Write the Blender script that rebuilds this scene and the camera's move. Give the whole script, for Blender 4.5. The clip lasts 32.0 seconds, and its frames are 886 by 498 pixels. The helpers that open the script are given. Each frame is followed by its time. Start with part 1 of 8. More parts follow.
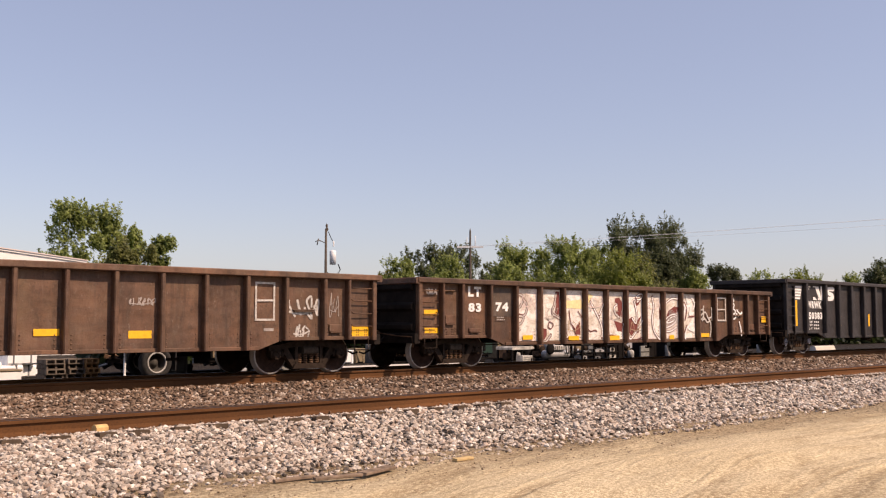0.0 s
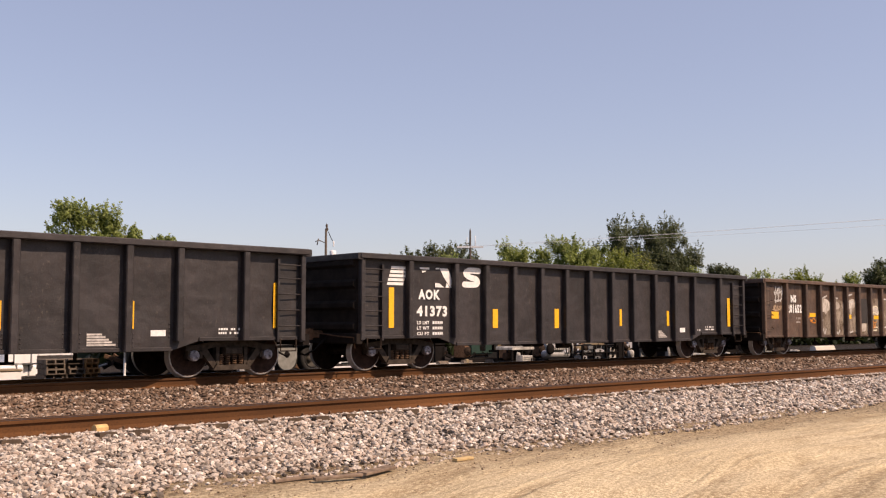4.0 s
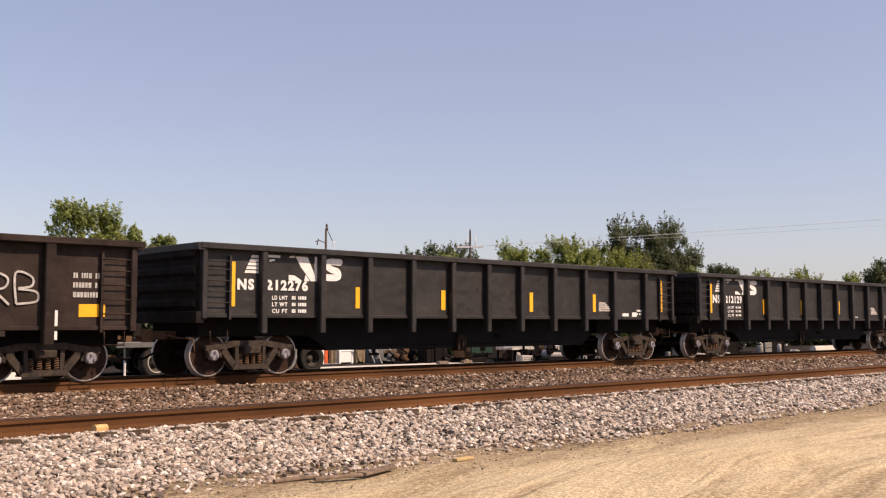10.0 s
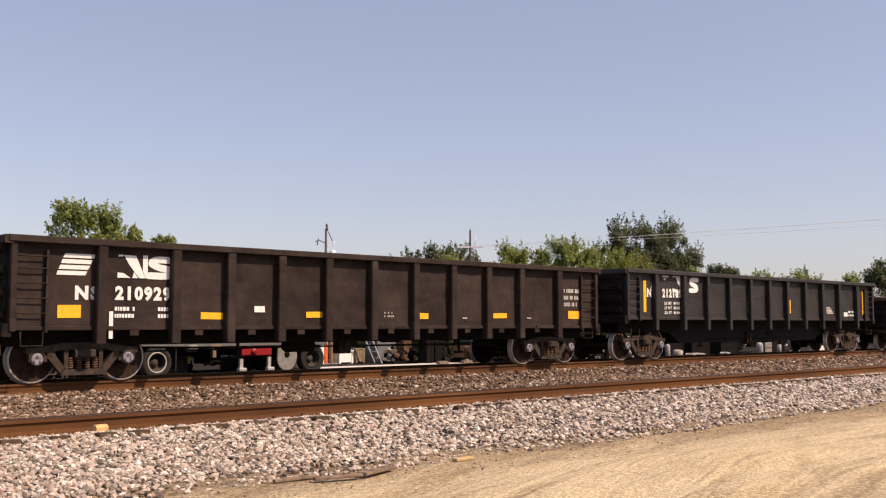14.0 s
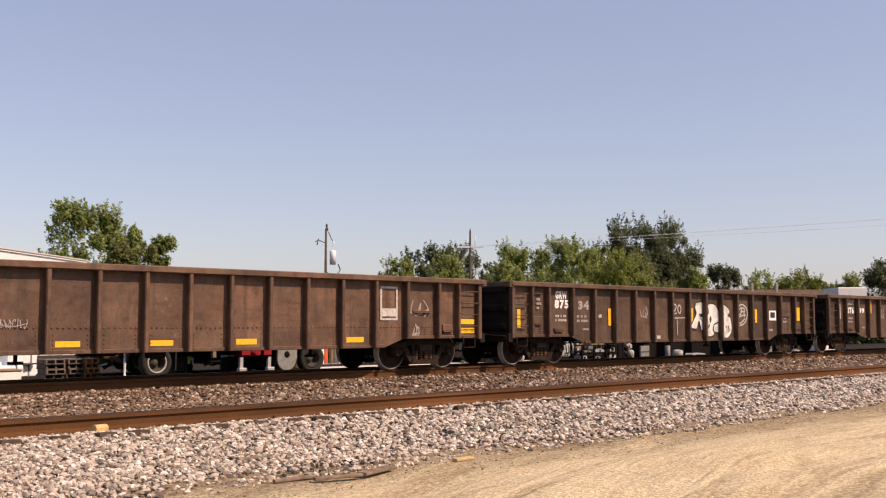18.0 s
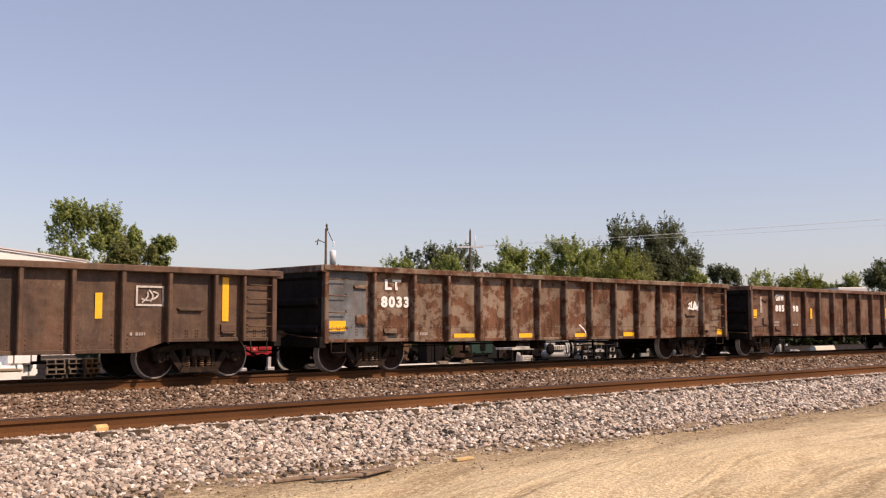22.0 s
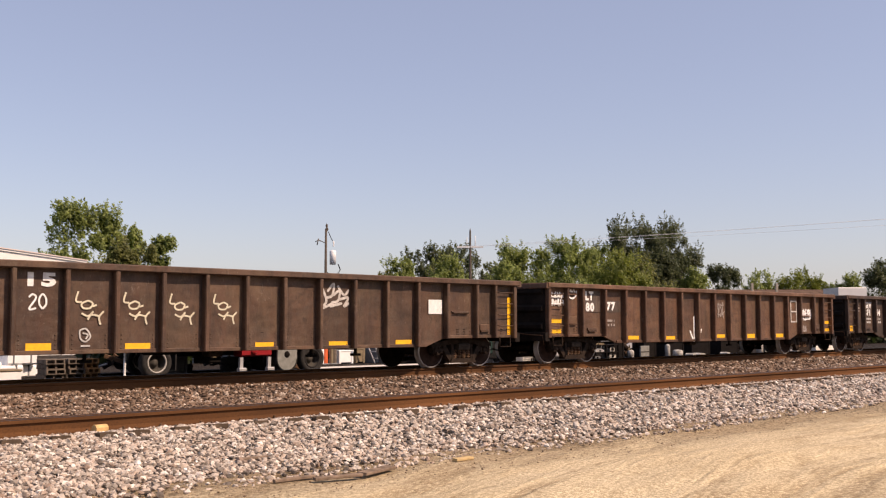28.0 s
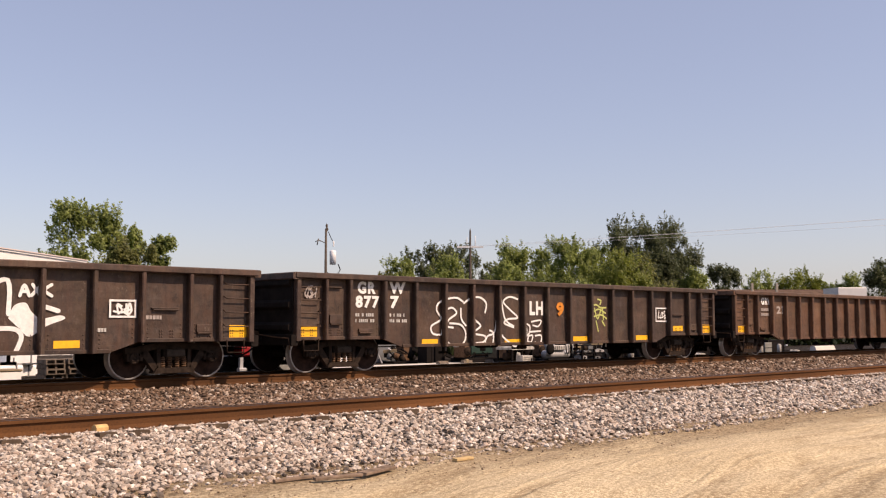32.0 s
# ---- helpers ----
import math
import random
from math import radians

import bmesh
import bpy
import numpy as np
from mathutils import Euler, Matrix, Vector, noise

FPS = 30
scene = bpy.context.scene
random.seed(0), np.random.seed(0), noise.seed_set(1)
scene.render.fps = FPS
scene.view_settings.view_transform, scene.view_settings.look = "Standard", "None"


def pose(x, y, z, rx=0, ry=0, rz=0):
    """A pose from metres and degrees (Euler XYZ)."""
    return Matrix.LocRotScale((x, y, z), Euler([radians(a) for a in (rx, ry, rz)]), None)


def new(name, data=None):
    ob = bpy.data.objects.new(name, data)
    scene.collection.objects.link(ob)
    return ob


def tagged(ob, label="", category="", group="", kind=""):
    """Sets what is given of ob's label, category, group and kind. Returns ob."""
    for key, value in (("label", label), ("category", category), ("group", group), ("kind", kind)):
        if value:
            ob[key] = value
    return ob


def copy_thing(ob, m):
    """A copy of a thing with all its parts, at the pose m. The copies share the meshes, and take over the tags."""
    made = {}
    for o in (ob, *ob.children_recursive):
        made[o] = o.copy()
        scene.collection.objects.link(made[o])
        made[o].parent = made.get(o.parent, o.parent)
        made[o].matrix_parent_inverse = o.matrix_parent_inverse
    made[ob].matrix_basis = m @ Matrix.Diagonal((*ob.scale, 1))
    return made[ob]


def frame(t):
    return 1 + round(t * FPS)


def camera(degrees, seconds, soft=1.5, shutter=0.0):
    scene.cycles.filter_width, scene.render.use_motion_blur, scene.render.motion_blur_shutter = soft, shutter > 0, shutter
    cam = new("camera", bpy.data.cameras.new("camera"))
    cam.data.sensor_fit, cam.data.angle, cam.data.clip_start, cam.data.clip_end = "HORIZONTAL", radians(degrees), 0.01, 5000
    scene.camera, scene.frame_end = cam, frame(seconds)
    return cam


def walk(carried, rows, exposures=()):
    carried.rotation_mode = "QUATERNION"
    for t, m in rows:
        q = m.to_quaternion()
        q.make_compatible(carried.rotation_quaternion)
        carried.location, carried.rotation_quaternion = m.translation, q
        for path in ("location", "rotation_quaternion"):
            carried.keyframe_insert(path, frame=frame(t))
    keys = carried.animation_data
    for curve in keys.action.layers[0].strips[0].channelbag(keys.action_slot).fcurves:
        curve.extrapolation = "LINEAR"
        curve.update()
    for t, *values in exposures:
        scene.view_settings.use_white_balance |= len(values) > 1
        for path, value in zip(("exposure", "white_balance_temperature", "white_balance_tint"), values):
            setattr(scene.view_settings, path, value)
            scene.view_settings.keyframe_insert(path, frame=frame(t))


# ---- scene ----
# ---- camera: held still, about 1.6 m above the dirt lane ----
cam = camera(47.06, 32.0, soft=1.2)
stand = pose(0, 0, 1.105, 94.23, 0, -43.14)
walk(cam, [(0, stand), (32, stand)], exposures=[(0, 0.08, 7400, 25), (32, 0.08, 7400, 25)])

# ---- light ----
SUN_EL, SUN_AZ = 47, -64          # elevation, and compass angle of the sun in the plan (from +X)
world = bpy.data.worlds.new("world")
scene.world = world
world.use_nodes = True
wn = world.node_tree
sky = wn.nodes.new("ShaderNodeTexSky")
sky.sky_type, sky.sun_disc = "NISHITA", False
sky.sun_elevation, sky.sun_rotation = radians(SUN_EL), radians(90 - SUN_AZ)
sky.air_density, sky.dust_density, sky.ozone_density = 1.0, 1.0, 2.3
haze = wn.nodes.new("ShaderNodeMix")
haze.data_type = "RGBA"
haze.inputs[0].default_value = 0.40
wn.links.new(sky.outputs[0], haze.inputs[6])
haze.inputs[7].default_value = (2.52, 3.02, 4.05, 1)
wn.links.new(haze.outputs[2], wn.nodes["Background"].inputs[0])
wn.nodes["Background"].inputs[1].default_value = 0.15
sun = new("sun", bpy.data.lights.new("sun", "SUN"))
sun.data.energy, sun.data.angle, sun.data.color = 4.75, radians(0.6), (1.0, 0.865, 0.68)
towards = Vector((math.cos(radians(SUN_EL)) * math.cos(radians(SUN_AZ)), math.cos(radians(SUN_EL)) * math.sin(radians(SUN_AZ)), math.sin(radians(SUN_EL))))
sun.matrix_world = Matrix.Translation((0, 0, 60)) @ towards.to_track_quat("Z", "Y").to_matrix().to_4x4()


# ---- materials ----
class Nodes:
    """A principled material and short calls for its nodes."""

    def __init__(self, name, rough=0.8, metal=0.0):
        self.m = bpy.data.materials.new(name)
        self.m.use_nodes = True
        self.t = self.m.node_tree
        self.b = self.t.nodes["Principled BSDF"]
        self.b.inputs["Roughness"].default_value = rough
        self.b.inputs["Metallic"].default_value = metal
        self.b.inputs["Specular IOR Level"].default_value = 0.5 if rough < 0.65 else 0.12
        self.co = self.t.nodes.new("ShaderNodeTexCoord").outputs["Object"]

    def put(self, socket, value):
        if hasattr(value, "node"):
            self.t.links.new(value, socket)
        elif isinstance(value, (int, float)):
            socket.default_value = value
        else:
            socket.default_value = tuple(value) + (1,) if len(value) == 3 and len(socket.default_value) == 4 else tuple(value)

    def scaled(self, sx, sy, sz):
        n = self.t.nodes.new("ShaderNodeMapping")
        self.put(n.inputs[0], self.co)
        n.inputs["Scale"].default_value = (sx, sy, sz)
        oi = self.t.nodes.new("ShaderNodeObjectInfo")
        v = self.t.nodes.new("ShaderNodeVectorMath")
        v.operation = "SCALE"
        v.inputs[0].default_value = (37, 11, 23)
        self.t.links.new(oi.outputs["Random"], v.inputs["Scale"])
        self.t.links.new(v.outputs[0], n.inputs["Location"])
        return n.outputs[0]

    def noise(self, scale, detail=4, rough=0.6, stretch=(1, 1, 1), warp=0.0):
        n = self.t.nodes.new("ShaderNodeTexNoise")
        self.put(n.inputs["Vector"], self.scaled(*stretch))
        n.inputs["Scale"].default_value, n.inputs["Detail"].default_value = scale, detail
        n.inputs["Roughness"].default_value, n.inputs["Distortion"].default_value = rough, warp
        return n.outputs[0]

    def ramp(self, value, lo, hi, a=0.0, b=1.0):
        n = self.t.nodes.new("ShaderNodeMapRange")
        n.clamp = True
        for k, v in enumerate((value, lo, hi, a, b)):
            self.put(n.inputs[k], v)
        return n.outputs[0]

    def mix(self, f, a, b):
        n = self.t.nodes.new("ShaderNodeMix")
        n.data_type = "RGBA"
        self.put(n.inputs[0], f)
        self.put(n.inputs[6], a)
        self.put(n.inputs[7], b)
        return n.outputs[2]

    def math(self, op, a, b):
        n = self.t.nodes.new("ShaderNodeMath")
        n.operation = op
        self.put(n.inputs[0], a)
        self.put(n.inputs[1], b)
        return n.outputs[0]

    def axis(self, which):
        n = self.t.nodes.new("ShaderNodeSeparateXYZ")
        self.put(n.inputs[0], self.co)
        return n.outputs[which]

    def random(self, island=False):
        if island:
            return self.t.nodes.new("ShaderNodeNewGeometry").outputs["Random Per Island"]
        return self.t.nodes.new("ShaderNodeObjectInfo").outputs["Random"]

    def bump(self, height, strength, distance):
        n = self.t.nodes.new("ShaderNodeBump")
        n.inputs["Strength"].default_value, n.inputs["Distance"].default_value = strength, distance
        self.put(n.inputs["Height"], height)
        self.t.links.new(n.outputs[0], self.b.inputs["Normal"])

    def done(self, colour, rough=None):
        self.put(self.b.inputs["Base Color"], colour)
        if rough is not None:
            self.put(self.b.inputs["Roughness"], rough)
        return self.m


def plain(name, colour, rough=0.8, metal=0.0, vary=0.25, scale=6):
    n = Nodes(name, rough, metal)
    v = n.noise(scale)
    dark = tuple(c * (1 - vary) for c in colour)
    light = tuple(min(1, c * (1 + vary)) for c in colour)
    n.bump(n.noise(scale * 9, 3), 0.15, 0.01)
    return n.done(n.mix(n.ramp(v, 0.3, 0.7), dark, light))


def tuple_scale(n, colour, k):
    """The colour times k, as a node."""
    v = n.t.nodes.new("ShaderNodeVectorMath")
    v.operation = "SCALE"
    n.put(v.inputs[0], colour)
    v.inputs["Scale"].default_value = k
    return v.outputs[0]


def car_paint(name, base, rust=0.4, pale=0.2, rough=0.62, rust_colour=(0.105, 0.042, 0.022), dusty=0.45, chipped=0.6):
    """Old freight car paint: large dull patches, run-down streaks, rust specks, scuffs and dents."""
    n = Nodes(name, rough)
    big = n.noise(0.9, 5, 0.65)
    streak = n.noise(2.2, 4, 0.6, (3.2, 3.2, 0.28))
    fine = n.noise(26, 5, 0.7)
    col = n.mix(n.ramp(big, 0.35, 0.68), tuple(c * 0.55 for c in base), tuple(c * 1.35 for c in base))
    scuff = n.noise(1.5, 5, 0.7, (0.5, 0.5, 2.4), 0.5)
    col = n.mix(n.math("MULTIPLY", n.ramp(scuff, 0.48, 0.70), 0.65), col, tuple(c * 0.38 for c in base))
    r = n.math("MULTIPLY", n.ramp(streak, 0.46, 0.68), rust)
    col = n.mix(r, col, rust_colour)
    p = n.math("MULTIPLY", n.ramp(n.noise(3.1, 5, 0.7, (1.6, 1.6, 0.5)), 0.56, 0.72), pale)
    col = n.mix(p, col, (0.25, 0.20, 0.155))
    dust = n.noise(0.8, 6, 0.72, (1.2, 1.2, 0.9), 0.6)
    col = n.mix(n.math("MULTIPLY", n.ramp(dust, 0.48, 0.7), dusty), col, (0.150, 0.096, 0.052))
    col = n.mix(n.random(), tuple_scale(n, col, 0.80), tuple_scale(n, col, 1.22))
    col = n.mix(n.math("MULTIPLY", n.ramp(fine, 0.58, 0.74), 0.35 + 0.4 * rust), col, tuple(c * 0.55 for c in rust_colour))
    chips = n.noise(7.5, 7, 0.78, (1, 1, 0.7), 0.3)
    zone = n.noise(0.75, 4, 0.6, (1.3, 1.3, 0.8), 0.4)
    col = n.mix(n.math("MULTIPLY", n.math("MULTIPLY", n.ramp(chips, 0.52, 0.62), n.ramp(zone, 0.42, 0.60)), chipped * 1.1), col, tuple(c * 0.30 for c in base))
    soot = n.noise(1.3, 5, 0.65, (2.4, 2.4, 0.30), 0.2)
    col = n.mix(n.math("MULTIPLY", n.ramp(soot, 0.50, 0.72), min(0.75, chipped * 1.25)), col, tuple(c * 0.30 for c in base))
    flecks = n.noise(10, 6, 0.75, (1.3, 1.3, 0.8))
    col = n.mix(n.math("MULTIPLY", n.math("MULTIPLY", n.ramp(flecks, 0.58, 0.66), n.ramp(zone, 0.58, 0.40)), chipped * 0.7), col, (0.24, 0.185, 0.14))
    n.bump(n.math("ADD", n.math("MULTIPLY", n.noise(1.6, 2), 9.0), n.math("ADD", fine, chips)), 0.45, 0.014)
    return n.done(col, n.ramp(fine, 0.3, 0.7, rough - 0.1, rough + 0.15))


BLACK = car_paint("black_car_paint", (0.0150, 0.0128, 0.0127), 0.05, 0.03, 0.60, dusty=0.04, chipped=0.22)
BLACK_WARM = car_paint("sun_faded_black_paint", (0.0385, 0.0280, 0.0240), 0.06, 0.03, 0.68, dusty=0.06, chipped=0.20)
BLACK_DULL = car_paint("dull_black_car_paint", (0.0275, 0.0225, 0.0228), 0.04, 0.03, 0.60, dusty=0.04, chipped=0.30)
M = dict(
    reflector=plain("yellow_reflector_tape", (0.90, 0.46, 0.015), 0.45, 0, 0.12, 14),
    white=plain("white_stencil_paint", (0.78, 0.76, 0.73), 0.7, 0, 0.12, 12),
    faded=plain("faded_stencil_paint", (0.36, 0.31, 0.28), 0.8, 0, 0.25, 12),
    steel=plain("dusty_cast_steel", (0.030, 0.020, 0.0145), 0.85, 0, 0.5, 9),
    steel_tan=plain("rust_tan_cast_steel", (0.052, 0.040, 0.031), 0.85, 0, 0.45, 9),
    rusty=plain("rusty_cast_steel", (0.13, 0.075, 0.045), 0.85, 0, 0.45, 12),
    wheel=plain("oily_wheel_steel", (0.038, 0.021, 0.015), 0.85, 0, 0.5, 7),
    tread=plain("worn_wheel_tread", (0.42, 0.39, 0.36), 0.45, 0.35, 0.15, 7),
    # under: grime taken darker still, so under-car shade is in the colour
    under=plain("grimy_shade_dark_steel", (0.010, 0.008, 0.0075), 0.9, 0, 0.3, 7),
    bearing=plain("grey_bearing_cap", (0.22, 0.21, 0.235), 0.6, 0.1, 0.4, 14),
)


# ---- mesh building ----
class Mb:
    """Gathers vertices and faces of one part."""

    def __init__(self):
        self.v, self.f, self.s = [], [], []

    def add(self, verts, faces, smooth=False):
        k = len(self.v)
        self.v += [tuple(p) for p in verts]
        self.f += [tuple(i + k for i in f) for f in faces]
        self.s += [smooth] * len(faces)
        return self

    def prism(self, outline, axis, a, b):
        """A closed outline in the plane across axis ('x': y,z; 'y': x,z; 'z': x,y), drawn from a to b."""
        put = {"x": lambda p, d: (d, p[0], p[1]), "y": lambda p, d: (p[0], d, p[1]), "z": lambda p, d: (p[0], p[1], d)}[axis]
        n = len(outline)
        area = sum(outline[i][0] * outline[(i + 1) % n][1] - outline[(i + 1) % n][0] * outline[i][1] for i in range(n))
        if (area < 0) != (axis == "y"):
            outline = outline[::-1]
        verts = [put(p, a) for p in outline] + [put(p, b) for p in outline]
        faces = [tuple(range(n - 1, -1, -1)), tuple(range(n, 2 * n))] + [(i, (i + 1) % n, n + (i + 1) % n, n + i) for i in range(n)]
        return self.add(verts, faces)

    def bar(self, axis, a, b, c0, c1, d0, d1, cham=0.0):
        """A bar along axis from a to b with a chamfered rectangular section."""
        if cham <= 0:
            o = [(c0, d0), (c1, d0), (c1, d1), (c0, d1)]
        else:
            e = cham
            o = [(c0 + e, d0), (c1 - e, d0), (c1, d0 + e), (c1, d1 - e), (c1 - e, d1), (c0 + e, d1), (c0, d1 - e), (c0, d0 + e)]
        return self.prism(o, axis, a, b)

    def box(self, x0, x1, y0, y1, z0, z1, cham=0.0):
        return self.bar("x", x0, x1, y0, y1, z0, z1, cham)

    def lathe(self, profile, centre, axis="y", seg=24, smooth=True):
        """profile: (along axis, radius) pairs, open, turned round the axis through centre."""
        verts, faces, n = [], [], len(profile)
        for k in range(seg):
            a = 2 * math.pi * k / seg
            for d, r in profile:
                c, s = r * math.cos(a), r * math.sin(a)
                p = {"x": (d, c, s), "y": (s, d, c), "z": (c, s, d)}[axis]
                verts.append(tuple(centre[i] + p[i] for i in range(3)))
        for k in range(seg):
            for j in range(n - 1):
                a, b = k * n + j, ((k + 1) % seg) * n + j
                faces.append((a, a + 1, b + 1, b))
        return self.add(verts, faces, smooth)

    def tube(self, pts, r, seg=6, smooth=True):
        """A round bar along a line of points."""
        pts = [Vector(p) for p in pts]
        verts, faces = [], []
        for i, p in enumerate(pts):
            d = (pts[min(i + 1, len(pts) - 1)] - pts[max(i - 1, 0)]).normalized()
            u = d.orthogonal().normalized() if abs(d.z) > 0.99 else d.cross(Vector((0, 0, 1))).normalized()
            w = d.cross(u)
            for k in range(seg):
                a = 2 * math.pi * k / seg
                verts.append(p + r * (math.cos(a) * u + math.sin(a) * w))
        for i in range(len(pts) - 1):
            for k in range(seg):
                a, b = i * seg + k, i * seg + (k + 1) % seg
                faces.append((a, b, b + seg, a + seg))
        faces += [tuple(range(seg - 1, -1, -1)), tuple(range((len(pts) - 1) * seg, len(pts) * seg))]
        return self.add(verts, faces, smooth)

    def mesh(self, name, material):
        me = bpy.data.meshes.new(name)
        me.from_pydata(self.v, [], self.f)
        me.polygons.foreach_set("use_smooth", self.s)
        if material:
            me.materials.append(material)
        me.update()
        return me


def part(name, mb, material, parent, label="", at=None):
    """Links a gathered mesh (or a mesh already made) as one object under its thing or part."""
    me = mb.mesh(name, material) if isinstance(mb, Mb) else mb
    ob = new(name, me)
    ob.parent = parent
    if at is not None:
        ob.matrix_basis = at
    return tagged(ob, label)


def thing(name, m, label, category, group="", kind="", data=None):
    ob = new(name, data)
    ob.matrix_basis = m
    return tagged(ob, label, category, group, kind)


def cloud_mesh(name, verts, faces, material, smooth=False):
    """A mesh out of big number arrays; all faces have the same count of corners."""
    me = bpy.data.meshes.new(name)
    verts, faces = np.asarray(verts, dtype=np.float32), np.asarray(faces, dtype=np.int32)
    me.vertices.add(len(verts))
    me.vertices.foreach_set("co", verts.ravel())
    k = faces.shape[1]
    me.loops.add(faces.size)
    me.loops.foreach_set("vertex_index", faces.ravel())
    me.polygons.add(len(faces))
    me.polygons.foreach_set("loop_start", np.arange(0, faces.size, k, dtype=np.int32))
    me.polygons.foreach_set("loop_total", np.full(len(faces), k, dtype=np.int32))
    me.polygons.foreach_set("use_smooth", np.full(len(faces), smooth))
    me.update(calc_edges=True)
    me.validate()
    me.materials.append(material)
    return me


# ---- ground, lane, ballast and tracks ----
TRACK_Y = 19.94                   # the train's track; rail tops are at z = 0
NEAR_Y = 12.75                    # the empty track in front of it
GAUGE = 0.7525                    # half of the distance between the rail centres


def dirt_material():
    n = Nodes("sandy_dirt_lane", 0.95)
    big = n.noise(0.35, 5, 0.6)
    # wheel tracks that bend in from the near side: across = y + 0.5 * (hypot(12.6 - x, 3.5) - 3.5) while x < 12.6
    plain_co, back = n.co, n.math("MAXIMUM", n.math("SUBTRACT", 12.6, n.axis(0)), 0.0)
    bend = n.math("SQRT", n.math("ADD", n.math("MULTIPLY", back, back), 12.25), 0)
    across = n.math("ADD", n.axis(1), n.math("MULTIPLY", n.math("SUBTRACT", bend, 3.5), 0.5))
    joined = n.t.nodes.new("ShaderNodeCombineXYZ")
    n.put(joined.inputs[0], n.axis(0))
    n.put(joined.inputs[1], across)
    n.co = joined.outputs[0]
    rut = n.noise(1.1, 3, 0.55, (0.16, 1.2, 1.0), 0.5)
    tread = n.noise(1.7, 3, 0.6, (0.16, 1.2, 1.0), 0.5)
    n.co = plain_co
    grit, coarse = n.noise(30, 4, 0.8), n.noise(15, 7, 0.85, (0.8, 1.0, 1))
    col = n.mix(n.ramp(big, 0.3, 0.7), (0.74, 0.60, 0.370), (0.86, 0.735, 0.50))
    col = n.mix(n.math("MULTIPLY", n.ramp(rut, 0.52, 0.64), 0.22), col, (0.36, 0.265, 0.15))
    specks = n.math("MULTIPLY", n.ramp(tread, 0.50, 0.60), n.ramp(n.noise(18, 6, 0.85), 0.46, 0.54))
    col = n.mix(n.math("MULTIPLY", specks, 0.85), col, (0.25, 0.165, 0.085))
    col = n.mix(n.math("MULTIPLY", n.ramp(grit, 0.47, 0.54), 0.72), col, (0.33, 0.235, 0.135))
    col = n.mix(n.math("MULTIPLY", n.ramp(coarse, 0.50, 0.57), 0.62), col, (0.36, 0.265, 0.155))
    patch = n.noise(1.1, 5, 0.7, (0.35, 1.0, 1.0), 0.5)
    verge = n.math("MULTIPLY", n.ramp(n.math("ADD", n.axis(1), n.math("MULTIPLY", patch, 2.2)), 8.75, 10.1), 0.80)
    col = n.mix(verge, col, n.mix(n.ramp(coarse, 0.44, 0.56), (0.30, 0.215, 0.13), (0.060, 0.042, 0.025)))
    n.bump(n.math("ADD", n.math("MULTIPLY", n.math("ADD", rut, tread), -4.0), grit), 0.8, 0.03)
    return n.done(col)


def grass_material():
    n = Nodes("dry_field_grass", 0.95)
    v, w = n.noise(0.15, 5), n.noise(9, 4)
    return n.done(n.mix(n.ramp(w, 0.35, 0.7), n.mix(n.ramp(v, 0.3, 0.7), (0.10, 0.11, 0.035), (0.19, 0.16, 0.065)), (0.07, 0.075, 0.03)))


def stone_material(name, a, b, c):
    n = Nodes(name, 0.9)
    r = n.random(True)
    col = n.mix(n.ramp(r, 0.0, 0.55), a, b)
    col = n.mix(n.ramp(r, 0.8, 1.0), col, c)
    col = n.mix(n.math("MULTIPLY", n.ramp(n.noise(22, 4), 0.45, 0.75), 0.4), col, tuple(x * 0.55 for x in a))
    tint = n.math("FRACT", n.math("MULTIPLY", r, 7.31), 0)
    col = n.mix(n.math("MULTIPLY", n.ramp(tint, 0.62, 0.8), 0.25), col, tuple(x * y for x, y in zip(b, (1.02, 0.74, 0.60))))
    col = n.mix(n.math("MULTIPLY", n.ramp(tint, 0.28, 0.12), 0.5), col, tuple(x * y for x, y in zip(b, (0.62, 0.57, 0.55))))
    n.bump(n.noise(60, 3), 0.4, 0.006)
    return n.done(col)


def bed_material(name, a, b):
    n = Nodes(name, 0.95)
    vor = n.t.nodes.new("ShaderNodeTexVoronoi")
    n.put(vor.inputs["Vector"], n.co)
    vor.inputs["Scale"].default_value = 15
    sep = n.t.nodes.new("ShaderNodeSeparateColor")
    n.t.links.new(vor.outputs["Color"], sep.inputs[0])
    n.bump(vor.outputs["Distance"], 1.0, 0.05)
    return n.done(n.mix(n.ramp(sep.outputs[0], 0.1, 0.9), a, b))


def rust_rail_material():
    n = Nodes("rusted_rail_steel", 0.85)
    big, fine = n.noise(1.2, 4, 0.6, (0.3, 1, 1)), n.noise(40, 4)
    col = n.mix(n.ramp(big, 0.35, 0.7), (0.086, 0.038, 0.016), (0.165, 0.071, 0.027))
    col = n.mix(n.math("MULTIPLY", n.ramp(fine, 0.45, 0.7), 0.5), col, (0.05, 0.024, 0.014))
    n.bump(fine, 0.3, 0.004)
    return n.done(col)


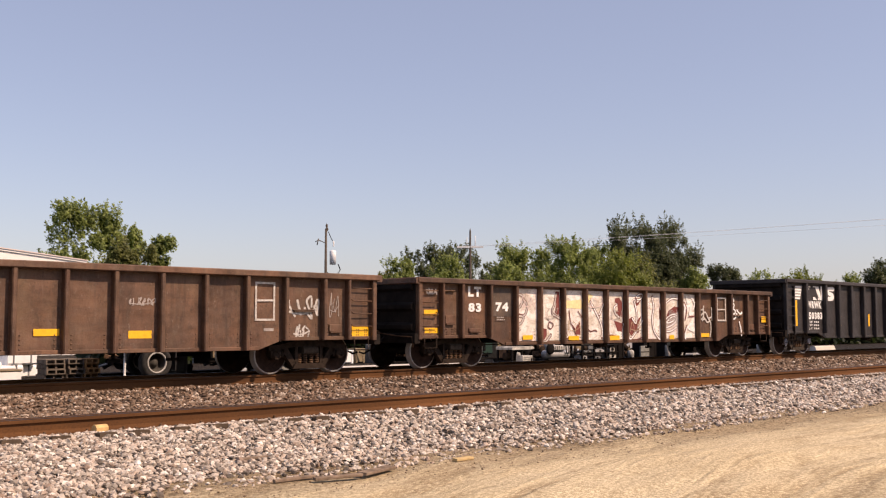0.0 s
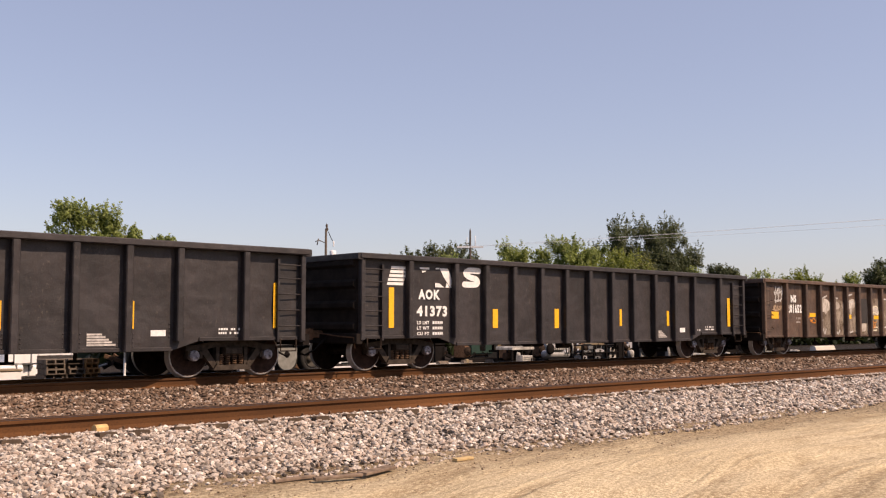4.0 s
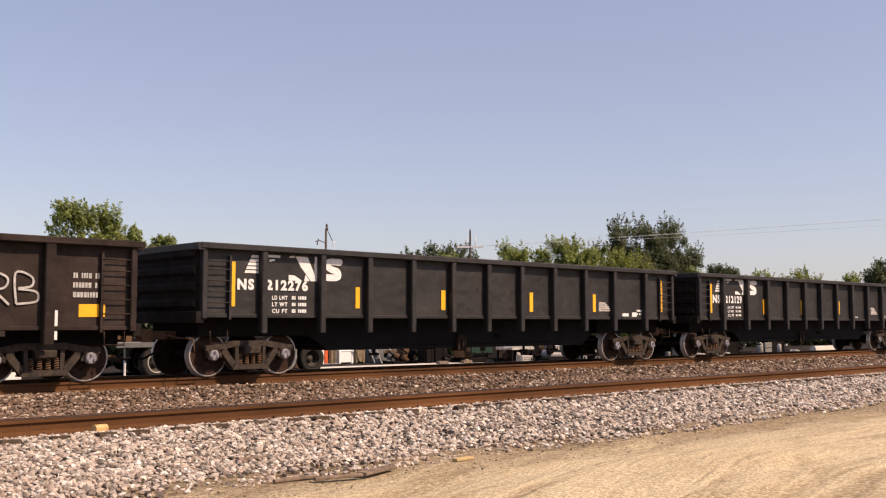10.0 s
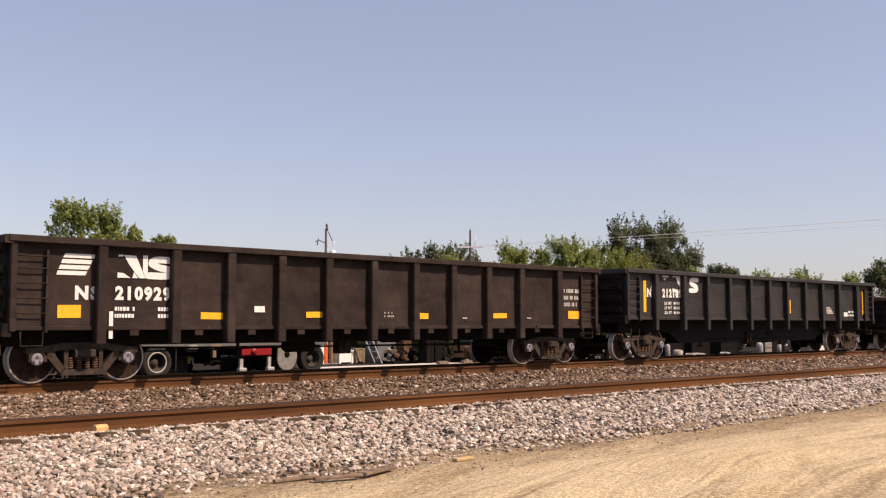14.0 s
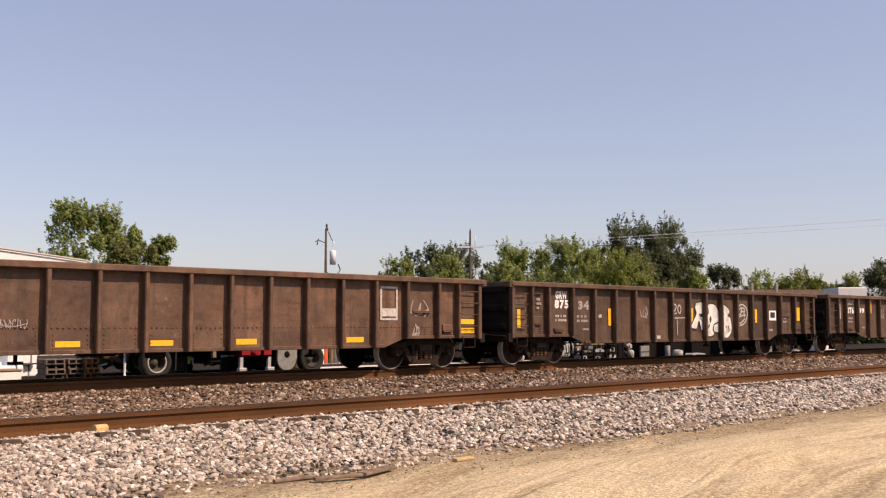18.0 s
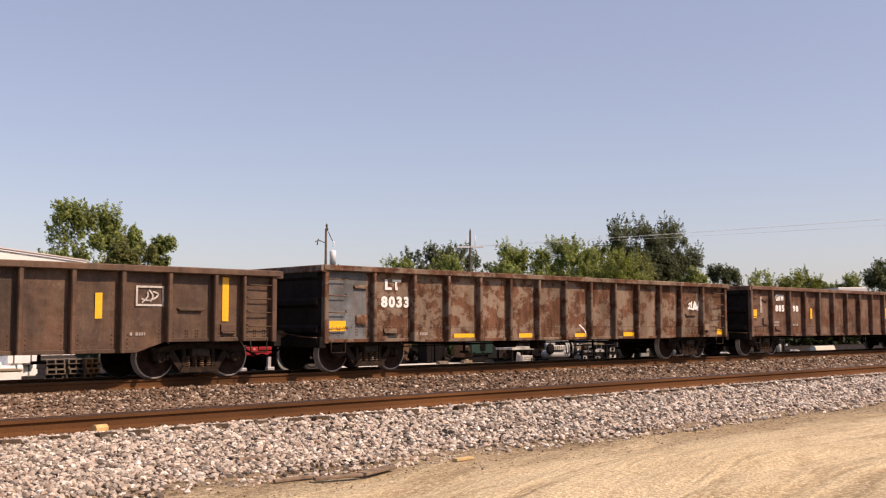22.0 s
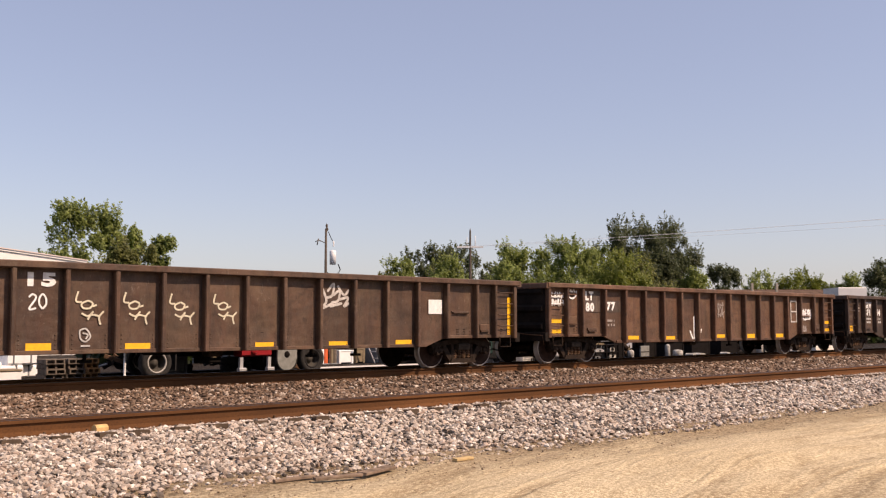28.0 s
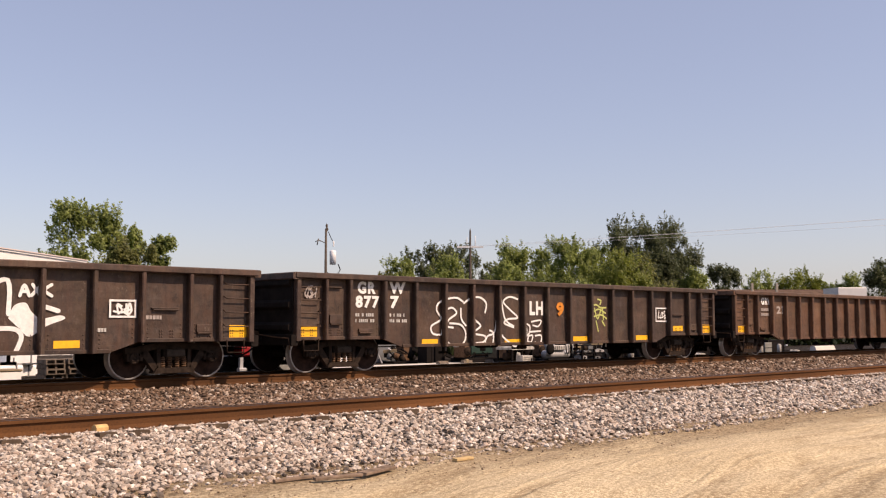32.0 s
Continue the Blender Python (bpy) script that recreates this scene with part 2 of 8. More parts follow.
M["dirt"] = dirt_material()
M["grass"] = grass_material()
M["rail"] = rust_rail_material()
# rail head: its dark mirror line is painted as a near-black base colour
M["railtop"] = plain("dark_reflection_rail_head", (0.040, 0.026, 0.018), 0.5, 0.3, 0.2, 3)
M["tie"] = plain("weathered_timber_tie", (0.085, 0.060, 0.042), 0.95, 0, 0.4, 5)
# bed far darker than its stones: shade in the gaps is painted here
M["bed_gap_shade"] = bed_material("gap_shade_ballast_bed", (0.05, 0.042, 0.036), (0.15, 0.13, 0.112))
M["bed_brown"] = bed_material("brown_ballast_bed", (0.06, 0.040, 0.030), (0.15, 0.108, 0.082))
M["stone_pale"] = stone_material("pale_limestone_ballast", (0.085, 0.068, 0.056), (0.54, 0.465, 0.39), (0.90, 0.84, 0.76))
M["stone_brown"] = stone_material("dusty_brown_ballast", (0.066, 0.043, 0.029), (0.245, 0.170, 0.120), (0.70, 0.59, 0.48))
M["concrete"] = plain("sun_bleached_concrete", (0.62, 0.57, 0.50), 0.9, 0, 0.12, 1.5)

# height of the surface across the tracks
LANE_Z, LOT_Z = -0.50, -0.30


def surface(y, x=0.0):
    """Height of the bed of stones at a distance y from the camera's line."""
    edge = 9.0 + 0.14 * math.sin(0.9 * x) + 0.10 * math.sin(2.3 * x + 1) + max(0, (x - 14)) * 0.05
    if y < edge:
        return LANE_Z
    if y < 11.6:
        return LANE_Z + (y - edge) / (11.6 - edge) * 0.29
    if y < 12.75:
        return -0.21 - 0.02 * (y - 11.6)
    if y < 14.2:
        return -0.26
    if y < 17.2:
        return -0.30 + 0.02 * math.sin(x * 0.7)
    if y < 18.2:
        return -0.30 + (y - 17.2) * 0.10
    if y < 21.8:
        return -0.19
    return -0.19 - min(0.12, (y - 21.8) * 0.1)


def sheet(name, xs, ys, height, material, label, category):
    verts = [(x, y, height(x, y)) for y in ys for x in xs]
    nx = len(xs)
    faces = [(j * nx + i, j * nx + i + 1, (j + 1) * nx + i + 1, (j + 1) * nx + i) for j in range(len(ys) - 1) for i in range(nx - 1)]
    ob = new(name, cloud_mesh(name, verts, faces, material, True))
    return tagged(ob, label, category, kind="structure")


def spaced(a, b, step):
    return [a + (b - a) * i / max(1, round((b - a) / step)) for i in range(max(1, round((b - a) / step)) + 1)]


def lane_height(x, y):
    rut = 0.030 * math.sin(2.1 * y + 0.35 * math.sin(0.25 * x)) + 0.012 * math.sin(7.3 * y + 0.6 * math.sin(0.4 * x)) * math.exp(-((y - 4.5) / 3.5) ** 2)
    return LANE_Z + rut + 0.03 * noise.noise(Vector((x * 0.5, y * 0.9, 0))) + 0.014 * noise.noise(Vector((x * 2.1, y * 2.9, 3)))


sheet("ground", spaced(-2500, 2500, 250), spaced(-2500, 2500, 250), lambda x, y: -0.72, M["grass"], "flat dry grass ground reaching the horizon", "ground")
sheet("dirt_lane", spaced(-40, -1, 1.5) + spaced(0, 45, 0.2) + spaced(46, 120, 1), spaced(-14, 2.9, 0.6) + spaced(3, 9.9, 0.12), lane_height, M["dirt"], "sandy tan dirt lane with faint wheel ruts", "dirt road")
near_xs = spaced(-40, 0, 2) + spaced(0.3, 45, 0.3) + spaced(46, 240, 4)
sheet("ballast_bed", near_xs, spaced(8.6, 12.9, 0.15), lambda x, y: surface(y, x) - (0.025 if surface(y, x) > LANE_Z + 0.02 else 0.2), M["bed_gap_shade"], "bed under pale limestone ballast along the empty track, darkened as gap shade", "ballast")
sheet("ballast_bed_old", near_xs, spaced(12.9, 23.4, 0.25), lambda x, y: surface(y, x) - 0.02, M["bed_brown"], "old brown stained ballast between the two tracks", "ballast")
# gravel made near black: the shade behind the train is put into its colour
M["gravel"] = bed_material("shade_dark_yard_gravel", (0.018, 0.014, 0.012), (0.045, 0.037, 0.031))
sheet("yard_ground", spaced(-60, 160, 4), spaced(23.3, 75, 2), lambda x, y: LOT_Z - 0.012, M["gravel"], "gravel yard behind the tracks, darkened for shade", "yard")
apron = new("yard_paving", Mb().prism([(17.2, 23.5), (27.5, 23.5), (27.5, 27.4), (19.9, 27.4)], "z", LOT_Z - 0.15, LOT_Z).mesh("yard_paving", M["concrete"]))
tagged(apron, "bright sun-bleached concrete paving behind the tracks", "paving", kind="structure")

# loose stones, one joined cloud a bed
ICO = np.array([(0, 0, 1), (0.9, 0, 0.35), (0.28, 0.85, 0.35), (-0.72, 0.53, 0.35), (-0.72, -0.53, 0.35), (0.28, -0.85, 0.35), (0.5, 0.4, -0.5), (-0.5, 0.4, -0.5), (-0.1, -0.7, -0.5)])
ICO_F = np.array([(0, 1, 2), (0, 2, 3), (0, 3, 4), (0, 4, 5), (0, 5, 1), (1, 6, 2), (2, 7, 3), (3, 7, 4), (4, 8, 5), (5, 8, 1), (1, 8, 6), (2, 6, 7), (4, 7, 8)])


def stones(name, count, place, size, material, label):
    rng = np.random.default_rng(len(name) * 7 + count)
    pts = []
    while len(pts) < count:
        pts.append(place(rng))
    pts = np.array(pts)
    s = size * rng.uniform(0.55, 1.45, count) * np.clip(pts[:, 3], 0.6, 3)
    v = ICO[None] * (1 + rng.uniform(-0.28, 0.28, (count, len(ICO), 1)))
    a, b = rng.uniform(0, 6.28, count), rng.uniform(-0.9, 0.9, count)
    ca, sa, cb, sb = (np.array(q)[:, None] for q in (np.cos(a), np.sin(a), np.cos(b), np.sin(b)))
    v = v * np.stack([rng.uniform(0.7, 1.25, count), rng.uniform(0.7, 1.25, count), rng.uniform(0.55, 0.95, count)], 1)[:, None]
    x, y, z = v[..., 0], v[..., 1] * cb - v[..., 2] * sb, v[..., 1] * sb + v[..., 2] * cb
    v = np.stack([x * ca - y * sa, x * sa + y * ca, z], -1) * s[:, None, None] + pts[:, None, :3]
    f = ICO_F[None] + (np.arange(count) * len(ICO))[:, None, None]
    ob = new(name, cloud_mesh(name, v.reshape(-1, 3), f.reshape(-1, 3), material))
    return tagged(ob, label, "ballast stones", kind="stuff")


def pale_place(rng):
    x = 2.6 + 95 * rng.random() ** 2.2
    y = 8.75 + max(0, x - 14) * 0.04 + (12.55 - 8.75 - max(0, min(30, x - 14)) * 0.04) * rng.random() ** 0.8
    if y < 9.25 and rng.random() < 0.55:
        y += 0.6
    y = min(y, 12.5)
    if 11.86 < y < 12.14:
        y -= 0.30
    return x, y, surface(y, x) + rng.uniform(-0.015, 0.025), 1 + x / 60


def brown_place(rng):
    x = 5 + 105 * rng.random() ** 1.9
    y = 13.7 + 5.35 * rng.random()
    return x, y, surface(y, x) + rng.uniform(-0.02, 0.012), 1 + x / 50


stones("ballast_stones", 78000, pale_place, 0.030, M["stone_pale"], "loose pale limestone ballast stones heaped by the rail")
stones("ballast_stones", 36000, brown_place, 0.0335, M["stone_brown"], "dusty brown ballast stones between the tracks")

def lane_place(rng):
    x = 2 + 60 * rng.random() ** 1.8
    y = 9.5 + max(0, x - 14) * 0.05 - 1.5 * rng.random() ** 2
    return x, y, lane_height(x, y) + 0.003, 0.6 + rng.random() ** 3 * 1.4


stones("lane_grit", 9000, lane_place, 0.0065, M["stone_brown"], "scattered brown grit on the dirt lane")

RAIL = [(-0.075, -0.186), (0.075, -0.186), (0.075, -0.174), (0.016, -0.150), (0.009, -0.135), (0.009, -0.060), (0.018, -0.046), (0.037, -0.038), (0.037, -0.006), (0.030, 0.0), (-0.030, 0.0), (-0.037, -0.006), (-0.037, -0.038), (-0.018, -0.046), (-0.009, -0.060), (-0.009, -0.135), (-0.016, -0.150), (-0.075, -0.174)]


def track(name, yc, far_drop, label):
    t = thing(name, Matrix.Identity(4), label, "railway track", kind="structure")
    for side, drop in ((-1, 0), (1, far_drop)):
        y0 = yc + side * GAUGE
        mb = Mb()
        mb.prism([(y0 + p[0], p[1] - drop) for p in RAIL], "x", -60, 360)
        rail = part("rail", mb, M["rail"], t, "rusty brown steel rail")
        part("running_surface", Mb().box(-60, 360, y0 - 0.033, y0 + 0.033, -drop + 0.0005, -drop + 0.004), M["railtop"], rail, "worn rail head with a dark reflection painted in")
        fast = Mb()
        for k in range(int(-20 / 0.53), int(140 / 0.53)):
            x = k * 0.53 + 0.06 * math.sin(k * 5.1)
            fast.box(x - 0.09, x + 0.09, y0 - 0.17, y0 + 0.17, -0.198 - drop, -0.186 - drop)
            for s in (-1, 1):
                fast.box(x - 0.035, x - 0.012, y0 + s * 0.088 - 0.014, y0 + s * 0.088 + 0.014, -0.19 - drop, -0.145 - drop, 0.004)
            if k % 2:
                fast.box(x + 0.13, x + 0.16, y0 - 0.092, y0 + 0.092, -0.195 - drop, -0.165 - drop, 0.005)
        tagged(part("spikes_and_plates", fast, M["rusty"], rail), kind="stuff")
    base = Mb().box(-1.3, 1.3, -0.11, 0.11, -0.375, -0.199, 0.012).mesh("tie", M["tie"])
    for k in range(int(-4 / 0.53), int(120 / 0.53)):
        tilt = far_drop / (2 * GAUGE)
        m = Matrix.Translation((k * 0.53 + 0.06 * math.sin(k * 5.1), yc, -far_drop / 2)) @ Matrix.Rotation(-math.atan(tilt), 4, "X") @ Matrix.Rotation(radians(90 + 1.2 * math.sin(k * 2.7)), 4, "Z")
        part("tie", base, None, t, at=m)
    return t


track("track_near", NEAR_Y, 0.12, "empty rusty canted railway track on timber ties in ballast")
track("track_far", TRACK_Y, 0.0, "railway track on timber ties under the train")


# ---- the train: open gondola cars ----
# car space: x along the car, -y towards the camera's side, z = 0 on the rail tops, origin under the middle
POST_Y, PLATE_Y = 1.56, 1.40
MESHES = {}


def shared(key, build, material):
    """One mesh for alike pieces."""
    key = (key, material.name)
    if key not in MESHES:
        MESHES[key] = build().mesh(key[0].split("|")[0], material)
    return MESHES[key]


KINDS = {
    # length, top, plate bottom at the ends, in the middle, post bottom (None: with the plate), half of the posts from the end, wheel radius
    "low": dict(length=16.66, top=2.25, end=0.76, mid=0.56, foot=None, posts=(0.81, 1.49, 2.52, 3.50, 4.48, 5.45, 6.42, 7.38), middle=True, wheel=0.432, base=1.73, bogie=1.60),
    "tall": dict(length=16.77, top=2.76, end=0.77, mid=0.58, foot=None, posts=(1.52, 3.05, 4.14, 5.20, 6.30, 7.34), middle=True, wheel=0.457, base=1.78, bogie=1.57),
    "plain": dict(length=16.92, top=2.72, end=0.64, mid=0.62, foot=None, posts=(1.57, 3.03, 4.14, 5.25, 6.34, 7.41), middle=True, wheel=0.457, base=1.78, bogie=1.62),
    "half": dict(length=16.66, top=2.44, end=0.70, mid=0.68, foot=None, posts=(1.44, 2.69, 3.82, 4.95, 6.08, 7.21), middle=True, wheel=0.432, base=1.78, bogie=1.64),
    "ribbed": dict(length=16.66, top=2.71, end=1.00, mid=1.00, foot=0.74, posts=(1.70, 3.25, 4.50, 5.76, 7.02), middle=True, wheel=0.457, base=1.78, bogie=1.58),
    "tub": dict(length=16.66, top=2.78, end=1.25, mid=1.25, foot=0.92, posts=(1.48, 3.02, 4.37, 5.72, 7.06), middle=True, wheel=0.457, base=1.78, bogie=1.45),
}


def truck(car, kind, xc, sgn):
    """A three-piece truck; its wheelsets turn, so they hang straight under the car."""
    k = KINDS[kind]
    r, hb = k["wheel"], k["base"] / 2
    tr = part("truck", shared("bolster" + kind, lambda: Mb().box(-0.17, 0.17, -1.05, 1.05, r - 0.06, r + 0.20, 0.03), M["steel"]), None, car, "three-piece cast steel truck", pose(xc, 0, 0))
    z0 = r
    cast, cap_paint = (M["steel_tan"], M["bearing"]) if kind in ("tall", "ribbed", "tub", "plain") else (M["steel"], M["steel"])

    def frame_side():
        mb = Mb()
        y0, y1 = -0.07, 0.07
        mb.prism([(-hb - 0.20, z0 + 0.20), (-hb - 0.20, z0 + 0.10), (-hb + 0.10, z0 + 0.09), (-0.42, z0 + 0.17), (0.42, z0 + 0.17), (hb - 0.10, z0 + 0.09), (hb + 0.20, z0 + 0.10), (hb + 0.20, z0 + 0.20), (hb - 0.02, z0 + 0.22), (0.40, z0 + 0.30), (-0.40, z0 + 0.30), (-hb + 0.02, z0 + 0.22)], "y", y0, y1)
        for s in (-1, 1):
            o = [(s * (hb - 0.12), z0 + 0.12), (s * (hb - 0.30), z0 + 0.13), (s * 0.34, z0 - 0.20), (s * 0.34, z0 - 0.30), (s * 0.42, z0 - 0.30)]
            mb.prism(o, "y", y0, y1)
            mb.box(s * 0.34 - 0.04, s * 0.34 + 0.04, y0, y1, z0 - 0.25, z0 + 0.2, 0.015)
            for e in (-0.16, 0.12):
                mb.box(s * hb + s * e - 0.03, s * hb + s * e + 0.03, y0, y1, z0 - 0.06, z0 + 0.12, 0.01)
        mb.prism([(-0.46, z0 - 0.31), (0.46, z0 - 0.31), (0.40, z0 - 0.20), (-0.40, z0 - 0.20)], "y", y0 - 0.05, y1 + 0.05)
        return mb

    def coil():
        pts = [(0.052 * math.cos(a * 1.26), 0.052 * math.sin(a * 1.26), 0.21 * a / 24) for a in range(25)]
        return Mb().tube(pts, 0.015, 4)

    def cap():
        mb = Mb().lathe([(-0.075, 0.001), (-0.075, 0.04), (-0.082, 0.045), (-0.082, 0.095), (-0.07, 0.112), (0.05, 0.112)], (0, 0, 0), "y", 16, False)
        for a in (90, 210, 330):
            mb.lathe([(-0.11, 0.001), (-0.11, 0.022), (-0.08, 0.024)], (0.066 * math.cos(radians(a)), 0, 0.066 * math.sin(radians(a))), "y", 6, False)
        return mb

    for side in (-1, 1):
        sf = part("side_frame", shared("side_frame" + kind, frame_side, cast), None, tr, at=pose(0, side * 1.0, 0))
        for dx in (-0.24, -0.08, 0.08, 0.24):
            part("spring", shared("spring", coil, M["rusty"]), None, tr, "rusty coil spring", pose(dx, side * 1.03, z0 - 0.20))
        part("bolster_end", shared("bolster_end", lambda: Mb().box(-0.2, 0.2, -0.10, 0.10, 0, 0.16, 0.03), M["steel_tan"]), None, tr, at=pose(0, side * 1.06, z0 + 0.01))
        for e in (-1, 1):
            part("bearing_cap", shared("bearing_cap", cap, cap_paint), None, tr, "dusty roller bearing cap", pose(e * hb, side * 1.02, r, 0, 0, 0 if side < 0 else 180))
    part("brake_beam", shared("brake_beam" + kind, lambda: Mb().box(-hb + 0.46, -hb + 0.54, -0.7, 0.7, r - 0.12, r - 0.02, 0.02).box(hb - 0.54, hb - 0.46, -0.7, 0.7, r - 0.12, r - 0.02, 0.02), M["under"]), None, tr)

    def wheel():
        w = Mb()
        w.lathe([(-0.055, r - 0.075), (-0.068, r - 0.05), (-0.068, r - 0.006)], (0, 0, 0), "y", 26)
        return w.lathe([(-0.02, 0.09), (-0.10, 0.13), (-0.085, 0.19), (-0.035, 0.27), (-0.055, r - 0.075)], (0, 0, 0), "y", 26).lathe([(0.075, r + 0.02), (0.075, r - 0.08), (0.02, 0.25), (0.06, 0.16), (0.11, 0.12), (0.11, 0.07)], (0, 0, 0), "y", 26)

    def tread():
        return Mb().lathe([(-0.0685, r - 0.034), (-0.069, r - 0.006), (-0.06, r), (0.04, r + 0.003), (0.052, r + 0.024), (0.066, r + 0.028), (0.076, r + 0.018)], (0, 0, 0), "y", 26)

    sets = []
    for e in (-1, 1):
        ws = part("wheelset", shared("axle", lambda: Mb().lathe([(-1.02, 0.001), (-1.02, 0.075), (-0.8, 0.08), (-0.6, 0.085), (0, 0.08), (0.6, 0.085), (0.8, 0.08), (1.02, 0.075), (1.02, 0.001)], (0, 0, 0), "y", 10), M["steel"]), None, car, "steel axle with two wheels", pose(xc + e * hb, 0, r))
        for side in (-1, 1):
            wh = part("wheel", shared("wheel" + kind, wheel, M["wheel"]), None, ws, "grimy steel wheel", pose(0, side * 0.76, 0, 0, 0, 0 if side < 0 else 180))
            part("tread", shared("tread" + kind, tread, M["tread"]), None, ws, "bright worn wheel tread", pose(0, side * 0.76, 0, 0, 0, 0 if side < 0 else 180))
        sets.append(ws)
    return sets


def gondola(kind, paint, label, seed):
    k = KINDS[kind]
    L = k["length"]
    h = L / 2
    top, ze, zm = k["top"], k["end"], k["mid"]
    car = thing("gondola_car", Matrix.Identity(4), label, "freight car", "gondola cars of the train")
    posts = [-h + p for p in k["posts"]]
    posts = posts + ([0.0] if k["middle"] else []) + [-p for p in reversed(posts)]
    step0, step1 = 2.55, 3.15

    def low_edge(x):
        d = h - abs(x)
        return ze if d <= step0 else zm if d >= step1 else ze + (zm - ze) * (d - step0) / (step1 - step0)

    def plate(a, b, seed2):
        """One dented plate between two posts, 2 cm thick."""
        cuts = sorted({a + (b - a) * k / 6 for k in range(7)} | {x for x in (-h + step0, -h + step1, h - step1, h - step0) if a < x < b})
        rows, mb, n = 6, Mb(), len(cuts)
        front, back = [], []
        for x in cuts:
            for j in range(rows + 1):
                z = low_edge(x) + (top - 0.02 - low_edge(x)) * j / rows
                edge = math.sin(math.pi * (x - a) / (b - a)) * math.sin(math.pi * j / rows)
                dent = edge * max(0.0, 0.012 + 0.045 * noise.noise(Vector((x * 1.1 + seed2 * 3.7, seed2 * 1.3, z * 1.3))))
                front.append((x, -PLATE_Y + dent, z))
                back.append((x, -PLATE_Y + 0.075, z))
        m, w = rows + 1, n * (rows + 1)
        mb.add(front, [(i * m + j, (i + 1) * m + j, (i + 1) * m + j + 1, i * m + j + 1) for i in range(n - 1) for j in range(rows)], True)
        rim = [i * m for i in range(n)] + [(n - 1) * m + j for j in range(1, m)] + [i * m + rows for i in range(n - 2, -1, -1)] + [j for j in range(rows - 1, 0, -1)]
        ring = [front[i] for i in rim] + [back[i] for i in rim]
        q = len(rim)
        mb.add(ring, [(k, q + k, q + (k + 1) % q, (k + 1) % q) for k in range(q)] + [tuple(range(2 * q - 1, q - 1, -1))])
        return mb

    def chord():
        return Mb().bar("x", -h - 0.05, h + 0.05, -POST_Y - 0.02, -PLATE_Y + 0.03, top - 0.135, top, 0.02)

    def sill():
        mb = Mb()
        for a, b, z in ((-h, -h + step0, ze), (-h + step1, h - step1, zm), (h - step0, h, ze)):
            mb.bar("x", a, b, -PLATE_Y - 0.03, -PLATE_Y + 0.05, z - 0.01, z + 0.07, 0.01)
        return mb

    def post(z, wide):
        w = wide / 2
        return lambda: Mb().prism([(-w, -PLATE_Y + 0.005), (-w, -POST_Y + 0.02), (-w + 0.02, -POST_Y), (w - 0.02, -POST_Y), (w, -POST_Y + 0.02), (w, -PLATE_Y + 0.005)], "z", z, top - 0.13)

    def rivets(z):
        mb = Mb()
        for j in range(4):
            for i in (-0.16, 0.16):
                mb.lathe([(-PLATE_Y - 0.012, 0.001), (-PLATE_Y - 0.010, 0.012), (-PLATE_Y, 0.018)], (i, 0, z + 0.09 + j * 0.085), "y", 6)
        return mb

    def rivet_rows():
        mb = Mb()
        for i in (-0.14, -0.09, 0.09, 0.14):
            for j in range(3):
                mb.lathe([(-PLATE_Y - 0.012, 0.001), (-PLATE_Y - 0.010, 0.014), (-PLATE_Y + 0.02, 0.020)], (i, 0, j * 0.06), "y", 6)
        return mb

    wide = 0.095 if kind in ("low", "half") else 0.20 if kind == "ribbed" else 0.15
    for side in (0, 180):
        turn = pose(0, 0, 0, 0, 0, side)
        cuts = [-h] + posts + [h]
        for j, (a, b) in enumerate(zip(cuts, cuts[1:])):
            part("side_panel", shared("side_panel|%s%d" % (kind, j), lambda: plate(a, b, j), paint), None, car, at=turn)
        part("top_chord", shared("top_chord" + kind, chord, paint), None, car, at=turn)
        part("side_sill", shared("side_sill" + kind, sill, paint), None, car, at=turn)
        for p in posts:
            inner = abs(p) < h - step1 + 0.1
            z = k["foot"] if k["foot"] else (zm if inner else ze)
            w = wide * (0.8 if abs(p) > h - 1.0 else 1)
            part("side_post", shared("side_post%s%.2f%.3f" % (kind, z, w), post(z, w), paint), None, car, at=turn @ pose(p, 0, 0))
            if side == 0 and not k["foot"]:
                tagged(part("rivets", shared("rivets%.2f" % z, lambda: rivets(z), paint), None, car, at=pose(p, 0, 0)), kind="stuff")
        for e in (-1, 1):
            zc = (k["foot"] or ze)
            part("corner_post", shared("corner_post%s" % kind, lambda: Mb().bar("z", ze - 0.02, top - 0.13, -0.06, 0.06, -POST_Y + 0.03, -PLATE_Y + 0.02, 0.015), paint), None, car, at=turn @ pose(e * (h - 0.06), 0, 0))

    def end_wall():
        mb = Mb().box(-0.02, 0.0, -PLATE_Y, PLATE_Y, ze - 0.05, top - 0.02)
        n = 3 if top < 2.5 else 4
        for j in range(n):
            z = ze + 0.28 + (top - ze - 0.5) * j / (n - 1)
            mb.prism([(0, z - 0.13), (0, z + 0.13), (-0.10, z + 0.05), (-0.10, z - 0.05)][::-1], "y", -PLATE_Y + 0.06, PLATE_Y - 0.06)
        return mb

    for e, turn in ((-1, 0), (1, 180)):
        at = pose(e * h, 0, 0, 0, 0, turn)
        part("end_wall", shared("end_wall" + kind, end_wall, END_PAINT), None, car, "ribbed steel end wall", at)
        part("end_chord", shared("end_chord" + kind, lambda: Mb().bar("y", -POST_Y, POST_Y, -0.13, 0.03, top - 0.16, top - 0.005, 0.02), paint), None, car, at=at)
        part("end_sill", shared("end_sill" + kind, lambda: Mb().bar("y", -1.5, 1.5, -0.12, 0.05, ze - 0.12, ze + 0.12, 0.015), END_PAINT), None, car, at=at)

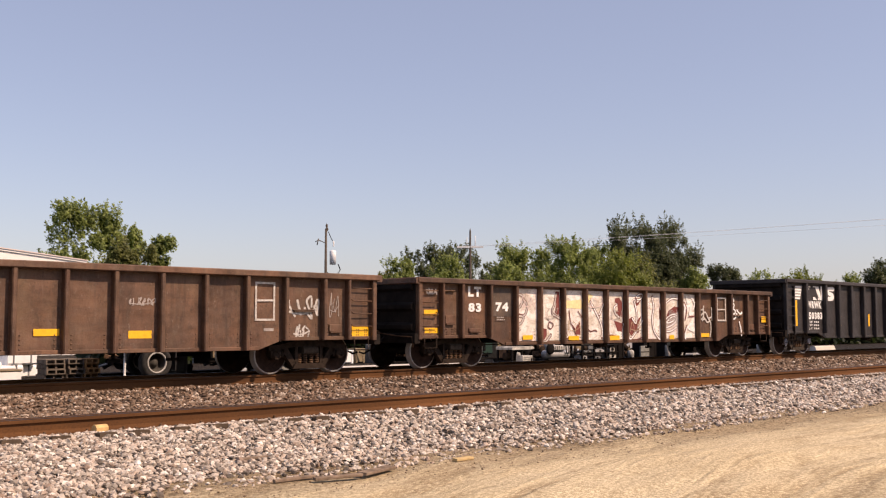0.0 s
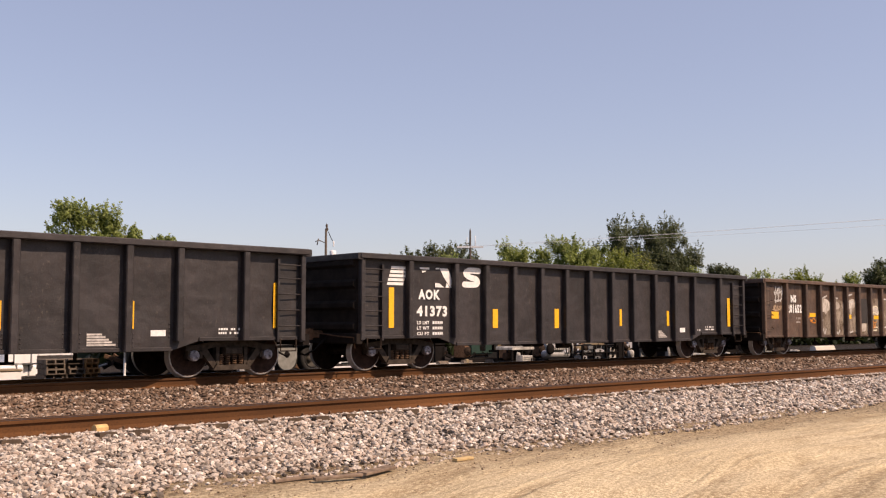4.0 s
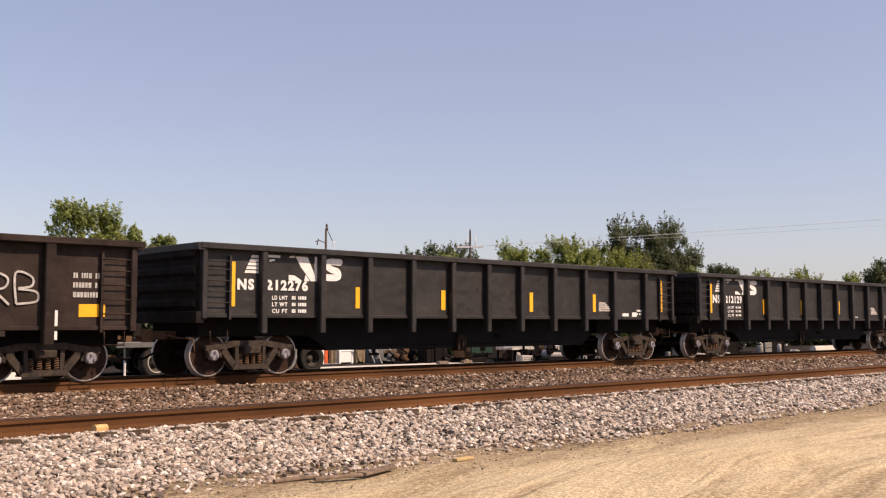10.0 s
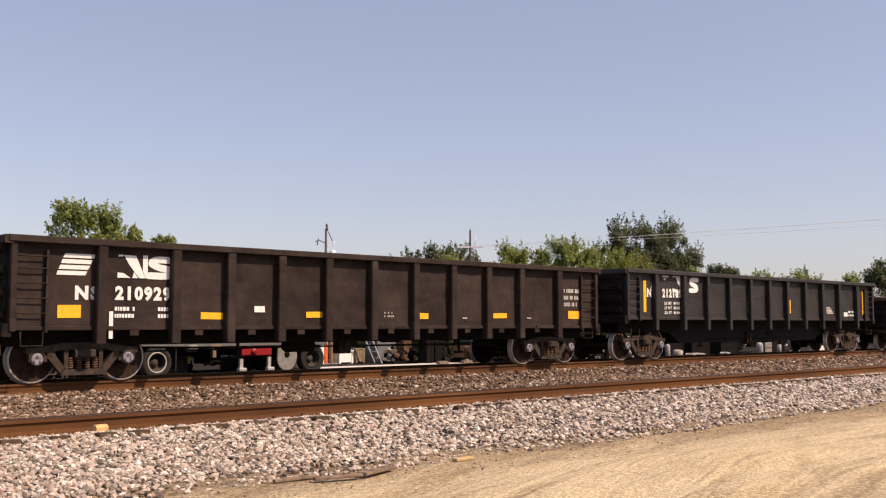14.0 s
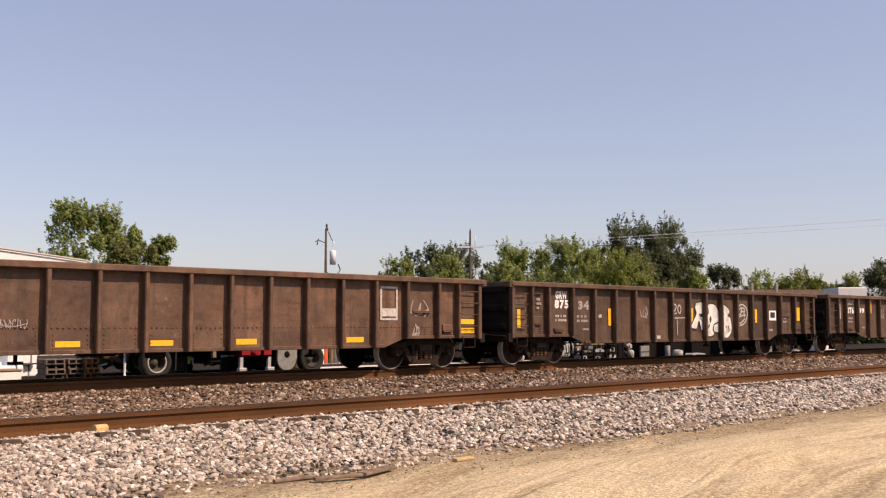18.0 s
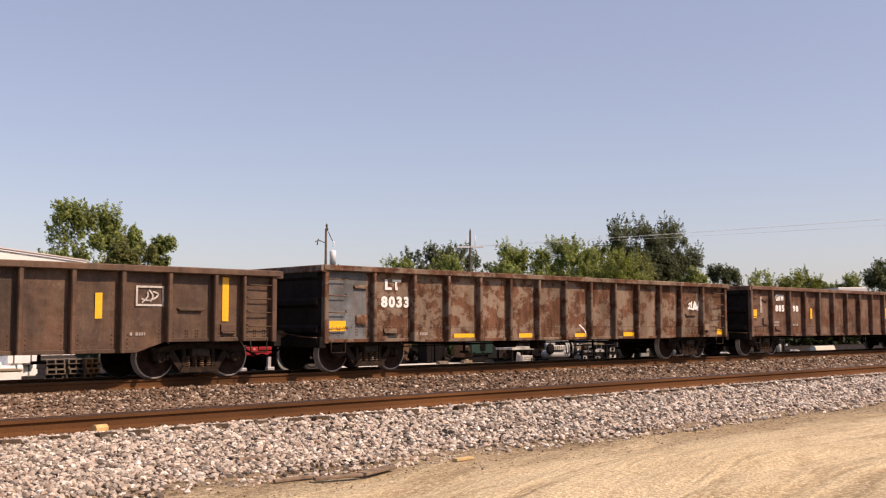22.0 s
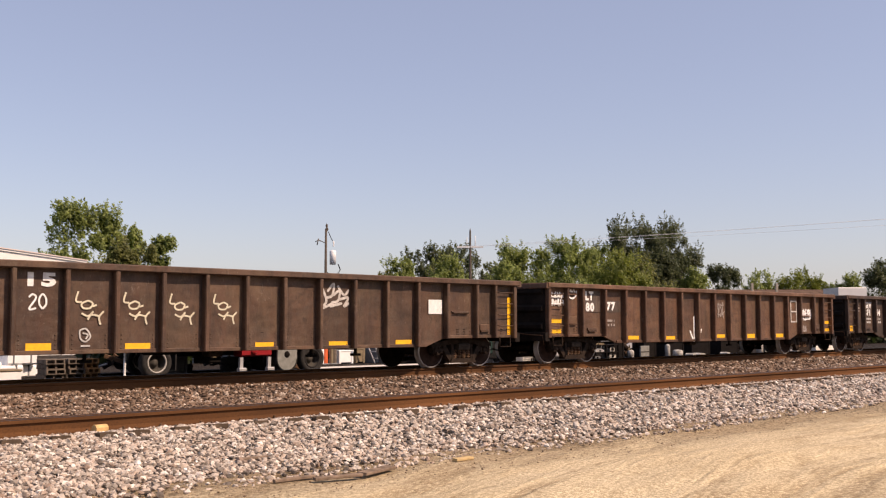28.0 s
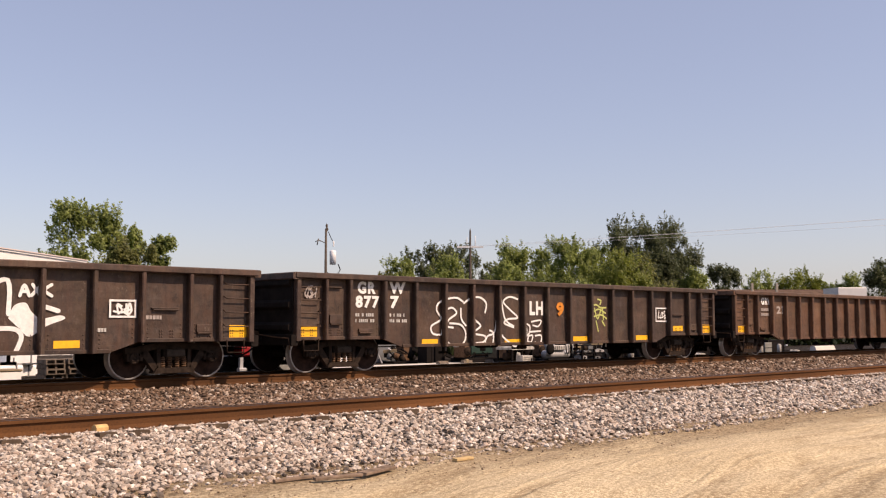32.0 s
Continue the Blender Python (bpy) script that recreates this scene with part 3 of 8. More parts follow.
        def coupler():
            mb = Mb().box(-0.45, 0.3, -0.07, 0.07, 0.78, 0.96, 0.02)
            return mb.prism([(-0.40, -0.20), (-0.62, -0.17), (-0.68, -0.02), (-0.60, 0.02), (-0.58, 0.16), (-0.44, 0.20)], "z", 0.74, 1.0)

        part("coupler", shared("coupler", coupler, M["rusty"]), None, car, "rusty knuckle coupler", at)
        part("air_hose", shared("air_hose", lambda: Mb().tube([(-0.05, -0.35, 0.85), (-0.2, -0.33, 0.72), (-0.36, -0.2, 0.5), (-0.55, -0.08, 0.38), (-0.64, 0, 0.42)], 0.026, 6), M["under"]), None, car, "black rubber air hose", at)
        part("cut_lever", shared("cut_lever", lambda: Mb().tube([(-0.10, -1.42, 0.55), (-0.12, -1.40, 0.80), (-0.14, -0.9, 0.82), (-0.28, -0.2, 0.9), (-0.40, -0.05, 1.0)], 0.014, 5), M["rusty"]), None, car, "bent uncoupling lever", at)
        for side in (0, 180):
            # stirrup step and grab irons at each corner
            s = e if side == 0 else -e
            turn2 = pose(0, 0, 0, 0, 0, side)
            low = min(ze, 0.95)
            part("stirrup_step", shared("stirrup%.2f" % low, lambda: Mb().tube([(-0.2, -1.47, low + 0.02), (-0.2, -1.48, low - 0.24), (0.2, -1.48, low - 0.24), (0.2, -1.47, low + 0.02)], 0.017, 5), M["steel"]), None, car, at=turn2 @ pose(s * (h - 0.42), 0, 0))
            black = kind in ("tall", "ribbed", "tub")
            rungs = 5 if black else 4
            wd = 0.27 if not black else 0.30
            dx = s * (h - 0.40) if not black else s * (h - 0.38)
            for j in range(rungs):
                z = ze + 0.30 + j * (top - ze - 0.62) / (rungs - 1)
                if black and j == rungs - 1:
                    z -= 0.05
                part("grab_iron", shared("grab_iron%.2f" % wd, lambda: Mb().tube([(-wd, -PLATE_Y, 0.05), (-wd, -PLATE_Y - 0.09, 0), (wd, -PLATE_Y - 0.09, 0), (wd, -PLATE_Y, 0.05)], 0.013, 5), paint), None, car, at=turn2 @ pose(dx, 0, z))
            if black:
                for q in (-1, 1):
                    part("ladder_stile", shared("ladder_stile%s" % kind, lambda: Mb().box(-0.025, 0.025, -PLATE_Y - 0.085, -PLATE_Y + 0.004, ze - 0.05, top - 0.25, 0.006), paint), None, car, at=turn2 @ pose(dx + q * 0.30, 0, 0))

    if kind in ("low", "half"):
        # door edge bars, a card board and a small step box on the near side
        for x, z, w, d in ((-h + 1.13, 1.22, 0.16, 0.20), (-h + 1.10, 1.98, 0.20, 0.05), (h - 1.13, 1.02, 0.17, 0.16), (h - 2.0, 1.42, 0.30, 0.03), (-h + 2.0, 0.96, 0.20, 0.08)):
            part("card_board", shared("card_board%.2f%.2f" % (w, d), lambda: Mb().box(-w, w, -PLATE_Y - 0.035, -PLATE_Y + 0.02, -d / 2, d / 2, 0.01).box(-w * 0.9, w * 0.9, -PLATE_Y - 0.06, -PLATE_Y - 0.02, -d / 2 - 0.03, -d / 2, 0.008), paint), None, car, "small steel card board", pose(x, 0, z))
        for x in (-h + 0.36, -h + 1.12, -h + 1.96, h - 0.36, h - 1.12, h - 1.96):
            tagged(part("rivets", shared("rivet_rows", rivet_rows, paint), None, car, at=pose(x, 0, 0.86)), kind="stuff")
    if kind == "ribbed":
        for a, b in zip(posts, posts[1:]):
            part("drain_tab", shared("drain_tab", lambda: Mb().box(-0.09, 0.09, -PLATE_Y - 0.02, -PLATE_Y + 0.02, -0.12, 0.03, 0.01), paint), None, car, at=pose((a + b) / 2 - 0.05, 0, zm))
    floor_z = ze + 0.12
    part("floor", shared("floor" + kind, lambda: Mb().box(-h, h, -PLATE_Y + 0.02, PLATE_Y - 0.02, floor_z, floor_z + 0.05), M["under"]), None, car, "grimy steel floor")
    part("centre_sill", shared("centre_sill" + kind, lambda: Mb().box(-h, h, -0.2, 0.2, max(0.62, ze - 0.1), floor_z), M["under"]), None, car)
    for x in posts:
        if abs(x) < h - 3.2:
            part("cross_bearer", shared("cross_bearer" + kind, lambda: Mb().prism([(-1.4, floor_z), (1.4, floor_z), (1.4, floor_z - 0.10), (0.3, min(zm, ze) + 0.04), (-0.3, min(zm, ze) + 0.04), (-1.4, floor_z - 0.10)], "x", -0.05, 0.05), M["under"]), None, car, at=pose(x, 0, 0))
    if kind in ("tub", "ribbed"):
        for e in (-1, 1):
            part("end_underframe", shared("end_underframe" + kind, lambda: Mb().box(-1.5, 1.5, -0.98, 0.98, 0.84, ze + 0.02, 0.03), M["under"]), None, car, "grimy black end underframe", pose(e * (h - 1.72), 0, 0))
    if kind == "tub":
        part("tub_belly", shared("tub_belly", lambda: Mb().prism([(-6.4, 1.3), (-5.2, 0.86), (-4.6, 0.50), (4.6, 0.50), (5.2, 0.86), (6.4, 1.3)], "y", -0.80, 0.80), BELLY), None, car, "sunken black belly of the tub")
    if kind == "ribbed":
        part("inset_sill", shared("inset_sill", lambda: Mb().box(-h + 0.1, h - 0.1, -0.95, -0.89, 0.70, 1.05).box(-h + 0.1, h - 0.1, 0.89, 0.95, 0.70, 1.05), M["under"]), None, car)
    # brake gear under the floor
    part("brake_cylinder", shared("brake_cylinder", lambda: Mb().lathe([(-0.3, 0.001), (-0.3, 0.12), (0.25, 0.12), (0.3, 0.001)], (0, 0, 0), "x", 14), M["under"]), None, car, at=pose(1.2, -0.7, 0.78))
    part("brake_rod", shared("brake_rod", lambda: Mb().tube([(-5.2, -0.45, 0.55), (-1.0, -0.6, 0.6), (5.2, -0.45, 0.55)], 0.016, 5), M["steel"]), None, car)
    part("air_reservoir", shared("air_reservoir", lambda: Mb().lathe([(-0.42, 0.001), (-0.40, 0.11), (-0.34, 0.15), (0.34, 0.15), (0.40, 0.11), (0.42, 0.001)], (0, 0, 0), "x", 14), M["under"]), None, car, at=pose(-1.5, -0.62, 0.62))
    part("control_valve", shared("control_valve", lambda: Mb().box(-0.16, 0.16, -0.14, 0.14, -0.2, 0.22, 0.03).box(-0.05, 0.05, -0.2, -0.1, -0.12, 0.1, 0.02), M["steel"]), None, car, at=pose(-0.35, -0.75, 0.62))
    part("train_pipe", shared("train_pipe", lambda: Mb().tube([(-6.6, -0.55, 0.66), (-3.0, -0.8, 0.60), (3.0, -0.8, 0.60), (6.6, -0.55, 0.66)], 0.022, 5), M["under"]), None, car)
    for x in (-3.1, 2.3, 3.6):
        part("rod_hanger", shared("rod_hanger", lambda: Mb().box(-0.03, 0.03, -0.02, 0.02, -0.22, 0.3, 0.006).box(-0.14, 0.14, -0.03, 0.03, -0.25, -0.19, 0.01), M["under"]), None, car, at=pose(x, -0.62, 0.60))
    sets = []
    for s in (-1, 1):
        sets += truck(car, kind, s * (h - k["bogie"]), s)
    return car, sets


def peeled_paint(name, coat, rust_tone, edge):
    """Grey-tan paint flaked off in big irregular patches over dark rust."""
    n = Nodes(name, 0.7)
    a, b, c = n.noise(1.5, 8, 0.70, (1, 1, 1.3), 0.2), n.noise(3.4, 5, 0.65, (1.6, 1.6, 0.5)), n.noise(30, 4)
    rusty = n.mix(n.ramp(b, 0.4, 0.62), tuple(x * 0.5 for x in rust_tone), tuple(x * 1.25 for x in rust_tone))
    coat_c = n.mix(n.ramp(b, 0.35, 0.7), tuple(x * 0.7 for x in coat), coat)
    col = n.mix(n.ramp(a, 0.5 - edge, 0.5 + edge), rusty, coat_c)
    col = n.mix(n.math("MULTIPLY", n.ramp(n.noise(0.8, 4, 0.6, (1.6, 1.6, 0.4)), 0.5, 0.7), 0.6), col, tuple(x * 0.35 for x in rust_tone))
    col = n.mix(n.math("MULTIPLY", n.ramp(c, 0.55, 0.7), 0.5), col, tuple(x * 0.4 for x in rust_tone))
    n.bump(n.math("ADD", n.math("MULTIPLY", a, 3.0), c), 0.4, 0.012)
    return n.done(n.mix(n.random(), tuple_scale(n, col, 0.85), tuple_scale(n, col, 1.15)))


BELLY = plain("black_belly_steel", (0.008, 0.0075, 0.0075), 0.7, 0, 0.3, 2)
# end walls and sills: shade of the car ends is put into this dark colour
END_PAINT = plain("shade_dark_end_steel", (0.016, 0.012, 0.010), 0.85, 0, 0.5, 3)
BROWN = [
    car_paint("brown_car_paint_a", (0.138, 0.068, 0.037), 0.45, 0.20),
    car_paint("brown_car_paint_b", (0.122, 0.057, 0.029), 0.5, 0.13),
    car_paint("brown_car_paint_c", (0.098, 0.050, 0.027), 0.4, 0.13, dusty=0.48),
    peeled_paint("peeled_grey_over_rust", (0.260, 0.188, 0.138), (0.135, 0.064, 0.038), 0.03),
    car_paint("dark_brown_car_paint", (0.062, 0.034, 0.022), 0.30, 0.11, dusty=0.38),
    car_paint("grey_brown_car_paint", (0.100, 0.058, 0.038), 0.35, 0.35),
    peeled_paint("rust_chipped_brown_paint", (0.215, 0.142, 0.106), (0.135, 0.064, 0.040), 0.09),
]
# kind, paint, distance of the left end along the train
CARS = [
    ("low", BROWN[0], 18.50, "weathered brown steel gondola car with a chalked window square"),
    ("low", BROWN[1], 36.48, "brown steel gondola car covered in pink and white graffiti"),
    ("tall", BLACK_DULL, 54.34, "tall black gondola car with white lettering and a logo"),
    ("tall", BLACK_DULL, 72.67, "tall black gondola car with white lettering"),
    ("plain", BROWN[5], 90.77, "worn grey-brown gondola car with faded white graffiti"),
    ("ribbed", BLACK_WARM, 108.98, "black ribbed gondola car with large white spray letters"),
    ("tub", BLACK, 127.06, "black tub gondola car with posts below its plates"),
    ("tub", BLACK, 145.16, "black tub gondola car with yellow upright reflectors"),
    ("ribbed", BLACK_WARM, 163.32, "black ribbed gondola car with white logo, no graffiti"),
    ("tub", BLACK, 181.40, "black tub gondola car with clean white lettering"),
    ("low", BROWN[0], 199.53, "rusty brown gondola car with faded lettering"),
    ("low", BROWN[2], 217.33, "dark brown gondola car with fat white bubble graffiti"),
    ("low", BROWN[2], 235.13, "brown gondola car with white outline graffiti low down"),
    ("half", BROWN[3], 253.06, "rust-streaked gondola car with a grey primed end panel"),
    ("half", BROWN[6], 271.29, "rusty brown gondola car with stencilled white numbers"),
    ("low", BROWN[2], 289.30, "dark brown gondola car with orange and white graffiti"),
    ("low", BROWN[2], 307.16, "dark brown gondola car with chalk scrawls on four panels"),
    ("low", BROWN[1], 325.10, "brown gondola car with a white painted arrow"),
    ("low", BROWN[4], 343.03, "dark brown gondola car with dripping white graffiti"),
    ("low", BROWN[4], 360.77, "dark brown gondola car with white outlined block graffiti"),
    ("low", BROWN[1], 378.70, "brown steel gondola car at the end of the view"),
]
TRAIN = []
for i, (kind, paint, start, label) in enumerate(CARS):
    car, sets = gondola(kind, paint, label, i)
    TRAIN.append((car, sets, kind, start + KINDS[kind]["length"] / 2))


def seam(kind):
    """A row of rivets along the side, just above its lower edge."""
    h, mb = KINDS[kind]["length"] / 2 - 0.3, Mb()
    for j in range(round(2 * h / 0.11)):
        x = -h + 0.11 * j
        mb.add([(x - 0.016, -PLATE_Y - 0.001, 1.02), (x + 0.016, -PLATE_Y - 0.001, 1.02), (x + 0.016, -PLATE_Y - 0.001, 1.052), (x - 0.016, -PLATE_Y - 0.001, 1.052), (x, -PLATE_Y - 0.02, 1.036)], [(0, 1, 4), (1, 2, 4), (2, 3, 4), (3, 0, 4)])
    return mb


for i in (10, 13, 14):
    tagged(part("seam_rivets", shared("seam_rivets" + CARS[i][0], lambda: seam(CARS[i][0]), CARS[i][1]), None, TRAIN[i][0], "row of small seam rivets"), kind="stuff")


# ---- behind the tracks: trees, shed, poles, yard clutter ----
def leaf_material(name, a, b):
    n = Nodes(name, 0.6)
    r = n.random(True)
    v = n.noise(0.7, 3)
    col = n.mix(n.ramp(r, 0, 1), a, b)
    col = n.mix(n.math("MULTIPLY", n.ramp(v, 0.4, 0.7), 0.5), col, tuple(x * 1.35 for x in b))
    thin = n.t.nodes.new("ShaderNodeBsdfTranslucent")
    n.put(thin.inputs[0], tuple_scale(n, col, 1.3))
    blend = n.t.nodes.new("ShaderNodeMixShader")
    blend.inputs[0].default_value = 0.42
    n.t.links.new(n.b.outputs[0], blend.inputs[1])
    n.t.links.new(thin.outputs[0], blend.inputs[2])
    n.t.links.new(blend.outputs[0], n.t.nodes["Material Output"].inputs[0])
    return n.done(col)


LEAVES = {
    "lit": leaf_material("green_leaves", (0.085, 0.116, 0.028), (0.275, 0.320, 0.085)),
    "low": leaf_material("yellow_green_leaves", (0.085, 0.095, 0.024), (0.190, 0.195, 0.052)),
    "shrub": leaf_material("deep_green_shrub_leaves", (0.011, 0.019, 0.006), (0.030, 0.045, 0.012)),
    "dark": leaf_material("dark_green_leaves", (0.045, 0.060, 0.028), (0.118, 0.138, 0.060)),
    "bright": leaf_material("light_green_leaves", (0.085, 0.115, 0.018), (0.210, 0.235, 0.040)),
    "pale": leaf_material("pale_green_leaves", (0.085, 0.108, 0.045), (0.180, 0.205, 0.085)),
}
M["bark"] = plain("grey_brown_bark", (0.10, 0.075, 0.055), 0.95, 0, 0.4, 4)
TREE_WORDS = {"lit": "leafy green tree behind the yard", "low": "low yellow-green bushy tree", "dark": "tall dark green tree with an uneven crown", "bright": "rounded light green tree", "pale": "thin pale green tree"}


def tree(x, y, height, width, tone, density, seed):
    rng = np.random.default_rng(seed)
    t = thing("tree", pose(x, y, -0.55), TREE_WORDS[tone], "tree", "trees behind the yard")
    trunk_h = height * 0.30
    mb = Mb()
    ends = []

    def limb(p, d, length, r, depth):
        pts, q = [p], Vector(p)
        for k in range(4):
            d = (d + Vector(rng.normal(0, 0.16, 3)) + Vector((0, 0, 0.05))).normalized()
            q = q + d * length / 4
            pts.append(q.copy())
        for k in range(4):
            mb.tube([pts[k], pts[k + 1]], r * (1 - 0.17 * k), 4)
        ends.extend(pts[2:])
        if depth:
            for k in range(3):
                a = rng.uniform(0, 6.28)
                dd = (d * 0.6 + Vector((math.cos(a), math.sin(a), rng.uniform(0.0, 0.7)))).normalized()
                limb(pts[rng.integers(2, 5)], dd, length * 0.62, r * 0.5, depth - 1)

    mb.tube([(0, 0, -0.2), (0.05, 0, trunk_h * 0.5), (0, 0.05, trunk_h)], 0.028 * height, 8)
    for k in range(6):
        a = k * 1.05 + rng.uniform(-0.3, 0.3)
        limb((0, 0, trunk_h * rng.uniform(0.7, 1.0)), Vector((0.7 * math.cos(a), 0.7 * math.sin(a), rng.uniform(0.6, 1.3))).normalized(), min(height * 0.34, width * 0.40), 0.011 * height, 2)
    part("trunk", mb, M["bark"], t, "grey-brown trunk with forked limbs")
    # crown: clumps of leaves round the limb ends and inside a lumpy envelope, with upright shoots on top
    width *= 1.04
    n_cl = int(95 * density * (1 + width / 6))
    centres = []
    lobes = [(rng.uniform(-0.94, 0.94) * width / 2, rng.uniform(-0.5, 0.5) * width / 2, height * rng.uniform(0.34, 0.90), width * rng.uniform(0.08, 0.19)) for _ in range(22)]
    lobes.append((0, 0, height * 0.86, width * 0.16))
    while len(centres) < n_cl:
        lx, ly, lz, lr = lobes[rng.integers(len(lobes))]
        v = rng.normal(0, 1, 3)
        v /= np.linalg.norm(v)
        p = np.array([lx, ly, lz]) + v * lr * rng.uniform(0.45, 1.08) * np.array([1, 1, 0.95])
        if height * 0.16 < p[2] < height:
            centres.append(p)
    tips = [np.array(ends[q]) for q in rng.permutation(len(ends))[:80] if ends[q][2] < height * 1.02]
    k_leaf = 62
    centres = centres + tips
    n_cl = len(centres)
    n = n_cl * k_leaf
    c = np.repeat(np.array(centres), k_leaf, 0)
    spread = np.repeat(rng.uniform(0.45, 1.1, n_cl), k_leaf)[:, None]
    off = rng.normal(0, 1, (n, 3)) * spread * (0.030 * width + 0.08) * np.array([0.9, 0.9, 1.05])
    p = c + off
    shoots = []
    for lx, ly, lz, lr in lobes:
        for _ in range(9):
            v = rng.normal(0, 1, 3)
            v[2] = abs(v[2]) + 0.3
            v /= np.linalg.norm(v)
            foot = np.array([lx, ly, lz]) + v * lr * 0.9
            way = v * 0.55 + np.array([0, 0, 0.9]) + rng.normal(0, 0.12, 3)
            f = rng.random((34, 1))
            shoots.append(foot + way * f * rng.uniform(0.35, 0.95) * (0.4 + 0.09 * width) + rng.normal(0, 1, (34, 3)) * (0.15 - 0.11 * f))
    p = np.concatenate([p] + shoots)
    n = len(p)
    up = rng.normal(0, 1, (n, 3)) * 0.7 + np.array([0.35, -0.8, 1.1])
    up /= np.linalg.norm(up, axis=1)[:, None]
    e1 = np.cross(up, rng.normal(0, 1, (n, 3)))
    e1 /= np.linalg.norm(e1, axis=1)[:, None]
    e2 = np.cross(up, e1)
    s = rng.uniform(0.062, 0.145, n)[:, None]
    quad = np.stack([p - e1 * s, p - e2 * s * 0.55, p + e1 * s, p + e2 * s * 0.55], 1)
    me = cloud_mesh("crown", quad.reshape(-1, 3), np.arange(n * 4).reshape(-1, 4), LEAVES[tone])
    part("crown", me, None, t)
    return t


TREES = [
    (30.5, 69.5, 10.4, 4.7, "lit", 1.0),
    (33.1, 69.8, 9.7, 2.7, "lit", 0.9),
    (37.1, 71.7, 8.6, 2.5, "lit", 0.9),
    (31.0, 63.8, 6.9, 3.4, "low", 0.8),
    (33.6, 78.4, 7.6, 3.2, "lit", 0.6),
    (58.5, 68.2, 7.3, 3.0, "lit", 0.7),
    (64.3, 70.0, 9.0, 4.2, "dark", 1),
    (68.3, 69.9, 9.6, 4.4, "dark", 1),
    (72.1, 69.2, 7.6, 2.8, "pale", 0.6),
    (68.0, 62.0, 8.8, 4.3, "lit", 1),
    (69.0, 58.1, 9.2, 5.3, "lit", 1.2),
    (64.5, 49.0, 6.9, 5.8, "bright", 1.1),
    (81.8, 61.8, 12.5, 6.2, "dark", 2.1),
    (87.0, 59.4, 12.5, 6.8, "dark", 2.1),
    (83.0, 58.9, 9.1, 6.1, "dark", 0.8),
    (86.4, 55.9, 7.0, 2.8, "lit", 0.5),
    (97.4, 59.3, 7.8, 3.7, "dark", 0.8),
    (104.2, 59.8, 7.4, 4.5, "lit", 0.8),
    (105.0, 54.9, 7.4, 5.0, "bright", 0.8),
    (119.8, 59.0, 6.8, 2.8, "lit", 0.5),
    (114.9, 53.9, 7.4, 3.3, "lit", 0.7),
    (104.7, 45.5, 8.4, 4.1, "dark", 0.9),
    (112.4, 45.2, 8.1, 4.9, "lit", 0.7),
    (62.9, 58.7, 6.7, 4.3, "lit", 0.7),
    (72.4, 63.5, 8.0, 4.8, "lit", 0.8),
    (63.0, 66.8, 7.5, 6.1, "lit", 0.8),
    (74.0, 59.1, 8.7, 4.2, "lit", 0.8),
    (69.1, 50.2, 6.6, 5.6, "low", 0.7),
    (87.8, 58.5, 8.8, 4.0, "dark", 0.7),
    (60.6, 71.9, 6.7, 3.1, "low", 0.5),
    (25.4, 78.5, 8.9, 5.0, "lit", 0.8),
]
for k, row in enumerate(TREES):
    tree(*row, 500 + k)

# dark shrubs along the back of the yard
rng0 = np.random.default_rng(9)
n0 = 52000
px, py = rng0.uniform(15.5, 135, n0), rng0.normal(34.5, 0.8, n0)
pz = LOT_Z + np.abs(rng0.normal(0, 1, n0)) * 0.2 + rng0.uniform(0, 1.9, n0) * (0.75 + 0.25 * np.sin(px * 0.8))
c0 = np.stack([px, py, pz], 1)
a0, b0 = rng0.normal(0, 0.12, (n0, 3)), rng0.normal(0, 0.10, (n0, 3))
quad0 = np.stack([c0 - a0, c0 - b0, c0 + a0, c0 + b0], 1)
tagged(new("shrub_row", cloud_mesh("shrub_row", quad0.reshape(-1, 3), np.arange(n0 * 4).reshape(-1, 4), LEAVES["shrub"])), "dense dark green shrubs along the yard", "shrubs", kind="stuff")

# white metal shed, its gable wall along the yard
M["sheet_white"] = plain("white_metal_sheet", (0.80, 0.76, 0.71), 0.55, 0, 0.06, 1.2)
M["trim_pink"] = plain("faded_red_trim", (0.66, 0.55, 0.50), 0.7, 0, 0.1, 3)
M["glass"] = plain("dark_window_glass", (0.02, 0.025, 0.03), 0.12, 0, 0.2, 3)
shed = thing("metal_shed", pose(19.95, 46.0, LOT_Z), "low white metal shed with a shallow gable", "building")
GW, GE, GR = 22.0, 4.28, 5.36
part("wall", Mb().prism([(-GW, 0), (0, 0), (0, GE), (-GW / 2, GR), (-GW, GE)], "y", 0, 0.15), M["sheet_white"], shed, "white gable wall")
part("wall", Mb().box(-0.15, 0, 0.15, 24, 0, GE), M["sheet_white"], shed)
part("wall", Mb().box(-GW, -GW + 0.15, 0.15, 24, 0, GE), M["sheet_white"], shed)
roof = part("roof", Mb().prism([(0.35, GE - 0.02), (0.35, GE + 0.10), (-GW / 2, GR + 0.14), (-GW - 0.35, GE + 0.10), (-GW - 0.35, GE - 0.02), (-GW / 2, GR + 0.02)], "y", -0.06, 24.3), M["sheet_white"], shed, "white sheet roof")
part("roof_trim", Mb().prism([(0.36, GE + 0.07), (0.36, GE + 0.12), (-GW / 2, GR + 0.16), (-GW - 0.36, GE + 0.12), (-GW - 0.36, GE + 0.07), (-GW / 2, GR + 0.11)], "y", -0.10, -0.06), M["trim_pink"], shed, "faded red roof edge")
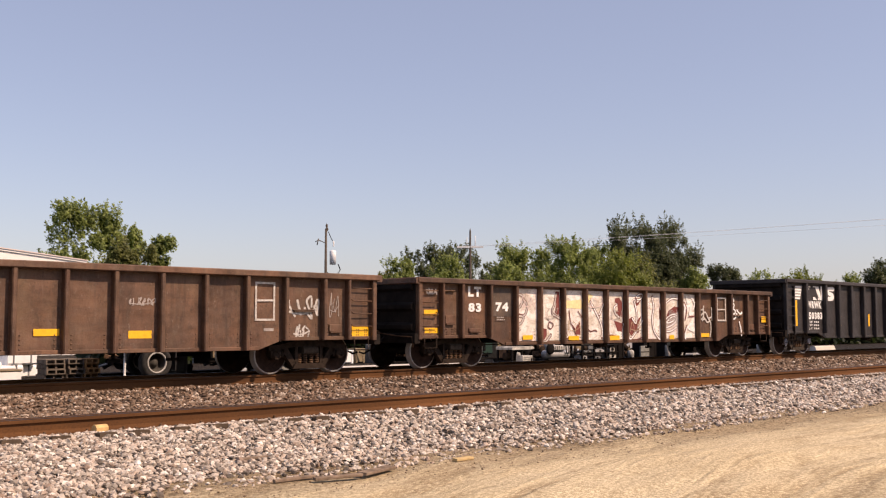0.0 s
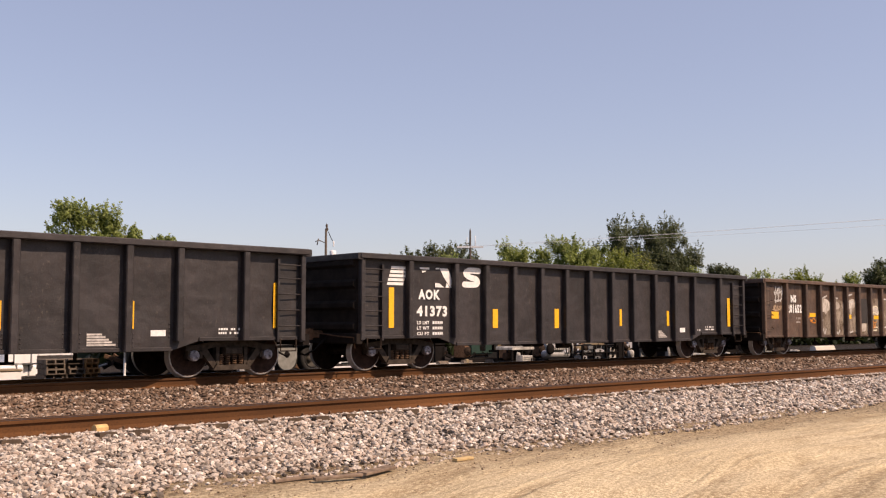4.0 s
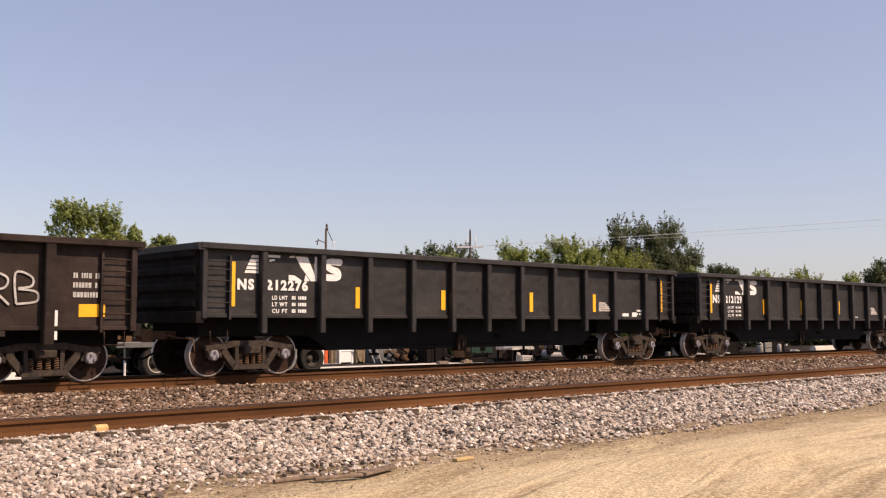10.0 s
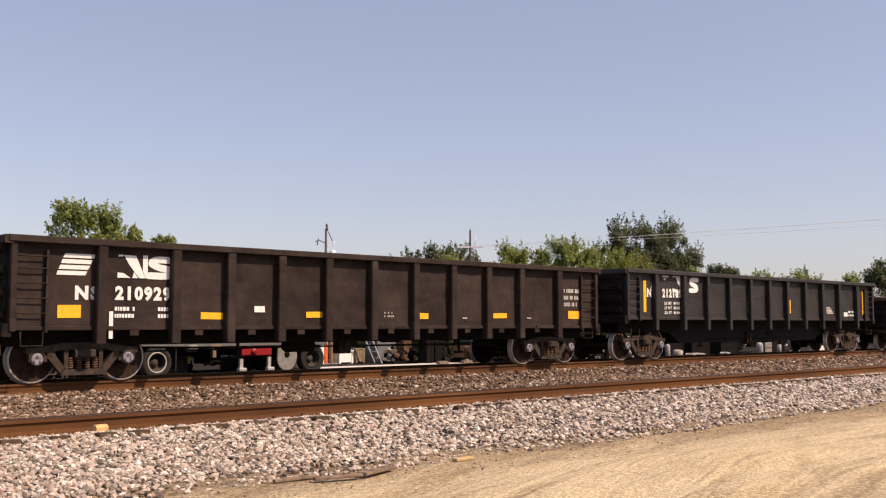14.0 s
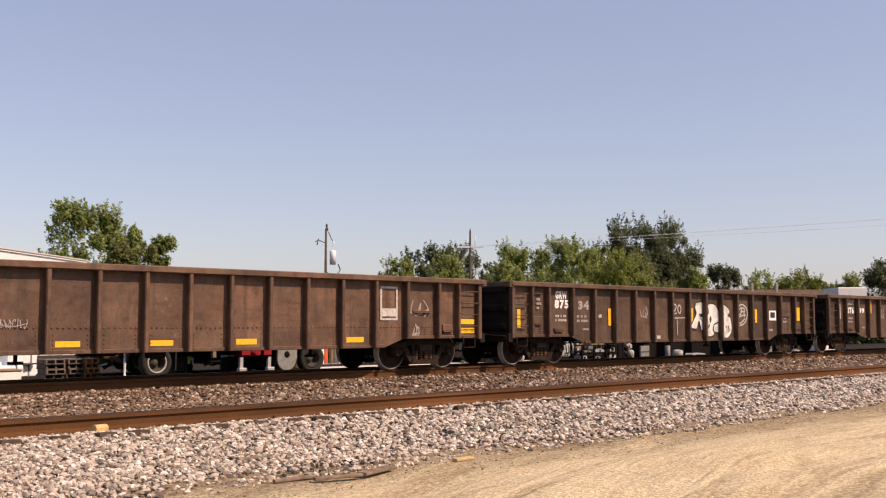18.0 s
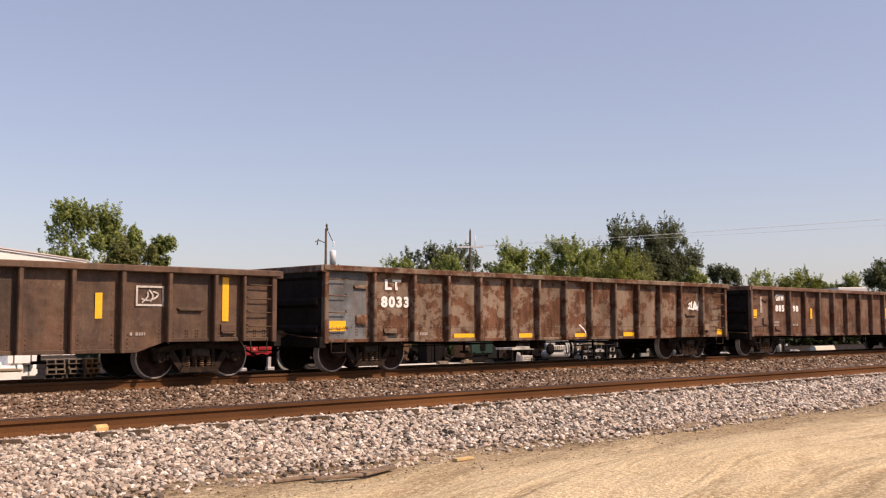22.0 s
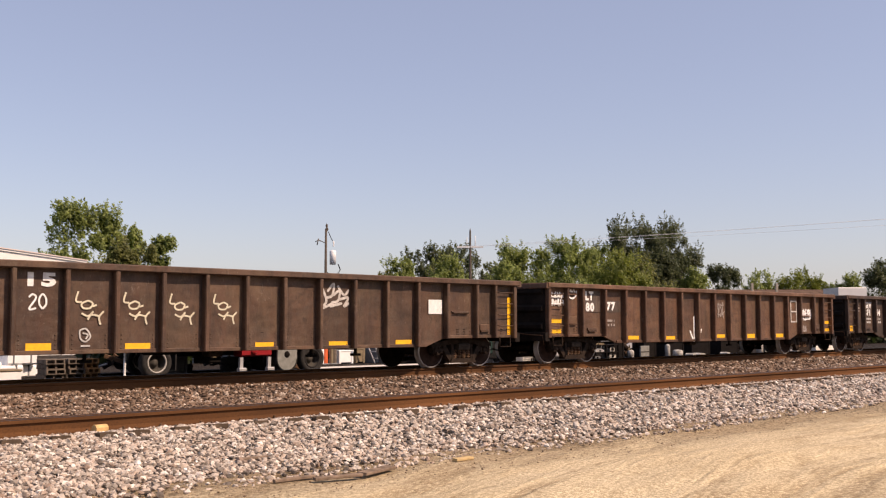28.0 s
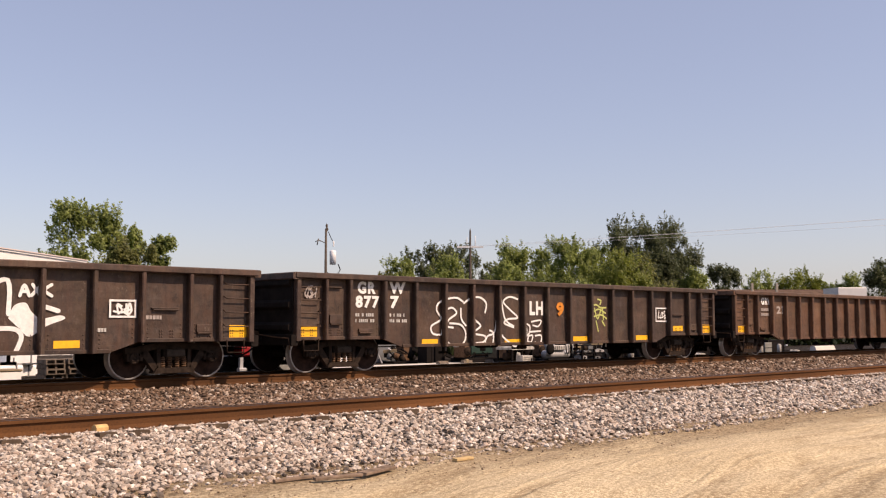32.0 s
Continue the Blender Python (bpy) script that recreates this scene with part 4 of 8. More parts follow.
for k in range(44):
    x = -0.25 - k * 0.5
    part("wall_rib", shared("wall_rib", lambda: Mb().box(-0.02, 0.02, -0.03, 0, 0.02, GE - 0.02, 0.008), M["sheet_white"]), None, shed, at=pose(x, 0, 0))
for x in (-3.4, -7.4):
    w = part("window", Mb().box(x - 0.5, x + 0.5, -0.05, -0.035, 1.3, 2.3), M["glass"], shed, "small dark window")
    part("window_frame", Mb().box(x - 0.56, x + 0.56, -0.06, 0, 1.24, 1.30).box(x - 0.56, x + 0.56, -0.06, 0, 2.30, 2.36).box(x - 0.56, x - 0.5, -0.06, 0, 1.3, 2.3).box(x + 0.5, x + 0.56, -0.06, 0, 1.3, 2.3), M["sheet_white"], w)

# long low brown-roofed house and a white box body far along the yard
M["roof_brown"] = plain("brown_shingle_roof", (0.115, 0.075, 0.055), 0.95, 0, 0.3, 3)
M["siding"] = plain("tan_siding", (0.42, 0.36, 0.29), 0.8, 0, 0.1, 2)
house = thing("low_house", pose(93.0, 51.0, -0.5, 0, 0, -43), "long low house with a brown shingle roof", "house")
part("wall", Mb().box(-6.2, 6.2, 0, 7, 0, 3.2), M["siding"], house, "tan siding wall")
hr = part("roof", Mb().prism([(-0.5, 3.15), (3.5, 5.0), (7.5, 3.15), (7.5, 3.3), (3.5, 5.15), (-0.5, 3.3)], "x", -6.6, 6.6), M["roof_brown"], house, "brown shingle roof")
for x in (-1.6, 0.9):
    part("vent", Mb().bar("z", 4.2, 5.75, x - 0.12, x + 0.12, 2.4, 2.64, 0.03), M["siding"], hr, "pale roof vent")
for x in (-4, -1, 2, 4.6):
    wv = part("window", Mb().box(x - 0.6, x + 0.6, -0.03, -0.01, 1.0, 2.2), M["glass"], house)
van = thing("box_trailer", pose(88.0, 41.0, -0.5, 0, 0, -43), "white box trailer standing behind the train", "trailer")
part("box_body", Mb().box(-1.25, 1.25, -0.2, 3.4, 1.1, 4.85, 0.06), M["sheet_white"], van, "white box body")
part("chassis", Mb().box(-0.5, 0.5, -0.1, 3.3, 0.85, 1.1), M["under"], van)
for x in (-1.0, 1.0):
    for y in (1.5, 2.6):
        part("wheel", shared("van_wheel", lambda: Mb().lathe([(-0.14, 0.001), (-0.14, 0.28), (-0.12, 0.48), (0.12, 0.48), (0.14, 0.28), (0.14, 0.001)], (0, 0, 0), "x", 20), M["under"]), None, van, at=pose(x, y, 0.48))
# utility poles and wires
M["pole"] = plain("weathered_pole_timber", (0.10, 0.08, 0.065), 0.95, 0, 0.3, 3)
M["galv"] = plain("pale_grey_galvanised", (0.72, 0.72, 0.72), 0.55, 0, 0.1, 5)
M["wire"] = plain("pale_weathered_cable", (0.90, 0.89, 0.86), 0.6, 0, 0.1, 2)
p1 = thing("utility_pole", pose(32.83, 44.28, -0.4), "timber utility pole carrying a grey transformer", "utility pole")
part("pole", Mb().lathe([(0, 0.10), (6.62, 0.058), (6.65, 0.001)], (0, 0, 0), "z", 10), M["pole"], p1)
part("transformer", Mb().lathe([(4.72, 0.001), (4.72, 0.17), (5.42, 0.18), (5.48, 0.13), (5.52, 0.001)], (0.36, -0.15, 0), "z", 16), M["galv"], p1, "grey transformer can")
part("bushing", Mb().lathe([(5.70, 0.05), (5.80, 0.03), (5.95, 0.05), (6.0, 0.001)], (0.36, -0.2, 0), "z", 8), M["galv"], p1)
part("cutout", Mb().tube([(-0.1, 0, 5.9), (-0.42, 0.1, 6.02), (-0.60, 0.14, 5.92)], 0.028, 6).tube([(-0.42, 0.1, 6.1), (-0.5, 0.12, 5.75)], 0.03, 6), M["pole"], p1, "porcelain fuse cutout")
part("insulator", Mb().lathe([(6.5, 0.03), (6.62, 0.10), (6.72, 0.05), (6.85, 0.07), (6.95, 0.001)], (0.05, 0, 0), "z", 8), M["pole"], p1)
part("drop_cable", Mb().tube([(0.62, -0.28, 4.75), (0.75, -0.3, 4.45), (0.6, -0.25, 4.2), (0.4, -0.1, 4.05), (0.1, 0, 4.3)], 0.03, 5).tube([(0.16, 0, 6.5), (0.30, -0.1, 6.1), (0.36, -0.2, 5.95)], 0.02, 5), M["under"], p1)
p2 = thing("utility_pole", pose(49.02, 49.58, -0.5), "thin utility pole with crossarm and upright rods", "utility pole")
part("pole", Mb().lathe([(0, 0.14), (8.0, 0.06), (8.2, 0.001)], (0, 0, 0), "z", 8), M["pole"], p2)
part("crossarm", Mb().box(-0.9, 0.9, -0.06, 0.06, 6.83, 6.95, 0.01), M["wire"], p2, "pale crossarm", pose(0, 0, 0, 0, 0, -45))
for x in (-0.22, 0.34):
    part("rod", Mb().tube([(x, 0, 6.9), (x, 0, 7.6 + 0.2 * x)], 0.03, 5), M["galv"], p2, "upright rod", pose(0, 0, 0, 0, 0, -45))
p3 = thing("utility_pole", pose(60.0, 10.8, -0.5), "timber utility pole beside the lane", "utility pole")
part("pole", Mb().lathe([(0, 0.17), (8.3, 0.12), (8.32, 0.001)], (0, 0, 0), "z", 10), M["pole"], p3)
part("crossarm", Mb().box(-0.06, 0.06, -1.0, 1.0, 7.3, 7.42, 0.01), M["pole"], p3)


def wire(a, b, sag):
    w = thing("overhead_wire", Matrix.Identity(4), "pale overhead cable strung between the poles", "cable", "overhead wires")
    pts = [Vector(a).lerp(Vector(b), k / 24) - Vector((0, 0, sag * 4 * (k / 24) * (1 - k / 24))) for k in range(25)]
    part("cable", Mb().tube(pts, 0.0065, 5), M["wire"], w)


wire((49.0, 49.6, 6.42), (60, 10.8, 6.85), 0.15)
wire((49.4, 49.2, 6.44), (60, 10.2, 7.30), 0.10)
wire((48.7, 50.0, 6.46), (60, 11.6, 7.32), 0.12)

# yard clutter along the fence line
M["pallet"] = plain("sun_bleached_pallet_wood", (0.155, 0.125, 0.10), 0.95, 0, 0.35, 8)
M["pallet_red"] = plain("orange_pallet_wood", (0.46, 0.25, 0.11), 0.95, 0, 0.3, 8)
M["plastic"] = plain("white_wrapping_film", (0.86, 0.85, 0.83), 0.4, 0, 0.06, 4)
M["red"] = plain("red_machine_paint", (0.30, 0.012, 0.016), 0.45, 0, 0.15, 5)
M["tyre"] = plain("dusty_black_tyre", (0.035, 0.033, 0.032), 0.9, 0, 0.3, 12)
M["rim"] = plain("grey_wheel_rim", (0.40, 0.385, 0.36), 0.6, 0, 0.15, 9)
M["dish"] = plain("dusty_dark_wheel_dish", (0.075, 0.068, 0.060), 0.85, 0, 0.3, 9)
M["hub_grey"] = plain("pale_grey_hub_plate", (0.25, 0.25, 0.235), 0.7, 0, 0.2, 7)
M["silver"] = plain("silver_machine_cover", (0.42, 0.42, 0.43), 0.6, 0.2, 0.1, 6)
M["tan"] = plain("tan_crate_board", (0.22, 0.17, 0.11), 0.9, 0, 0.2, 6)
M["slate"] = plain("slate_grey_paint", (0.14, 0.145, 0.15), 0.6, 0, 0.2, 6)
M["green"] = plain("dark_green_paint", (0.015, 0.040, 0.030), 0.5, 0, 0.2, 6)


def pallet(wood, half, label):
    t = thing("pallet", Matrix.Identity(4), label, "pallet", "stacked pallets")
    key = "%.2f" % half
    for k in range(5):
        part("deck_board", shared("deck_board|" + key, lambda: Mb().box(-half, half, -0.05, 0.05, 0.105, 0.128, 0.004), wood), None, t, at=pose(0, -0.25 + 0.125 * k, 0))
    for k in range(3):
        part("stringer", shared("stringer", lambda: Mb().box(-0.02, 0.02, -0.30, 0.30, 0.02, 0.105, 0.004), wood), None, t, at=pose((k - 1) * (half - 0.022), 0, 0))
        part("bottom_board", shared("deck_board_low|" + key, lambda: Mb().box(-half, half, -0.05, 0.05, 0.0, 0.02, 0.004), wood), None, t, at=pose(0, -0.25 + 0.25 * k, 0))
    return t


for x, y, n, half, wood, label in ((10.62, 26.05, 4, 0.25, "pallet", "small sun-bleached wooden pallet in a stack"), (11.16, 26.05, 4, 0.21, "pallet", "narrow grey wooden pallet in a stack"), (11.57, 26.00, 4, 0.18, "pallet_red", "small orange-stained wooden pallet in a stack")):
    first = None
    for k in range(n):
        m = pose(x + 0.02 * math.sin(k * 2.3 + x), y + 0.03 * math.cos(k * 3.1), LOT_Z + 0.1285 * k, 0, 0, 2.0 * math.sin(k * 1.7 + x))
        if first is None:
            first = pallet(M[wood], half, label)
            first.matrix_basis = m
        else:
            copy_thing(first, m)
for x, y, z, w, h in ((8.75, 26.6, LOT_Z, 1.3, 0.46), (9.85, 27.5, LOT_Z, 0.85, 0.34), (8.95, 26.6, LOT_Z + 0.462, 0.8, 0.20), (10.25, 27.5, LOT_Z + 0.342, 0.75, 0.40), (10.75, 27.7, LOT_Z, 0.85, 0.34)):
    b = thing("wrapped_bundle", pose(x, y, z), "bundle wrapped in bright white film", "bundle", "wrapped bundles")
    part("film_wrap", Mb().box(-w / 2, w / 2, -0.5, 0.5, 0, h, 0.05), M["plastic"], b)
    for s in (-0.3, 0.3):
        part("strap", Mb().box(s * w - 0.02, s * w + 0.02, -0.506, 0.506, 0.02, h + 0.005), M["slate"], b, "dark strap")
bx = thing("storage_box", pose(9.2, 25.5, LOT_Z), "small white storage box with a lid", "box")
part("box_body", Mb().box(-0.35, 0.35, -0.3, 0.3, 0, 0.26, 0.02), M["plastic"], bx)
part("lid", Mb().box(-0.37, 0.37, -0.32, 0.32, 0.262, 0.31, 0.015), M["tan"], bx)


def road_wheel(parent, x, y, r, name="wheel", rim="rim"):
    """A wheel with a deep dark dish, a pale rim lip and a tyre."""
    w = part(name, Mb().lathe([(-0.02, 0.001), (-0.02, 0.08), (0.03, 0.10), (0.06, r * 0.40), (0.02, r * 0.52), (-0.11, r * 0.56)], (0, 0, 0), "y", 26), M["dish"], parent, "dark wheel dish", pose(x, y, r))
    part("rim_lip", Mb().lathe([(-0.105, r * 0.555), (-0.135, r * 0.565), (-0.14, r * 0.64), (-0.12, r * 0.66)], (0, 0, 0), "y", 30), M[rim], w, "pale grey rim lip")
    part("tyre", Mb().lathe([(-0.12, r * 0.65), (-0.15, r * 0.72), (-0.14, r * 0.95), (-0.10, r), (0.10, r), (0.14, r * 0.95), (0.14, r * 0.6)], (0, 0, 0), "y", 30), M["tyre"], w, "black tyre")
    return w


low = thing("flatbed_trailer", pose(15.4, 25.3, LOT_Z), "dark low flatbed trailer with dusty tyres", "trailer")
part("deck", Mb().box(-3.9, 2.6, -1.1, 1.3, 0.93, 1.05, 0.02), M["under"], low)
part("side_rail", Mb().box(-3.9, 2.6, -1.13, -1.05, 0.80, 0.96, 0.02), M["slate"], low)
part("frame_beam", Mb().box(-2.5, 2.5, -0.5, -0.38, 0.55, 0.93).box(-2.5, 2.5, 0.5, 0.62, 0.55, 0.93), M["under"], low)
for x, y in ((-2.80, -1.0), (1.75, 0.25), (-2.25, 0.9)):
    road_wheel(low, x, y, 0.42)
hub = part("hub_plate", Mb().prism([(-0.30, 0.78), (0.34, 0.80), (0.34, 0.42)] + [(0.32 * math.cos(radians(a)), 0.42 + 0.32 * math.sin(radians(a))) for a in range(0, -181, -20)] + [(-0.32, 0.6)], "y", -1.06, -1.0), M["hub_grey"], low, "pale grey round-bottomed hub plate", pose(1.24, 0, 0))
part("hub_bore", Mb().lathe([(-1.075, 0.001), (-1.075, 0.085), (-1.05, 0.10)], (0, 0, 0.55), "y", 16), M["under"], hub, "dark hub bore")
road_wheel(low, 1.30, -0.80, 0.40, rim="tyre")
part("tool_box", Mb().box(-1.35, -0.75, -0.8, -0.4, 0.35, 0.78, 0.03), M["under"], low, "black tool box")
part("tank", Mb().lathe([(-0.17, 0.001), (-0.16, 0.10), (-0.12, 0.13), (0.12, 0.13), (0.16, 0.10), (0.17, 0.001)], (-1.78, -1.02, 0.80), "x", 14), M["hub_grey"], low, "small pale air tank")
part("valve_box", Mb().box(-1.25, -0.95, -1.15, -0.95, 0.72, 0.86, 0.02).box(-1.18, -1.08, -1.12, -1.0, 0.50, 0.74, 0.02), M["tan"], low, "pale valve box")
part("mud_flap", Mb().box(-2.28, -2.25, -1.12, -0.78, 0.20, 0.80, 0.005), M["tyre"], low, "black mud flap")
part("red_block", Mb().box(-0.28, 0.68, -1.12, -0.7, 0.52, 0.80, 0.04).lathe([(-1.16, 0.001), (-1.16, 0.09), (-1.10, 0.1)], (0.1, 0, 0.66), "y", 12), M["red"], low, "bright red machine block")
for x in (-0.35, 0.55):
    part("lamp_bracket", Mb().box(x - 0.11, x + 0.11, -1.3, -1.16, 0.12, 0.22, 0.02).box(x - 0.05, x + 0.05, -1.22, -1.14, 0.2, 0.5), M["silver"], low, "pale bracket")
part("landing_leg", Mb().box(-3.53, -3.49, -0.8, -0.74, 0.05, 0.93).box(-3.72, -3.18, -0.95, -0.7, 0.0, 0.06), M["galv"], low, "pale landing leg")
road_wheel(low, 2.15, -0.9, 0.42, rim="tyre")
for x, y, n in ((16.0, 25.9, 2),):
    pile = thing("tyre_pile", pose(x, y, LOT_Z), "pile of worn black tyres lying flat", "tyres", "tyre piles")
    for k in range(n):
        part("tyre", shared("loose_tyre", lambda: Mb().lathe([(-0.09, 0.24), (-0.115, 0.30), (-0.11, 0.42), (-0.07, 0.46), (0.07, 0.46), (0.11, 0.42), (0.115, 0.30), (0.09, 0.24), (0.0, 0.38), (-0.09, 0.24)], (0, 0, 0), "y", 22), M["tyre"]), None, pile, at=pose(0.04 * math.sin(k * 2 + x), 0, 0.115 + 0.232 * k, 90, 0, 0))
M["orange_post"] = plain("orange_post_paint", (0.62, 0.11, 0.03), 0.6, 0, 0.15, 5)
for x, y, r, h, mat, word in ((21.35, 29, 0.09, 1.5, "plastic", "white"), (21.58, 29.1, 0.10, 1.4, "orange_post", "orange"), (21.78, 29, 0.07, 1.5, "tan", "tan"), (21.98, 29.1, 0.09, 1.3, "pallet", "brown")):
    b = thing("bollard", pose(x, y, LOT_Z), word + " painted round bollard in the yard", "bollard", "coloured bollards")
    part("post", Mb().lathe([(0, r), (h, r), (h + 0.04, r * 0.7), (h + 0.05, 0.001)], (0, 0, 0), "z", 12), M[mat], b)
    part("foot", Mb().lathe([(0, r * 1.8), (0.03, r * 1.8), (0.035, r)], (0, 0, 0), "z", 12), M["slate"], b)


def crate(x, y, w, d, h, mat, label, name="crate"):
    c = thing(name, pose(x, y, LOT_Z), label, name.replace("_", " "))
    part("body", Mb().box(-w / 2 + 0.02, w / 2 - 0.02, -d / 2 + 0.02, d / 2 - 0.02, 0.05, h - 0.02), M[mat], c)
    for s in (-1, 1):
        part("batten", Mb().box(s * (w / 2 - 0.05) - 0.04, s * (w / 2 - 0.05) + 0.04, -d / 2, d / 2, 0, h, 0.01), M[mat], c)
    part("lid", Mb().box(-w / 2, w / 2, -d / 2, d / 2, h - 0.02, h + 0.03, 0.01), M[mat], c)


crate(22.45, 29.3, 0.65, 0.6, 0.45, "plastic", "white crate with a pinkish lid beside bollards")
crate(23.2, 29.4, 0.45, 0.5, 0.5, "tan", "pale plastic crate on the yard paving")
crate(24.2, 29.2, 0.9, 0.7, 0.8, "slate", "grey steel cabinet standing in the yard", "cabinet")
crate(25.3, 29.2, 0.4, 0.5, 0.75, "rusty", "narrow brown wooden crate")
crate(26.0, 28.2, 0.5, 0.6, 0.75, "under", "narrow black steel box on the paving")
crate(25.0, 27.6, 0.35, 0.5, 0.8, "under", "black upright steel box on the paving")
crate(28.4, 27.2, 0.6, 0.5, 0.7, "tan", "brown wooden crate among the machines")
crate(31.2, 27.4, 0.5, 0.5, 0.8, "under", "black steel box among the machines")
crate(14.2, 26.4, 0.7, 0.6, 0.6, "slate", "dusty grey steel box behind the trailer")
crate(17.0, 26.6, 0.8, 0.6, 0.75, "under", "black steel box behind the trailer")
for x in (24.9, 26.1, 27.2):
    s = thing("concrete_block", pose(x, 26.6, LOT_Z), "low dusty parking block on the paving", "concrete block", "parking blocks")
    part("block", Mb().prism([(-0.1, 0), (0.1, 0), (0.07, 0.10), (-0.07, 0.10)], "x", -0.22, 0.22), M["pallet"], s)
lad = thing("ladder", pose(23.6, 28.6, LOT_Z, 0, -28, 0), "pale ladder leaning against a cabinet", "ladder")
for y in (-0.2, 0.2):
    part("stile", Mb().box(-0.02, 0.02, y - 0.02, y + 0.02, 0, 1.3), M["silver"], lad)
for k in range(4):
    part("rung", Mb().tube([(0, -0.2, 0.2 + 0.28 * k), (0, 0.2, 0.2 + 0.28 * k)], 0.014, 6), M["silver"], lad)


def engine(x, y, w, cover, label, seed):
    rng = random.Random(seed)
    e = thing("engine_unit", pose(x, y, LOT_Z), label, "machine", "machines along the yard")
    part("skid", Mb().box(-w / 2, w / 2, -0.45, -0.33, 0.02, 0.16, 0.02).box(-w / 2, w / 2, 0.33, 0.45, 0.02, 0.16, 0.02).box(-w / 2 + 0.1, w / 2 - 0.1, -0.4, 0.4, 0.14, 0.19), M["under"], e, "dark steel skid")
    part("cover", Mb().box(-w * 0.32, w * 0.36, -0.38, 0.38, 0.30, 0.86, 0.04), M[cover], e)
    for k in range(6):
        part("grille_bar", Mb().box(-w * 0.05 + 0.05 * k, -w * 0.05 + 0.05 * k + 0.02, -0.40, -0.38, 0.42, 0.74), M["under"], e)
    part("block", Mb().box(-w * 0.48, -w * 0.30, -0.3, 0.3, 0.19, 0.62, 0.05), M["rusty"], e, "rusty engine block")
    part("flywheel", Mb().lathe([(-0.36, 0.001), (-0.36, 0.05), (-0.34, 0.06), (-0.34, 0.16), (-0.30, 0.17), (-0.27, 0.16)], (-w * 0.40, 0, 0.42), "y", 14), M["steel"], e)
    part("exhaust", Mb().tube([(w * 0.2, 0, 0.86), (w * 0.2, 0, 1.05), (w * 0.26, -0.05, 1.15)], 0.035, 8), M["rusty"], e)
    for k in range(5):
        xx = rng.uniform(-w * 0.45, w * 0.4)
        part("hose", Mb().tube([(xx, -0.40, 0.2), (xx + rng.uniform(-0.1, 0.1), -0.46, 0.28), (xx + rng.uniform(-0.2, 0.2), -0.41, 0.38)], 0.02, 5), M["under"], e)
    part("jack", Mb().box(-w * 0.5 - 0.1, -w * 0.5 + 0.02, -0.5, -0.36, 0, 0.14, 0.02), M["tan"], e, "dusty jack stand")
    return e


engine(26.9, 27.0, 1.6, "green", "dark green engine unit on a steel skid", 1)
engine(27.7, 25.6, 1.3, "under", "black pump unit on a steel skid", 2)
engine(30.0, 26.0, 1.9, "silver", "silver compressor unit on a dark skid", 3)
engine(33.8, 27.0, 2.0, "slate", "grey engine unit on a steel skid", 4)
engine(37.0, 27.4, 1.8, "silver", "silver generator unit on a dark skid", 5)
engine(29.2, 28.2, 1.6, "steel", "brown pump unit on a steel skid", 6)
for x, y in ((53.0, 26.4),):
    s = thing("concrete_slab", pose(x, y, LOT_Z), "long pale concrete barrier by the track", "barrier", "concrete barriers")
    part("slab", Mb().prism([(-0.2, 0), (0.2, 0), (0.14, 0.18), (0.1, 0.24), (-0.1, 0.24), (-0.14, 0.18)], "x", -1.1, 1.1), M["concrete"], s)

# machine parts set out along the edge of the yard
M["white_cover"] = plain("grimy_white_cover", (0.40, 0.385, 0.36), 0.7, 0, 0.6, 5)
can = thing("covered_pump", pose(27.05, 25.1, LOT_Z), "black pump frame under a grimy white cover", "machine", "machines along the yard")
part("cover", Mb().prism([(-0.55, 0.50), (0.62, 0.50), (0.62, 0.57), (0.56, 0.61), (-0.50, 0.61), (-0.55, 0.57)], "y", -0.4, 0.4), M["white_cover"], can, "grimy white cover")
part("base", Mb().box(-0.66, 0.66, -0.38, 0.38, 0.0, 0.10, 0.02), M["under"], can)
part("pump_body", Mb().lathe([(-0.5, 0.001), (-0.5, 0.14), (-0.1, 0.16), (-0.08, 0.12), (0.3, 0.12), (0.32, 0.17), (0.5, 0.17), (0.5, 0.001)], (0, 0, 0.26), "x", 14), M["steel"], can)
for x in (-0.5, 0.0, 0.55):
    part("post", Mb().box(x - 0.03, x + 0.03, -0.38, -0.32, 0.10, 0.50, 0.006).box(x - 0.03, x + 0.03, 0.32, 0.38, 0.10, 0.50, 0.006), M["under"], can)
part("gauge", Mb().lathe([(-0.46, 0.001), (-0.46, 0.07), (-0.40, 0.08)], (-0.25, 0, 0.34), "y", 14), M["white_cover"], can, "round white gauge")
small = thing("control_box", pose(26.97, 24.55, LOT_Z), "small white control box with louvres", "box")
part("body", Mb().box(-0.26, 0.26, -0.16, 0.16, 0.0, 0.30, 0.02), M["white_cover"], small)
for k in range(3):
    part("louvre", Mb().box(-0.20, 0.12, -0.172, -0.16, 0.08 + 0.07 * k, 0.10 + 0.07 * k, 0.003), M["slate"], small)
part("latch", Mb().box(0.17, 0.22, -0.18, -0.16, 0.12, 0.20, 0.004), M["under"], small)
motor = thing("compressor", pose(29.2, 25.0, LOT_Z), "pale silver compressor with upright white pipes on black skid", "machine", "machines along the yard")
part("skid", Mb().box(-0.85, 0.85, -0.4, -0.28, 0.0, 0.14, 0.02).box(-0.85, 0.85, 0.28, 0.4, 0.0, 0.14, 0.02).box(-0.8, 0.8, -0.28, 0.28, 0.06, 0.12), M["under"], motor)
